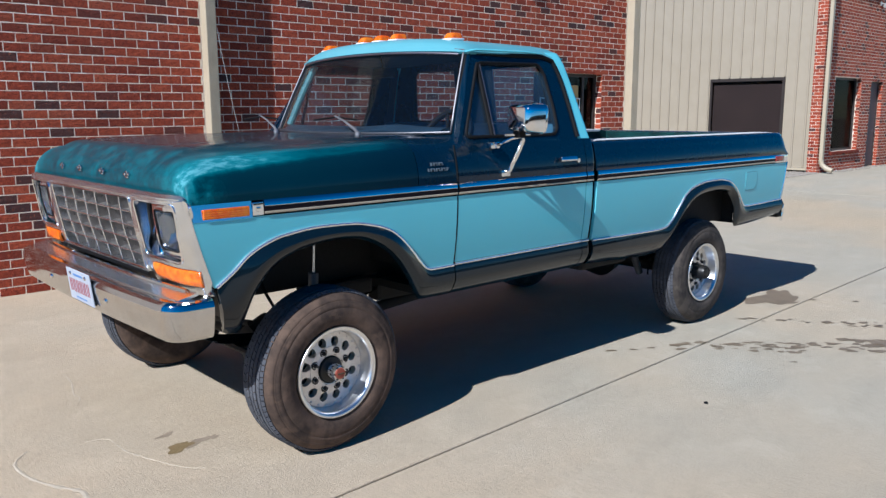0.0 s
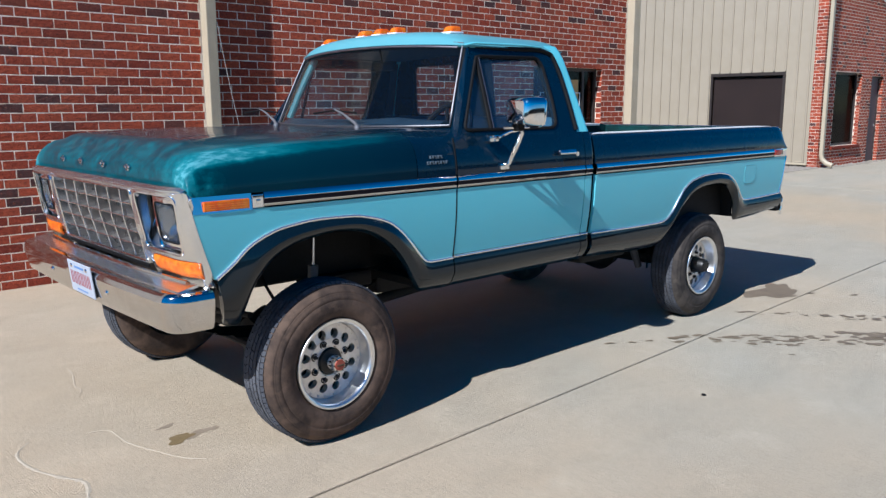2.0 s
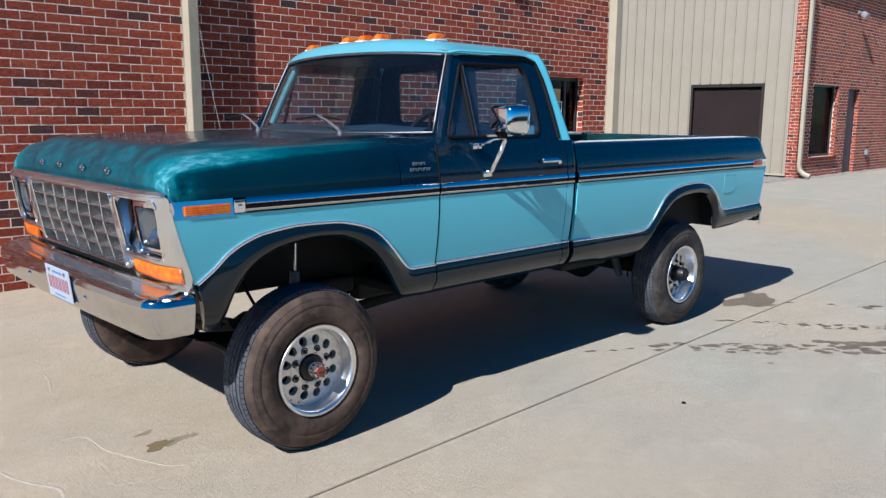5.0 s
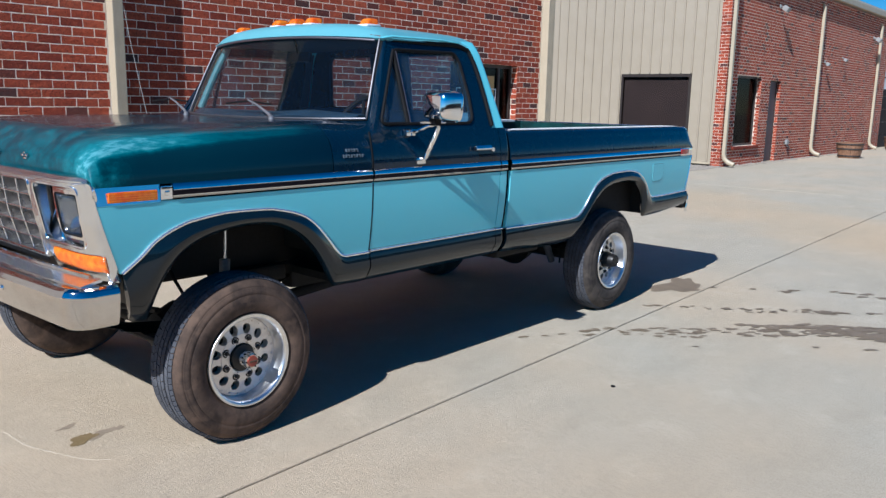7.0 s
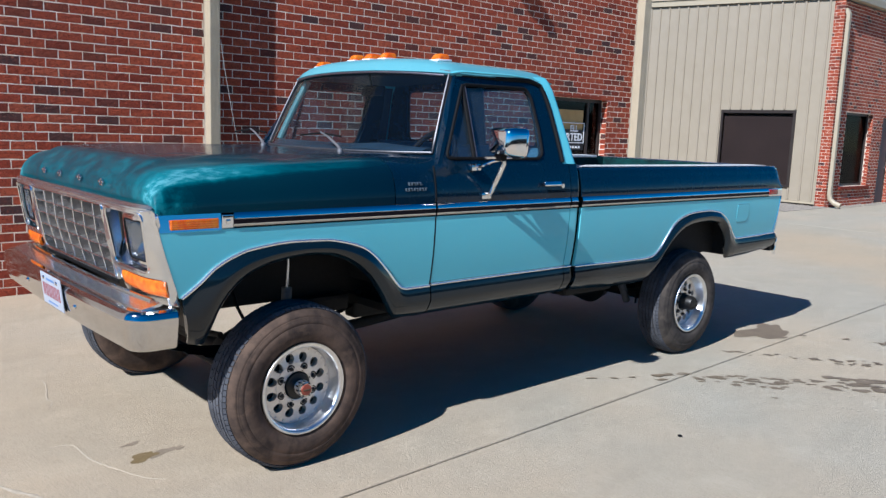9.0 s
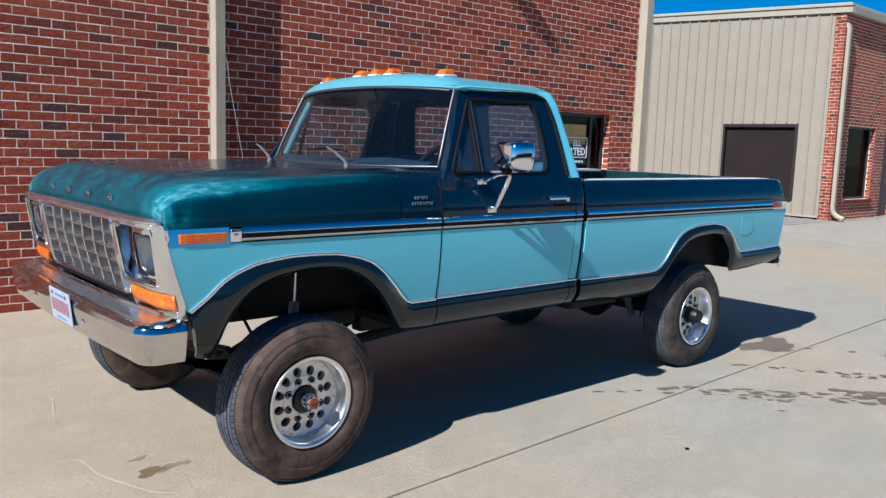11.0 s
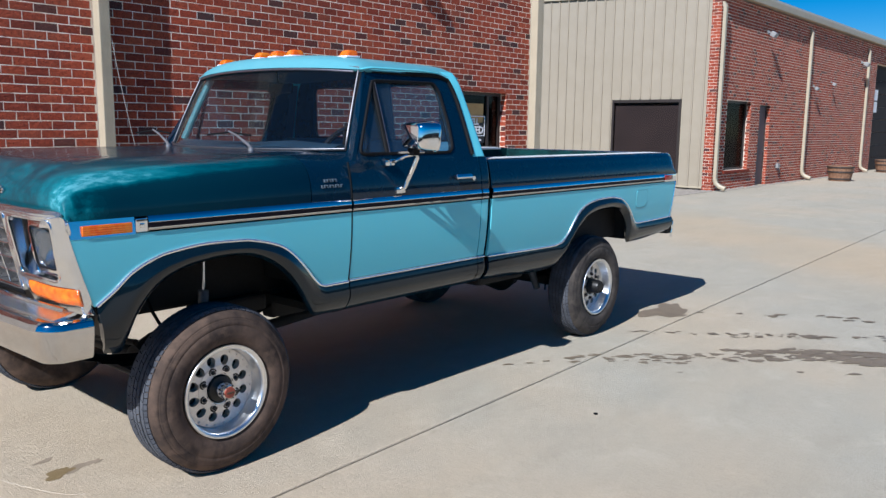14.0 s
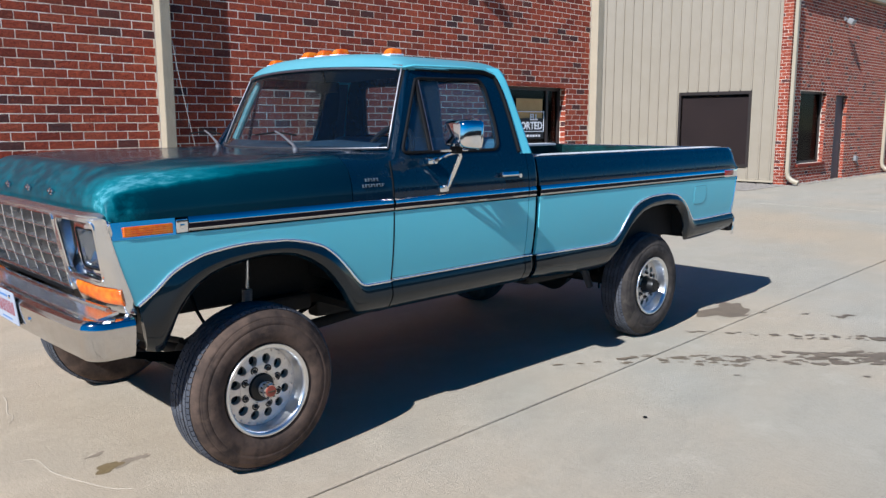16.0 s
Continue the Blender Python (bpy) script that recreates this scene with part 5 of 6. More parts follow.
ROUND = [0.04, 0.02, 0.03, 0.07, 0.04, 0.03, 0.06]


def window_line(grow):
    """The outline of the side glass, grown outwards by a small amount."""
    g = grow
    return round_poly([(0.868 - g, 1.457 - g), (1.090 - g, 1.848), (1.128, 1.866 + g), (1.620 + g, 1.874 + g), (1.652 + g, 1.820), (1.660 + g, 1.62), (1.643 + g, 1.457 - g)], ROUND)


win_in = window_line(0.0)
fr_bm = ring_panel(door_out, win_in, on_side, 0.035, 120)
on_doors("window_frame", fr_bm, paint_dark, "dark green door frame", False)
on_doors("weatherstrip", tube([on_side(u, v, -0.001) for u, v in [(1.115, 1.9075), (1.4, 1.911), (1.62, 1.915), (1.68, 1.912)] + [(d_edge(z) - 0.007, z) for z in (1.892, 1.87, 1.84, 1.80, 1.75, 1.68, 1.60, 1.52, 1.445)]], [0.006] + [0.0145] * 12, 8), black_rubber, "", True)
seal_bm = tube([on_side(u, v, -0.001) for u, v in window_line(-0.006)], 0.0095, 8, True)
on_doors("window_seal", seal_bm, black_rubber, "", True)
gl_bm = slab(window_line(-0.002), lambda u, v, d: on_side(u, v, 0.012 + d), 0.004)
for g in on_doors("window_glass", gl_bm, auto_glass, "clear side glass"):
    g.visible_shadow = False
on_doors("vent_bar", tube([on_side(1.082, 1.460, 0.002), on_side(1.094, 1.66, 0.002), on_side(1.104, 1.858, 0.002)], 0.0115, 8), black_rubber, "black vent window bar", True)
on_doors("vent_bar_edge", tube([on_side(1.0945, 1.466, -0.008), on_side(1.1065, 1.66, -0.008), on_side(1.1155, 1.852, -0.008)], 0.0022, 6), dull_trim, "", True)


# A pillar between glass and door frame
def a_pillar(u, v):
    z = lerp(1.405, 1.950, v)
    w = ws_point(0.0, min(1, max(0, (z - 1.482) / (1.922 - 1.482))))
    if z < 1.482:
        w = ws_point(0.0, 0.0) + Vector((-0.03 * (1.482 - z) / 0.05, 0.0, z - 1.482))
    ex = lerp(0.812, 1.066, (z - BELT) / (1.89 - BELT))
    e = Vector((ex, side_glass_y(z), z))
    p = w.lerp(e, u)
    p.y -= 0.012 * math.sin(math.pi * u) * max(0.0, min(1.0, (z - 1.43) / 0.10))
    p.y += max(0.0, 1.442 - z) * 0.7
    p.z = min(p.z, 1.921)
    return p


pair("windshield_pillar", sheet(6, 14, a_pillar, 0.02), paint_dark, truck, "dark green windshield pillar", True, 60)
part("inner_pillar", flipped(tube([ws_point(0.02, 0.06) + Vector((0.05, 0.02, 0)), ws_point(0.02, 0.5) + Vector((0.05, 0.02, 0)), ws_point(0.02, 0.95) + Vector((0.05, 0.02, 0))], 0.024, 10)), interior_teal, truck, "turquoise inner pillar", True)


# C pillar and rear of the cab
def c_edge(z):
    return lerp(1.945, 1.875, (z - BELT) / (1.93 - BELT))


def c_pillar(u, v):
    z = lerp(BELT + 0.002, 1.945, v)
    a, b = d_edge(z), c_edge(z)
    rr = max(0.0, (u - 0.75) / 0.25)
    return (lerp(a, b, u) - 0.0 * rr, side_glass_y(z) - 0.004 + 0.05 * rr**2 + 0.02 * max(0.0, (z - 1.885) / 0.06), z)


pair("rear_pillar", sheet(10, 14, c_pillar, 0.02), paint_teal, truck, "turquoise rear pillar", True, 60)
pair("inner_corner_trim", sheet(6, 10, lambda u, v: (lerp(d_edge(lerp(1.36, 1.90, v)) - 0.03, c_edge(lerp(1.36, 1.90, v)) - 0.04, u), side_glass_y(lerp(1.36, 1.90, v)) + 0.032, lerp(1.36, 1.90, v))), headliner, truck)
rw_out = [(0.065, BELT - 0.45), (0.075, BELT), (0.245, 1.94), (1.755, 1.94), (1.925, BELT), (1.935, BELT - 0.45)]
rw_in = round_poly([(0.34, 1.515), (0.39, 1.885), (1.61, 1.885), (1.66, 1.515)], 0.06)


def on_rear(u, v, d):
    return (c_edge(v) - 0.008 - d if v > BELT else 1.937 - d, u, v)


part("cab_rear_wall", ring_panel(rw_out, rw_in, on_rear, 0.02, 120), paint_dark, truck, "dark green cab rear wall")
part("rear_window_seal", tube([on_rear(u, v, 0) for u, v in rw_in], 0.013, 6, True), black_rubber, truck, "", True)
part("rear_window_slider", slab(round_poly([(0.80, 1.505), (0.80, 1.895), (1.165, 1.895), (1.165, 1.505)], 0.02), lambda u, v, d: on_rear(u, v, 0.016 + d), 0.012), headliner, truck, "dark centre section of the rear window")
g = part("rear_window", slab(rw_in, lambda u, v, d: on_rear(u, v, 0.008 + d), 0.004), auto_glass, truck, "rear window glass")
g.visible_shadow = False


# roof skin
def roof(u, v):
    x0, x1 = 1.0, 1.915
    k = 2 * v - 1
    back = max(0.0, min(1.0, (u - 0.5) / 0.45))
    yy = 1 + k * (0.80 - 0.022 * back * back * (3 - 2 * back))
    q = abs(k)
    xf = lerp(0.905, 1.03, q**2.4)
    a = u
    x = lerp(xf, x1 - 0.035 * q**3, a)
    edge_y = (1 - q**5.0) ** (1 / 2.2) if q < 1 else 0.0
    ef = 1 - (max(0.0, 0.16 - a) / 0.16) ** 2.2
    er = 1 - (max(0.0, a - 0.86) / 0.14) ** 2.4
    h = 0.080 * edge_y * (max(0.0, ef) ** 0.55) * (max(0.0, er) ** 0.55)
    z = 1.915 + 0.025 * (1 - q**2) * (1 - a * 0.3) + h
    return (x, yy, z)


part("roof", sheet(40, 44, roof, 0.015), paint_roof, truck, "turquoise cab roof", True, 70)
pair("drip_rail", tube([(1.03, 0.208, 1.916), (1.06, 0.199, 1.922), (1.10, 0.194, 1.928), (1.5, 0.194, 1.934), (1.66, 0.200, 1.930)], [0.004, 0.007, 0.007, 0.007, 0.004], 8), paint_teal, truck, "", True)
part("headliner", sheet(10, 14, lambda u, v: (1.05 + 0.8 * u, 0.24 + 1.52 * v, 1.915 + 0.02 * math.sin(math.pi * v))), headliner, truck)

# roof clearance lamps
for yy in (0.40, 0.845, 1.0, 1.165, 1.60):
    xx = 1.065 + 0.10 * abs(yy - 1) ** 2
    zz = roof((xx - lerp(0.905, 1.03, (abs(yy - 1) / 0.8) ** 2.4)) / 1.0, 0.5 + (yy - 1) / 1.6)[2]
    base = part("roof_lamp", moved(box(-0.052, 0.052, -0.040, 0.040, -0.006, 0.006, 0.004), pose(xx + 0.02, yy, zz + 0.001, 0, -2, 0)), sign_white, truck, "amber roof clearance lamp", True)

    def lens(u, v):
        a, b = (2 * u - 1), (2 * v - 1)
        top = (1 - abs(a) ** 5) ** 0.5 * (1 - abs(b) ** 5) ** 0.5
        return (xx + 0.02 + a * 0.046 + 0.008 * top, yy + b * 0.035, zz + 0.006 + 0.034 * top)

    part("amber_lens", sheet(12, 12, lens), amber, base, "amber lens", True, 60)

# wipers
for y0 in (0.555, 1.40):
    arm = part("wiper", tube([(0.555, y0, 1.482), (0.572, y0 + 0.05, 1.502), (0.618, y0 + 0.22, 1.548), (0.646, y0 + 0.34, 1.572)], [0.010, 0.008, 0.006, 0.005], 8), wiper_grey, truck, "satin grey windshield wiper", True)
    part("blade", tube([(0.640, y0 + 0.12, 1.552), (0.652, y0 + 0.34, 1.566), (0.660, y0 + 0.58, 1.548)], 0.006, 6), black_rubber, arm)
    part("pivot", lathe([(0.001, 0.03), (0.015, 0.026), (0.018, 0.0), (0.001, 0.0)], 14, "z"), wiper_grey, arm).matrix_basis = pose(0.555, y0, 1.460)

# ---- cab interior ----
part("dashboard", sheet(8, 20, lambda u, v: (lerp(ws_point(0.06 + 0.88 * v, 0).x + 0.035, 1.02, u), 0.22 + 1.56 * v, 1.480 - 0.09 * u**4 + 0.034 * math.sin(math.pi * min(1.0, u * 1.15)) + 0.016 * max(0.0, 1 - abs(v - 0.21) / 0.17)), 0.05), dash_mat, truck, "dark blue dashboard", True)
part("dash_face", box(0.98, 1.04, 0.12, 1.88, 1.10, 1.40, 0.02), interior_mat, truck)
part("firewall", box(0.74, 0.78, 0.12, 1.88, 0.62, 1.36), chassis_mat, truck)
part("cab_floor", box(0.62, 1.93, 0.08, 1.92, 0.64, 0.68), chassis_mat, truck)
seat = part("bench_seat", box(1.32, 1.80, 0.14, 1.86, 0.92, 1.12, 0.05, 4), interior_mat, truck, "dark blue vinyl bench seat", True)
part("seat_back", moved(box(-0.07, 0.07, -0.86, 0.86, 0.0, 0.46, 0.05, 4), pose(1.76, 1.0, 1.06, 0, 9, 0)), interior_mat, seat, "", True)
part("steering_column", tube([(0.98, 0.55, 1.28), (1.18, 0.55, 1.40)], 0.03, 10), interior_mat, truck, "", True)
wheel_m = pose(1.19, 0.55, 1.425, 0, -60, 0)
sw = part("steering_wheel", moved(lathe([(0.200 + 0.018 * math.cos(a * math.pi / 4), 0.018 * math.sin(a * math.pi / 4)) for a in range(8)], 40, "z", True), wheel_m), black_rubber, truck, "black steering wheel", True)
for a in (20, 160, 270):
    ca, sa = math.cos(math.radians(a)), math.sin(math.radians(a))
    part("spoke", moved(tube([(0.03 * ca, 0.03 * sa, -0.02), (0.2 * ca, 0.2 * sa, 0)], 0.011, 6), wheel_m), black_rubber, sw)
part("wheel_hub", moved(lathe([(0.001, 0.01), (0.045, 0.005), (0.05, -0.03), (0.001, -0.03)], 16, "z"), wheel_m), black_rubber, sw)
on_doors("inner_trim", box(0.86, 1.84, 0.075, 0.095, 0.82, 1.425, 0.008), interior_mat, "dark blue inner door trim")
part("rear_view_mirror", moved(box(-0.012, 0.012, -0.11, 0.11, -0.03, 0.03, 0.01), pose(1.06, 0.95, 1.83, 0, 8, 0)), black_rubber, truck)
part("mirror_stem", tube([(1.05, 0.95, 1.85), (1.03, 0.95, 1.93)], 0.006, 6), black_rubber, truck)

# ---- door furniture ----
handle = on_doors("door_handle", moved(box(-0.072, 0.072, -0.013, 0.013, -0.015, 0.015, 0.0115, 4), pose(1.66, side_y(1.318) - 0.024, 1.320, -24, 0, 0)), chrome, "chrome door handle", True)
on_doors("handle_base", box(1.60, 1.72, side_y(1.318) - 0.012, side_y(1.318) + 0.01, 1.309, 1.327, 0.006), black_strip, "", True)
bm = lathe([(0.001, -0.008), (0.013, -0.008), (0.016, 0.0), (0.016, 0.02)], 16)
on_doors("door_lock", moved(bm, pose(1.775, side_y(1.305), 1.305)), chrome, "", True)


# big chrome mirror on its arms
def mirror_head():
    def f(u, v):
        a = 2 * math.pi * u
        cx, cz = math.cos(a), math.sin(a)
        ex = 0.36
        sx = math.copysign(abs(cx) ** ex, cx)
        sz = math.copysign(abs(cz) ** ex, cz)
        k = v
        grow = (1 - (1 - k) ** 2.6) ** 0.5 if k < 1 else 1.0
        return (lerp(-0.068, 0.045, k), sx * 0.106 * (0.64 + 0.36 * grow), sz * 0.074 * (0.70 + 0.30 * grow))

    bm = sheet(40, 10, f, close_u=True)
    bmesh.ops.holes_fill(bm, edges=[e for e in bm.edges if len(e.link_faces) == 1])
    return bm


def outward(pts):
    """Swings the points of the mirror arms out from the door."""
    out = []
    for x, y, z in pts:
        w = min(1.0, max(0.0, -y) / 0.21)
        out.append((x - 0.30 * max(0.0, -y) + 0.107 * w, (y * 1.277 if y < 0 else y) + 0.135 * w, z))
    return out


MIR = pose(1.091, -0.187, 1.561, 0, 3, -10) @ Matrix.Scale(1.019, 4)
mirror_parts = [part("side_mirror", moved(mirror_head(), MIR), chrome, near_door, "large chrome door mirror", True)]
for i, md in enumerate(mirror_parts):
    fl = (lambda b: b) if i == 0 else flipped
    part("mirror_glass", fl(moved(box(0.046, 0.050, -0.098, 0.098, -0.066, 0.066, 0.008), MIR)), chrome, md)
    part("rim", fl(moved(tube([(0.045, math.copysign(abs(math.cos(a)) ** 0.42, math.cos(a)) * 0.106, math.copysign(abs(math.sin(a)) ** 0.42, math.sin(a)) * 0.074) for a in [2 * math.pi * k / 40 for k in range(40)]], 0.005, 6, True), MIR)), chrome, md, "", True)
    part("upper_arm", fl(tube(outward([(1.05, 0.02, 1.418), (1.05, -0.05, 1.424), (1.05, -0.14, 1.452), (1.05, -0.21, 1.465)]), 0.009, 8)), chrome, md, "", True)
    part("cross_bar", fl(tube(outward([(0.93, -0.225, 1.476), (1.14, -0.205, 1.476)]), 0.007, 8)), chrome, md, "", True)
    part("clamp", fl(box(1.065, 1.115, -0.165, -0.115, 1.459, 1.499, 0.008)), black_rubber, md)
    part("lower_arm", fl(tube(outward([(1.05, -0.21, 1.468), (1.078, -0.205, 1.464), (1.096, -0.192, 1.445), (1.102, -0.155, 1.395), (1.118, -0.09, 1.328), (1.132, -0.045, 1.284), (1.14, -0.01, 1.266)]), 0.0125, 8, flat=0.8)), chrome, md, "", True)
    for xx, zz in ((1.05, 1.418), (1.135, 1.264)):
        part("mount_foot", fl(box(xx - 0.04, xx + 0.03, -0.012, 0.03, zz - 0.018, zz + 0.018, 0.008)), chrome, md, "", True)

# ---- front end ----
GX = -0.728


def nose_plane(u, v, d):
    """A point on the front face; its ends sweep back and its lower half tucks under."""
    e = max(0.0, abs(u - 1) - 0.80) / 0.20
    return (GX + 0.055 * e**2 + (1.26 - v) * 0.10 + 0.15 * max(0.0, 1.09 - v) + d, u, v)


def face_ring(outer, inner, front, back, n=100):
    return ring_panel(outer, inner, lambda u, v, d: nose_plane(u, v, front + d), back - front, n)


grille = part("grille_surround", face_ring(round_poly([(0.455, 0.902), (0.458, 1.258), (1.542, 1.258), (1.545, 0.902)], 0.02), round_poly([(0.472, 0.914), (0.478, 1.234), (1.522, 1.234), (1.528, 0.914)], 0.02), -0.012, 0.05), bright_alu, truck, "brushed aluminium grille surround")
part("grille_lip", tube([nose_plane(*p, -0.013) for p in round_poly([(0.472, 0.914), (0.478, 1.234), (1.522, 1.234), (1.528, 0.914)], 0.02)], 0.005, 6, True), chrome, grille, "", True)
part("grille_top_lip", sheet(4, 40, lambda u, v: nose_plane(0.03 + 1.94 * v, 1.250 + 0.02 * u, -0.018 + 0.03 * u), 0.012), bright_alu, truck, "", True)
for i in range(1, 5):
    z = 0.914 + i * 0.064
    bar = part("grille_bar", sheet(3, 24, lambda u, v: nose_plane(0.472 + 1.056 * v, z + 0.006 * u, -0.004 + 0.062 * u), 0.004), grille_mat, grille)
    part("bar_edge", tube([nose_plane(0.477 + 1.046 * k / 12, z, -0.005) for k in range(13)], 0.0036, 6), bright_alu, bar)
for i in range(1, 7):
    yy = 0.475 + i * 0.15
    blade = part("grille_blade", sheet(3, 8, lambda u, v: nose_plane(yy, 0.916 + 0.316 * v, 0.0 + 0.058 * u), 0.004), grille_mat, grille)
    part("blade_edge", tube([nose_plane(yy, 0.919 + 0.310 * k / 9, -0.003) for k in range(10)], 0.0036, 6), bright_alu, blade)
part("grille_back", sheet(2, 10, lambda u, v: nose_plane(0.465 + 1.07 * v, 0.905 + 0.335 * u, 0.060), 0.01), grille_back_mat, truck)
part("radiator_support", box(-0.50, -0.46, 0.10, 1.90, 0.72, 1.24), black_steel, truck)

for near in (True, False):
    fl = (lambda b: b) if near else flipped
    hl_out = round_poly([(0.030, 0.970), (0.030, 1.258), (0.454, 1.258), (0.450, 0.970)], [0.004, 0.02, 0.02, 0.02])
    rim_in = [(0.085, 0.988), (0.072, 1.234), (0.432, 1.234), (0.405, 0.988)]
    bez = part("headlamp_bezel", fl(face_ring(hl_out, round_poly(rim_in, 0.035), -0.014, 0.006)), bright_alu, truck, "brushed aluminium headlamp bezel")
    part("opening_lip", fl(tube([nose_plane(*p, -0.014) for p in round_poly(rim_in, 0.035)], 0.006, 6, True)), chrome, bez, "", True)
    lamp_out = [(0.108, 1.015), (0.100, 1.214), (0.305, 1.214), (0.300, 1.015)]
    bucket = part("chrome_bucket", fl(face_ring(round_poly([(0.075, 0.982), (0.062, 1.240), (0.318, 1.240), (0.314, 0.982)], 0.02), round_poly(lamp_out, 0.03), 0.020, 0.03)), chrome, bez, "chrome headlamp bucket")
    part("bucket_wing", fl(sheet(12, 20, lambda u, v: nose_plane(lerp(0.300, 0.440, u), lerp(0.980, 1.242, v), 0.002 + (0.440 - lerp(0.300, 0.440, u)) * 0.50 + 0.50 * 0.262 * v), 0.003)), chrome, bez, "", True)
    part("gasket", fl(tube([nose_plane(*p, 0.013) for p in round_poly([(0.124, 1.031), (0.117, 1.198), (0.288, 1.198), (0.284, 1.031)], 0.022)], 0.0045, 6, True)), black_rubber, bez, "", True)
    part("headlamp_ring", fl(face_ring(round_poly(lamp_out, 0.03), round_poly([(0.124, 1.031), (0.117, 1.198), (0.288, 1.198), (0.284, 1.031)], 0.022), 0.012, 0.12)), chrome, bez)
    part("reflector", fl(sheet(10, 10, lambda u, v: nose_plane(0.118 + 0.17 * u, 1.029 + 0.171 * v, 0.03 + 0.075 * math.sin(math.pi * u) * math.sin(math.pi * v)))), lamp_reflector, bez, "", True)
    g = part("headlamp_glass", fl(sheet(78, 10, lambda u, v: nose_plane(0.120 + 0.168 * u, 1.030 + 0.169 * v, 0.024 - 0.014 * math.sin(math.pi * u) ** 0.6 * math.sin(math.pi * v) ** 0.6 + 0.0012 * math.sin(26 * math.pi * u)))), lens_glass, bez, "square headlamp glass", True)
    g.visible_shadow = False
    part("lamp_panel", fl(sheet(20, 4, lambda u, v: nose_plane(0.02 + 0.435 * u, 0.850 + 0.121 * v, -0.004 + 0.02 * (1 - v) ** 2), 0.012)), bright_alu, truck, "", True)

    # side cheek that wraps from the front face to the fender edge

    def cheek(u, v):
        z = lerp(0.848, 1.252 - 0.030 * u * u, v)
        p = Vector(nose_plane(0.03, z, -0.0135))
        q = Vector((-0.698 + front_lean(z) + sweep(-0.6, z) - 0.05 * max(0.0, (0.925 - z) / 0.075) ** 2, side_y(min(z, 1.2)) - 0.001, z))
        c = Vector((p.x + 0.012, q.y - 0.002, z))
        return p.lerp(c, u).lerp(c.lerp(q, u), u)

    def signal(u, v):
        z = 0.893 + 0.067 * v
        bulge = 0.012 * (1 - abs(2 * v - 1) ** 3)
        if u < 0.74:
            k = u / 0.74
            p = nose_plane(lerp(0.350 + 0.03 * v, 0.045, k), z, -0.008 - bulge)
            return p
        k = (u - 0.74) / 0.26
        q = Vector(cheek(0.32 * k, (z - 0.848) / 0.404))
        p = Vector(nose_plane(0.045, z, -0.008 - bulge))
        q += Vector((-0.004 - bulge * 0.7, -0.004 - bulge * 0.7, 0))
        return p.lerp(q, min(1.0, k * 2.5))

    part("turn_signal", fl(sheet(34, 8, signal, 0.012)), amber, truck, "amber turn signal lens", True, 60)
    part("bezel_cheek", fl(sheet(12, 12, cheek, 0.012)), bright_alu, truck, "brushed aluminium cheek", True, 60)
part("front_valance", sheet(8, 40, lambda u, v: (GX + 0.045 - 0.085 * u + 0.03 * (abs(2 * v - 1) ** 3), 0.04 + 1.92 * v, 0.872 - 0.020 * u), 0.012), bright_alu, truck, "brushed aluminium valance", True)
part("valance_lip", tube([(GX + 0.03 + 0.03 * abs(2 * v - 1) ** 3, 0.10 + 1.8 * v, 0.870) for v in [i / 30 for i in range(31)]], 0.012, 8), worn_chrome, truck, "", True)


# bumper: a folded chrome channel that wraps round the corners
def bump_line(v):
    """Plan line of the bumper face from the near end round to the far end."""
    k = 2 * v - 1
    s = math.copysign(1, k)
    a = abs(k)
    if a < 0.78:
        return (-0.828 + 0.02 * (a / 0.78) ** 2, 1 + s * a / 0.78 * 0.90)
    t = (a - 0.78) / 0.22
    if t < 0.55:
        w = t / 0.55 * math.pi / 2
        return (-0.808 + 0.11 * (1 - math.cos(w)), 1 + s * (0.90 + 0.112 * math.sin(w)))
    return (-0.698 + 0.092 * (t - 0.55) / 0.45, 1 + s * (1.012 + 0.0 * t))


bprof = [(0.06, 0.848), (0.026, 0.848), (0.008, 0.838), (0.0, 0.815), (0.002, 0.785), (0.014, 0.715), (0.022, 0.690), (0.034, 0.680)]


def bumper(u, v):
    f = u * (len(bprof) - 1)
    i = min(int(f), len(bprof) - 2)
    d, z = (lerp(bprof[i][k], bprof[i + 1][k], f - i) for k in (0, 1))
    x, y = bump_line(v)
    x2, y2 = bump_line(min(1, v + 0.002))
    x1, y1 = bump_line(max(0, v - 0.002))
    tx, ty = x2 - x1, y2 - y1
    ln = math.hypot(tx, ty)
    return (x + d * ty / ln, y - d * tx / ln, z)


bumper_ob = part("front_bumper", sheet(28, 120, bumper, 0.006), worn_chrome, truck, "worn chrome front bumper", True, 50)
part("bumper_top", sheet(4, 60, lambda u, v: (lerp(bump_line(0.065 + 0.87 * v)[0] + 0.055, -0.66, u), lerp(bump_line(0.065 + 0.87 * v)[1], 1 + (bump_line(0.065 + 0.87 * v)[1] - 1) * 0.96, u), 0.843), 0.006), worn_chrome, bumper_ob)
part("grille_slot", sheet(2, 20, lambda u, v: nose_plane(0.47 + 1.06 * v, 0.881 + 0.019 * u, -0.014), 0.004), black_rubber, truck, "dark air slot under the grille")
pair("bumper_bracket", box(-0.78, -0.45, 0.52, 0.58, 0.70, 0.80), chassis_mat, truck)
for yy in (0.62, 1.38):
    part("bumper_bolt", moved(lathe([(0.001, -0.008), (0.010, -0.007), (0.013, 0.0)], 12, "x"), pose(-0.819, yy, 0.765)), chrome, bumper_ob)

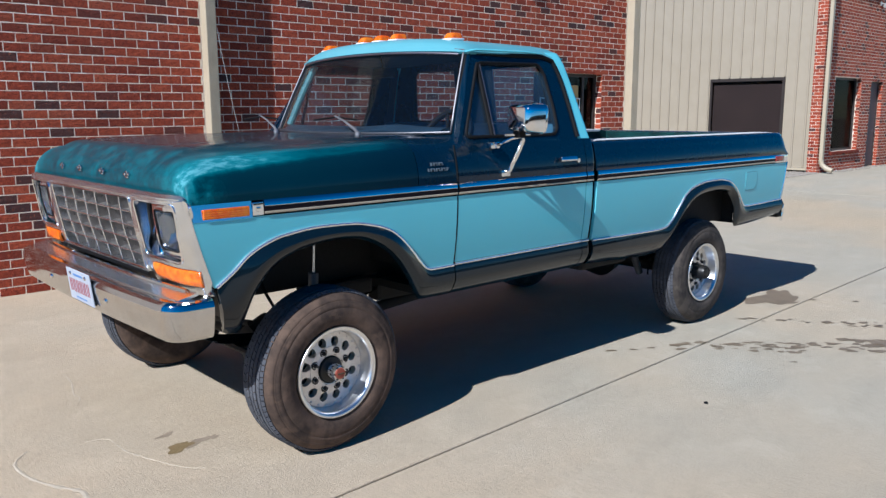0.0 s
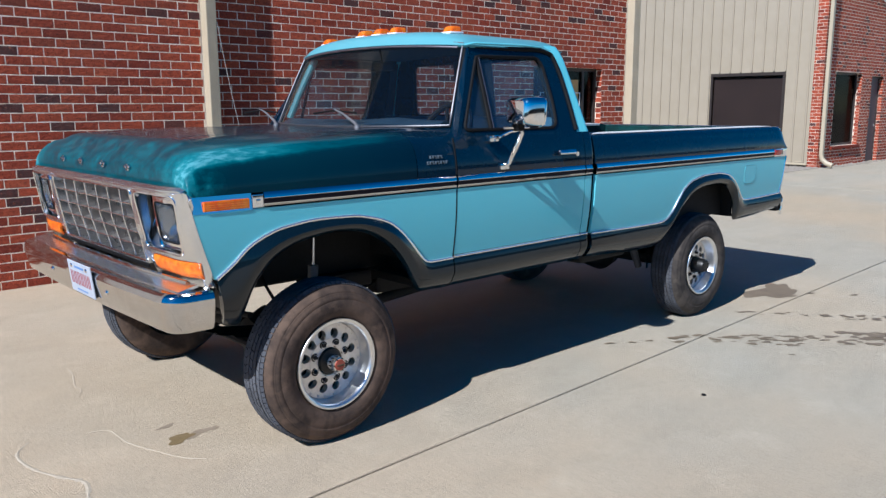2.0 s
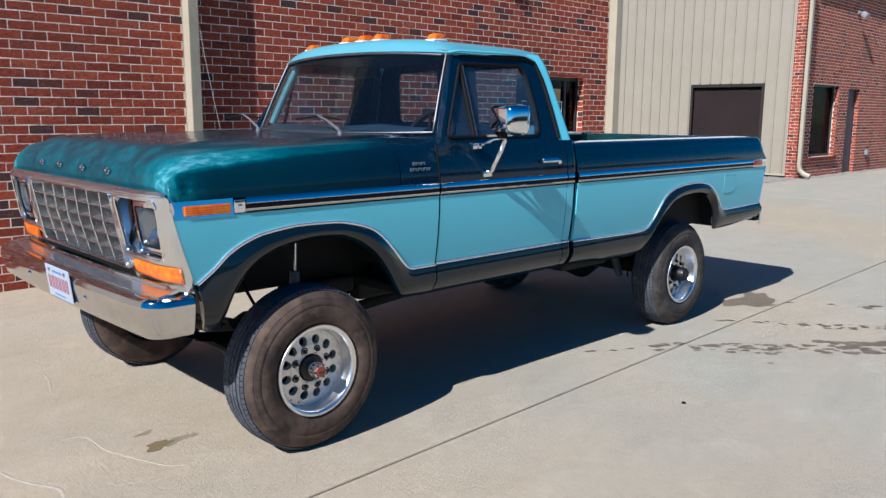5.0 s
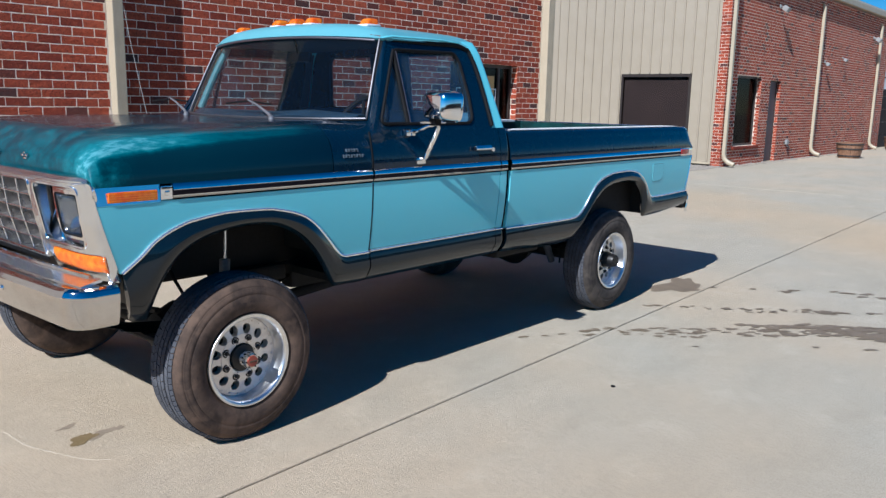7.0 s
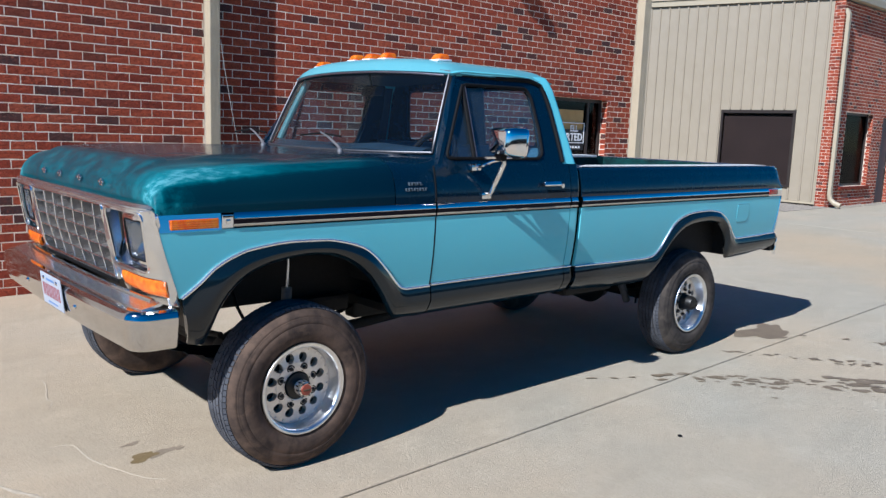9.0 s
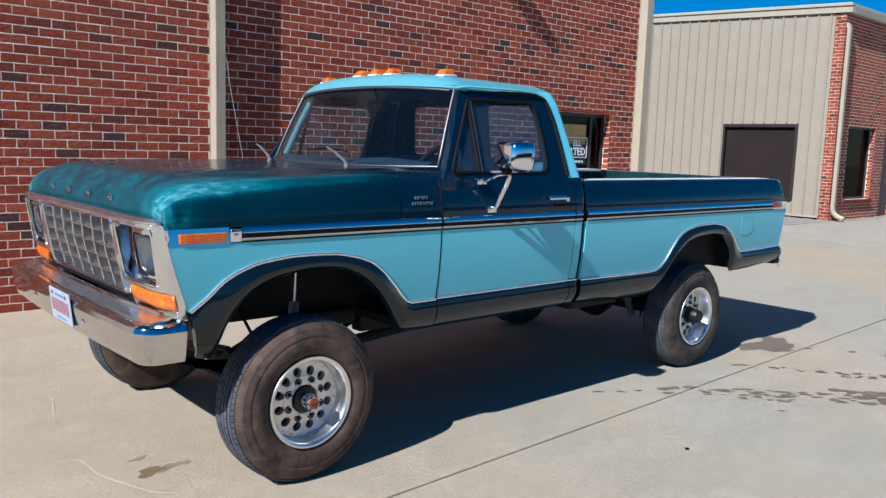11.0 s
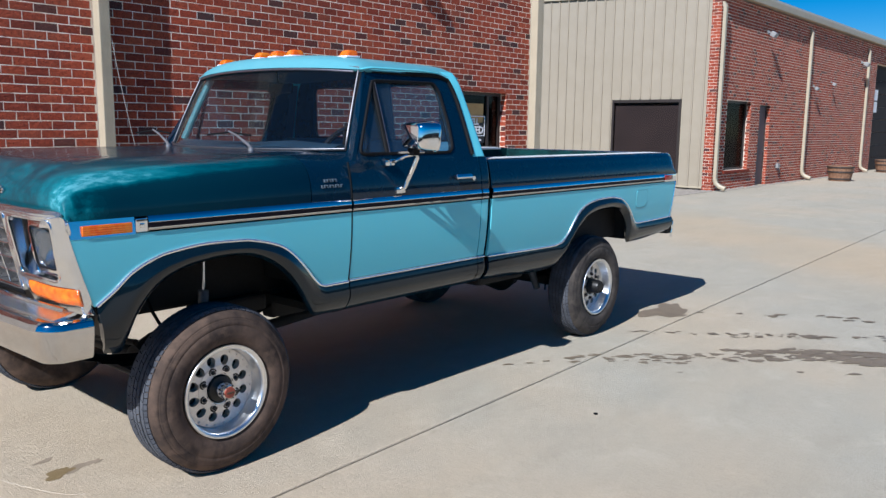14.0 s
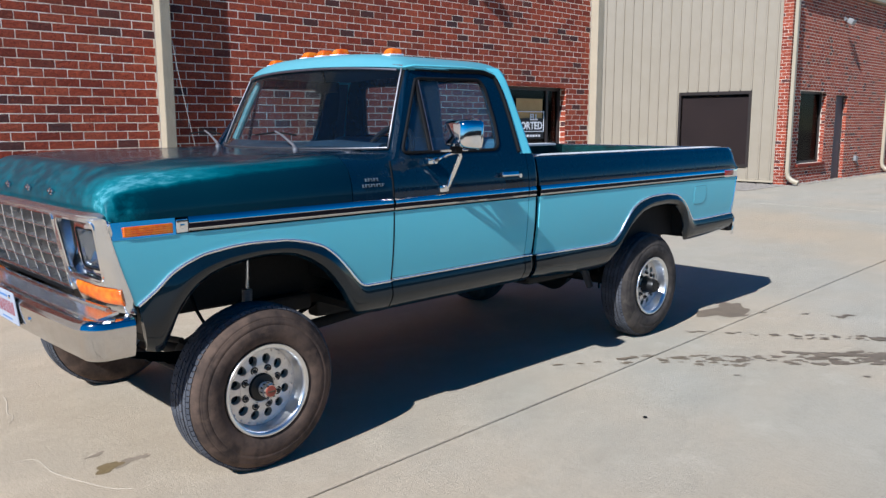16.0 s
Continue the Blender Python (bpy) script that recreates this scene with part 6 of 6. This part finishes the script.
PM = pose(-0.832, 0.905, 0.786, 0, -6, 0)
plate = part("licence_plate", moved(box(-0.003, 0.003, -0.155, 0.155, -0.078, 0.078, 0.002, 1), PM), plate_white, truck, "white licence plate with red bars")
part("plate_bracket", moved(box(0.003, 0.007, -0.12, 0.12, -0.084, 0.05), PM), black_steel, plate)
for i in range(6):
    yy = 0.112 - i * 0.045
    bar = box(-0.0045, -0.003, yy - 0.014, yy - 0.0065, -0.034, 0.030)
    add_box(bar, -0.0045, -0.003, yy + 0.0065, yy + 0.014, -0.034, 0.030)
    part("red_bar", moved(bar, PM), plate_red, plate)
for z0, z1, w in ((0.048, 0.058, 0.06), (-0.062, -0.056, 0.07)):
    part("blue_bar", moved(box(-0.0045, -0.003, -w, w, z0, z1), PM), plate_blue, plate)
for yy in (-0.1, 0.1):
    part("plate_bolt", moved(lathe([(0.001, -0.009), (0.008, -0.008), (0.010, -0.003)], 10, "x"), PM @ pose(0, yy, 0.055)), chrome, plate)


# ---- wheels ----
R = 0.392


def make_wheel(front):
    w = new("wheel")
    w.parent = truck
    w["label"] = "dark road tyre on a cast aluminium wheel with round holes"
    sw_ = 0.232
    prof = [(0.222, 0.205), (0.235, 0.228), (0.275, 0.240), (0.32, 0.238), (0.352, 0.226), (0.372, 0.205), (0.384, 0.180), (0.390, 0.12),
            (0.390, 0.11), (0.384, -0.0 + 0.052), (0.372, 0.027), (0.352, 0.008), (0.345, 0.004), (0.342, 0.0045), (0.339, 0.002), (0.334, 0.0015), (0.331, 0.0), (0.325, -0.003), (0.312, -0.0055), (0.310, -0.0045), (0.308, -0.006), (0.285, -0.008), (0.27, -0.008), (0.258, -0.0068), (0.234, 0.001), (0.221, 0.012), (0.214, 0.02)]
    t = part("tyre", lathe(prof, 96), rubber if front else rubber_grey, w, "dark tyre with brown dusty sidewall" if front else "dark tyre with grey dusty sidewall", True, 40)
    # tread ribs with cross sipes
    bm = bmesh.new()
    for rib in range(5):
        y0 = 0.047 + rib * 0.0287
        n = 64
        for k in range(n):
            a0, a1 = 2 * math.pi * (k + 0.05 + 0.5 * (rib % 2)) / n, 2 * math.pi * (k + 0.95 + 0.5 * (rib % 2)) / n
            sk = 0.055 * (1 if rib % 2 else -1)
            rr = R + 0.003 - (0.003 if rib in (0, 4) else 0.0)
            vs = []
            for ang, yy, r in ((a0, y0, rr), (a0, y0 + 0.0225, rr), (a1, y0 + 0.0225, rr), (a1, y0, rr), (a0, y0, rr - 0.012), (a0, y0 + 0.0225, rr - 0.012), (a1, y0 + 0.0225, rr - 0.012), (a1, y0, rr - 0.012)):
                vs.append(bm.verts.new((r * math.cos(ang + (yy - y0) * sk * 20), yy, r * math.sin(ang + (yy - y0) * sk * 20))))
            for f in ((0, 1, 2, 3), (0, 4, 5, 1), (1, 5, 6, 2), (2, 6, 7, 3), (3, 7, 4, 0)):
                bm.faces.new([vs[i] for i in f])
    # ribbed shoulder lugs beside the tread
    for k in range(88):
        a0, a1 = 2 * math.pi * (k + 0.08) / 88, 2 * math.pi * (k + 0.90) / 88
        for inner in (False, True):
            ends = ((0.390, 0.044), (0.3795, 0.0325), (0.372, 0.0405), (0.382, 0.052))
            ends = [(r, 0.236 - y) for r, y in ends] if inner else ends
            vs = [bm.verts.new((r * math.cos(a), y, r * math.sin(a))) for a in (a0, a1) for r, y in ends]
            for f in ((0, 1, 5, 4), (1, 2, 6, 5), (0, 3, 2, 1), (4, 5, 6, 7), (3, 0, 4, 7)):
                bm.faces.new([vs[i] for i in f])
    tr = part("tread", bm, tread_mat, t, "worn block tread")
    tr["kind"] = "stuff"
    # outer barrel of the rim
    part("rim", lathe([(0.219, 0.20), (0.200, 0.19), (0.192, 0.09), (0.196, 0.07), (0.200, 0.030), (0.216, 0.010), (0.2205, 0.002), (0.218, -0.003), (0.208, -0.003), (0.200, 0.002), (0.193, 0.020), (0.190, 0.073), (0.184, 0.080)], 96), rim_polish, w, "polished aluminium rim", True, 40)
    # centre disc with twelve round holes
    bm = bmesh.new()
    n_h, hr, rh = 12, 0.0212, 0.135
    seg = 12
    inner, outer = 0.075, 0.186

    def disc_z(r):
        return 0.076 - 0.012 * max(0.0, min(1.0, (0.15 - r) / 0.06))

    for k in range(n_h):
        am = 2 * math.pi * (k + 0.5) / n_h
        half = math.pi / n_h
        ring_in, ring_back, ring_out = [], [], []
        for s in range(seg * 2):
            t_ = 2 * math.pi * s / (seg * 2)
            dr, da = math.cos(t_), math.sin(t_)
            r1, a1 = rh + hr * 1.15 * dr, am + hr * da / rh
            m_ = max(abs(dr), abs(da))
            br = rh + (dr / m_) * ((outer - rh) if dr > 0 else (rh - inner))
            ba = am + (da / m_) * half
            ring_in.append(bm.verts.new((r1 * math.cos(a1), disc_z(r1), r1 * math.sin(a1))))
            ring_back.append(bm.verts.new((r1 * math.cos(a1), disc_z(r1) + 0.035, r1 * math.sin(a1))))
            ring_out.append(bm.verts.new((br * math.cos(ba), disc_z(br), br * math.sin(ba))))
        for s in range(seg * 2):
            q = (s + 1) % (seg * 2)
            bm.faces.new([ring_out[s], ring_out[q], ring_in[q], ring_in[s]])
            bm.faces.new([ring_in[s], ring_in[q], ring_back[q], ring_back[s]])
    bmesh.ops.remove_doubles(bm, verts=bm.verts[:], dist=1e-5)
    disc = part("wheel_disc", bm, wheel_alu, w, "cast aluminium disc with twelve holes", True, 30)
    part("disc_back", lathe([(0.06, 0.11), (0.188, 0.115), (0.19, 0.12)], 48), black_steel, w)
    part("centre_ring", lathe([(0.113, 0.0725), (0.111, 0.065), (0.078, 0.061), (0.068, 0.064), (0.066, 0.12)], 48), wheel_alu, w, "", True, 30)
    for k in range(8):
        a = 2 * math.pi * (k + 0.5) / 8
        nut = part("lug_nut", moved(lathe([(0.001, -0.016), (0.007, -0.015), (0.011, -0.004), (0.0125, 0.010)], 6), pose(0.091 * math.cos(a), 0.062, 0.091 * math.sin(a))), iron, w)
        part("lug_seat", moved(lathe([(0.0135, -0.001), (0.0205, 0.0), (0.021, 0.01)], 16), pose(0.091 * math.cos(a), 0.0625, 0.091 * math.sin(a))), black_steel, nut)
    for k in range(24):
        a = 2 * math.pi * (k + 0.5) / 24
        part("rim_stud", moved(lathe([(0.001, -0.006), (0.0042, -0.005), (0.0058, 0.004)], 8), pose(0.176 * math.cos(a), 0.0765, 0.176 * math.sin(a))), wheel_alu, disc)
    if front:
        hub = part("locking_hub", lathe([(0.066, 0.12), (0.064, 0.064), (0.060, 0.054), (0.036, 0.050)], 40), black_steel, w, "black locking hub", True, 30)
        part("hub_barrel", lathe([(0.038, 0.06), (0.037, -0.006), (0.035, -0.013), (0.029, -0.015), (0.001, -0.015)], 36), worn_chrome, hub, "chrome hub end", True, 30)
        part("hub_dial", lathe([(0.027, -0.015), (0.026, -0.021), (0.001, -0.022)], 28), hub_red, hub, "red hub dial")
        part("dial_grip", box(-0.019, 0.019, -0.027, -0.021, -0.004, 0.004, 0.002, 1), rusty_mat, hub)
        for k in range(6):
            a = 2 * math.pi * k / 6
            part("hub_bolt", moved(lathe([(0.001, -0.020), (0.004, -0.019), (0.0045, -0.013)], 6), pose(0.032 * math.cos(a), 0, 0.032 * math.sin(a))), black_steel, hub)
    else:
        hub = part("axle_hub", lathe([(0.062, 0.10), (0.054, 0.030), (0.052, -0.005), (0.046, -0.022), (0.001, -0.026)], 36), black_steel, w, "black axle hub", True, 30)
        for k in range(8):
            a = 2 * math.pi * k / 8
            part("hub_bolt", moved(lathe([(0.001, -0.032), (0.006, -0.031), (0.007, -0.022)], 6), pose(0.036 * math.cos(a), 0, 0.036 * math.sin(a))), black_steel, hub)
    return w


FY, RY = 0.0, 0.035
wf = make_wheel(True)
wf.matrix_basis = pose(0.0, FY, R, 0, 0, 0)
wr = make_wheel(False)
wr.matrix_basis = pose(3.378, RY, R, 0, 25, 0)
for src, x, yy, a in ((wf, 0.0, 2.0 - FY, 40), (wr, 3.378, 2.0 - RY, 70)):
    c = copy_thing(src, pose(x, yy, R, 0, a, 180))
    c.parent = truck

# ---- under the body ----
pair("frame_rail", box(-0.62, 4.45, 0.52, 0.58, 0.70, 0.82, 0.006, 1), chassis_mat, truck)
for xx in (-0.45, 0.55, 1.6, 2.5, 3.9, 4.35):
    part("cross_member", box(xx - 0.04, xx + 0.04, 0.58, 1.42, 0.71, 0.79, 0.006, 1), chassis_mat, truck)
# Made-up dark blocks that shut off the lit ground seen under the frame.
pair("spring_pack", box(0.13, 0.56, 0.45, 0.56, 0.615, 0.703, 0.02, 2), chassis_mat, truck)
pair("cab_mount_bracket", box(0.63, 1.30, 0.50, 0.60, 0.54, 0.705, 0.02, 2), chassis_mat, truck)
part("front_axle", tube([(0, 0.25, R), (0, 0.7, R + 0.01), (0, 1.3, R + 0.01), (0, 1.75, R)], 0.045, 12), chassis_mat, truck, "", True)
part("front_differential", moved(lathe([(0.001, -0.16), (0.10, -0.12), (0.15, 0.0), (0.11, 0.12), (0.05, 0.24)], 24, "x"), pose(0.02, 0.66, R + 0.01)), chassis_mat, truck, "", True)
part("rear_axle", tube([(3.378, 0.28, R), (3.378, 1.72, R)], 0.05, 12), chassis_mat, truck, "", True)
part("rear_differential", moved(lathe([(0.06, -0.28), (0.13, -0.1), (0.17, 0.0), (0.14, 0.12), (0.001, 0.17)], 24, "x"), pose(3.378, 1.0, R)), chassis_mat, truck, "", True)
part("rear_drive_shaft", tube([(1.9, 1.05, 0.56), (3.10, 1.0, R + 0.02)], 0.04, 12), chassis_mat, truck, "", True)
part("front_drive_shaft", tube([(0.25, 0.66, 0.42), (1.5, 0.80, 0.47)], 0.032, 12), chassis_mat, truck, "", True)
part("transfer_case", box(1.35, 1.95, 0.80, 1.30, 0.50, 0.74, 0.06, 3), chassis_mat, truck, "", True)
part("engine_block", box(-0.35, 0.62, 0.72, 1.28, 0.72, 1.15, 0.05, 2), chassis_mat, truck)
part("oil_pan", box(-0.10, 0.5, 0.80, 1.20, 0.61, 0.74, 0.05, 2), chassis_mat, truck)
part("muffler", moved(lathe([(0.03, -0.42), (0.09, -0.36), (0.10, 0.0), (0.09, 0.36), (0.03, 0.42)], 20, "x"), pose(2.2, 0.62, 0.60)), rusty_mat, truck, "rusty muffler", True)
part("tail_pipe", tube([(2.6, 0.62, 0.60), (3.0, 0.62, 0.66), (3.4, 0.66, 0.78), (3.9, 0.62, 0.66), (4.3, 0.55, 0.62)], 0.03, 10), rusty_mat, truck, "rusty tail pipe", True)
part("fuel_tank", box(2.10, 2.62, 0.20, 0.50, 0.55, 0.80, 0.04, 3), chassis_mat, truck)
for x0, hgt in ((0.0, 0.10), (3.378, 0.09)):
    for i in range(5):
        ln = 0.62 - i * 0.09
        pts = [(x0 + ln * (k / 8 - 1) if k <= 8 else x0 + ln * (k / 8 - 1), 0.52, R + hgt - i * 0.012 + 0.13 * ((k / 8 - 1) * ln / 0.62) ** 2) for k in range(17)]
        pair("leaf_spring", tube(pts, 0.03, 4, flat=0.2), chassis_mat, truck)
    pair("spring_block", box(x0 - 0.06, x0 + 0.06, 0.47, 0.57, R + 0.03, R + hgt - 0.03, 0.008, 1), chassis_mat, truck)
    pair("u_bolt", tube([(x0 - 0.05, 0.49, R - 0.08), (x0 - 0.05, 0.49, R + 0.14), (x0 + 0.05, 0.49, R + 0.14), (x0 + 0.05, 0.49, R - 0.08)], 0.008, 6), chassis_mat, truck)
pair("spring_shackle", box(2.72, 2.78, 0.47, 0.51, 0.48, 0.72, 0.012, 2), chassis_mat, truck)
pair("spring_hanger", tube([(2.70, 0.44, 0.78), (2.80, 0.44, 0.52)], 0.035, 8), chassis_mat, truck)
shock = pair("shock_absorber", tube([(0.10, 0.36, 0.52), (0.115, 0.36, 0.80)], 0.026, 14), shock_grey, truck, "grey front shock absorber", True)
for i, s in enumerate(shock):
    fl = (lambda b: b) if i == 0 else flipped
    part("shock_rod", fl(tube([(0.115, 0.36, 0.78), (0.125, 0.36, 1.04)], 0.010, 10)), bright_alu, s, "bright rod", True)
pair("rear_shock", tube([(3.15, 0.45, 0.36), (2.95, 0.47, 0.75)], 0.028, 12), shock_grey, truck, "", True)
part("tie_rod", tube([(-0.16, 0.28, 0.40), (-0.17, 1.72, 0.40)], 0.018, 8), chassis_mat, truck)
part("drag_link", tube([(-0.20, 0.45, 0.58), (-0.19, 1.65, 0.43)], 0.016, 8), chassis_mat, truck)
pair("brake_hose", tube([(-0.14, 0.45, 0.80), (-0.16, 0.36, 0.74), (-0.12, 0.30, 0.62), (-0.06, 0.27, 0.48)], 0.009, 6), black_rubber, truck)
pair("knuckle", box(-0.10, 0.10, 0.22, 0.30, R - 0.10, R + 0.12, 0.03, 2), chassis_mat, truck)


# inner wheel housings
def housing(x0, x1, zt, yin):
    def f(u, v):
        a = math.pi * u
        return (lerp(x0, x1, 0.5 - 0.5 * math.cos(a)), 0.055 + (yin - 0.055) * v, 0.80 + (zt - 0.80) * math.sin(a) ** 0.38)

    return sheet(20, 4, f, 0.006)


pair("inner_fender", housing(-0.58, 0.56, 1.14, 0.46), chassis_mat, truck, "dirty black inner fender", True)
pair("inner_fender_wall", box(-0.60, 0.62, 0.462, 0.475, 0.80, 1.14), chassis_mat, truck)
pair("rear_wheel_housing", housing(2.80, 3.835, 1.115, 0.160), chassis_mat, truck, "", True)
pair("rear_housing_wall", box(2.82, 3.85, 0.161, 0.167, 0.74, 1.112), chassis_mat, truck)
pair("rear_mud_wall", box(3.835, 3.85, 0.075, 0.30, 0.72, 1.05), chassis_mat, truck)
part("rear_bumper", box(4.612, 4.70, 0.06, 1.94, 0.69, 0.79, 0.02), black_steel, truck, "black rear step bumper")
pair("bumper_end_bolt", tube([(4.664, 0.055, 0.665), (4.656, 0.050, 0.70), (4.664, 0.046, 0.735), (4.656, 0.046, 0.77), (4.664, 0.050, 0.80), (4.650, 0.056, 0.83)], [0.013, 0.010, 0.013, 0.010, 0.013, 0.010], 8), chrome, truck)
pair("rear_bumper_bracket", box(4.40, 4.64, 0.52, 0.60, 0.70, 0.78), chassis_mat, truck)

# ---- bricks of the walls, last ----
NEAR = (-0.62, 1.63, 0.62, 2.95)
cells = brick_cells(-2.6176, 1.685, 0.0, 4.6, length=0.2095)
cells += brick_cells(1.7957, XA1 - 0.17, -0.0508, 4.6, [HOLE_A], joint=0.0085)
near = [c for c in cells if NEAR[0] < c[0] and c[1] < NEAR[1] and NEAR[2] < c[2] and c[3] < NEAR[3]][:300]
taken = set(near)
joined_bricks("brickwork", [c for c in cells if c not in taken], lambda u, z, o: (u, YA - o, z), wall_a, "red bricks")
shapes = {}
rng = random.Random(8)
for a, b, c, d in near:
    w = round(b - a, 3)
    style = rng.randrange(9)
    if (w, style) not in shapes:
        hw, hh, e = (b - a) / 2, (d - c) / 2, 0.002
        edge = ragged(-hw, hw, -hh, hh, rng, 0.0019)
        n = len(edge)
        v = [(x, 0.0, z) for x, z in edge]
        v += [(x - math.copysign(e * 0.6, x), -0.0008 * rng.uniform(0.6, 1.4), z - math.copysign(e, z)) for x, z in edge]
        v.append((rng.uniform(-0.3, 0.3) * hw, -0.0014, rng.uniform(-0.3, 0.3) * hh))
        f = [(n + q, n + (q + 1) % n, 2 * n) for q in range(n)] + [(q, (q + 1) % n, n + (q + 1) % n, n + q) for q in range(n)]
        me = bpy.data.meshes.new("brick")
        me.from_pydata(v, [], f)
        me.materials.append(brick_piece)
        shapes[(w, style)] = me
    ob = new("brick", shapes[(w, style)])
    ob.location = ((a + b) / 2, YA, (c + d) / 2)
    ob.parent = wall_a
cells_b = brick_cells(XB + 0.01, 46.0, 0.0, ZB, [WIN_B, DOOR_B, BAY_B], joint=0.0135)
joined_bricks("brickwork", cells_b, lambda u, z, o: (u, YB - o, z), wall_b, "red bricks", 0.0004)
joined_bricks("brickwork", brick_cells(YB - 0.001, YB + 0.250, 0.0, ZB), lambda u, z, o: (XB - o, u, z), wall_b, "red corner bricks")
joined_bricks("brickwork", brick_cells(HOLE_A[0], HOLE_A[1], HOLE_A[3] + 0.002, 2.188), lambda u, z, o: (u, YA - o, z), wall_a, "thin red bricks over the window")
# returns of the window openings
joined_bricks("brickwork", brick_cells(YA + 0.0, YA + 0.108, HOLE_A[2] - 0.0508, HOLE_A[3]), lambda u, z, o: (HOLE_A[1] - o, u, z), wall_a, "red bricks of the window return")
for xx in (WIN_B[1], DOOR_B[1], BAY_B[1]):
    top = {WIN_B[1]: WIN_B[2:], DOOR_B[1]: DOOR_B[2:], BAY_B[1]: BAY_B[2:]}[xx]
    joined_bricks("brickwork", brick_cells(YB, YB + 0.12, *top), lambda u, z, o, q=xx: (q - o, u, z), wall_b, "red bricks of the opening")
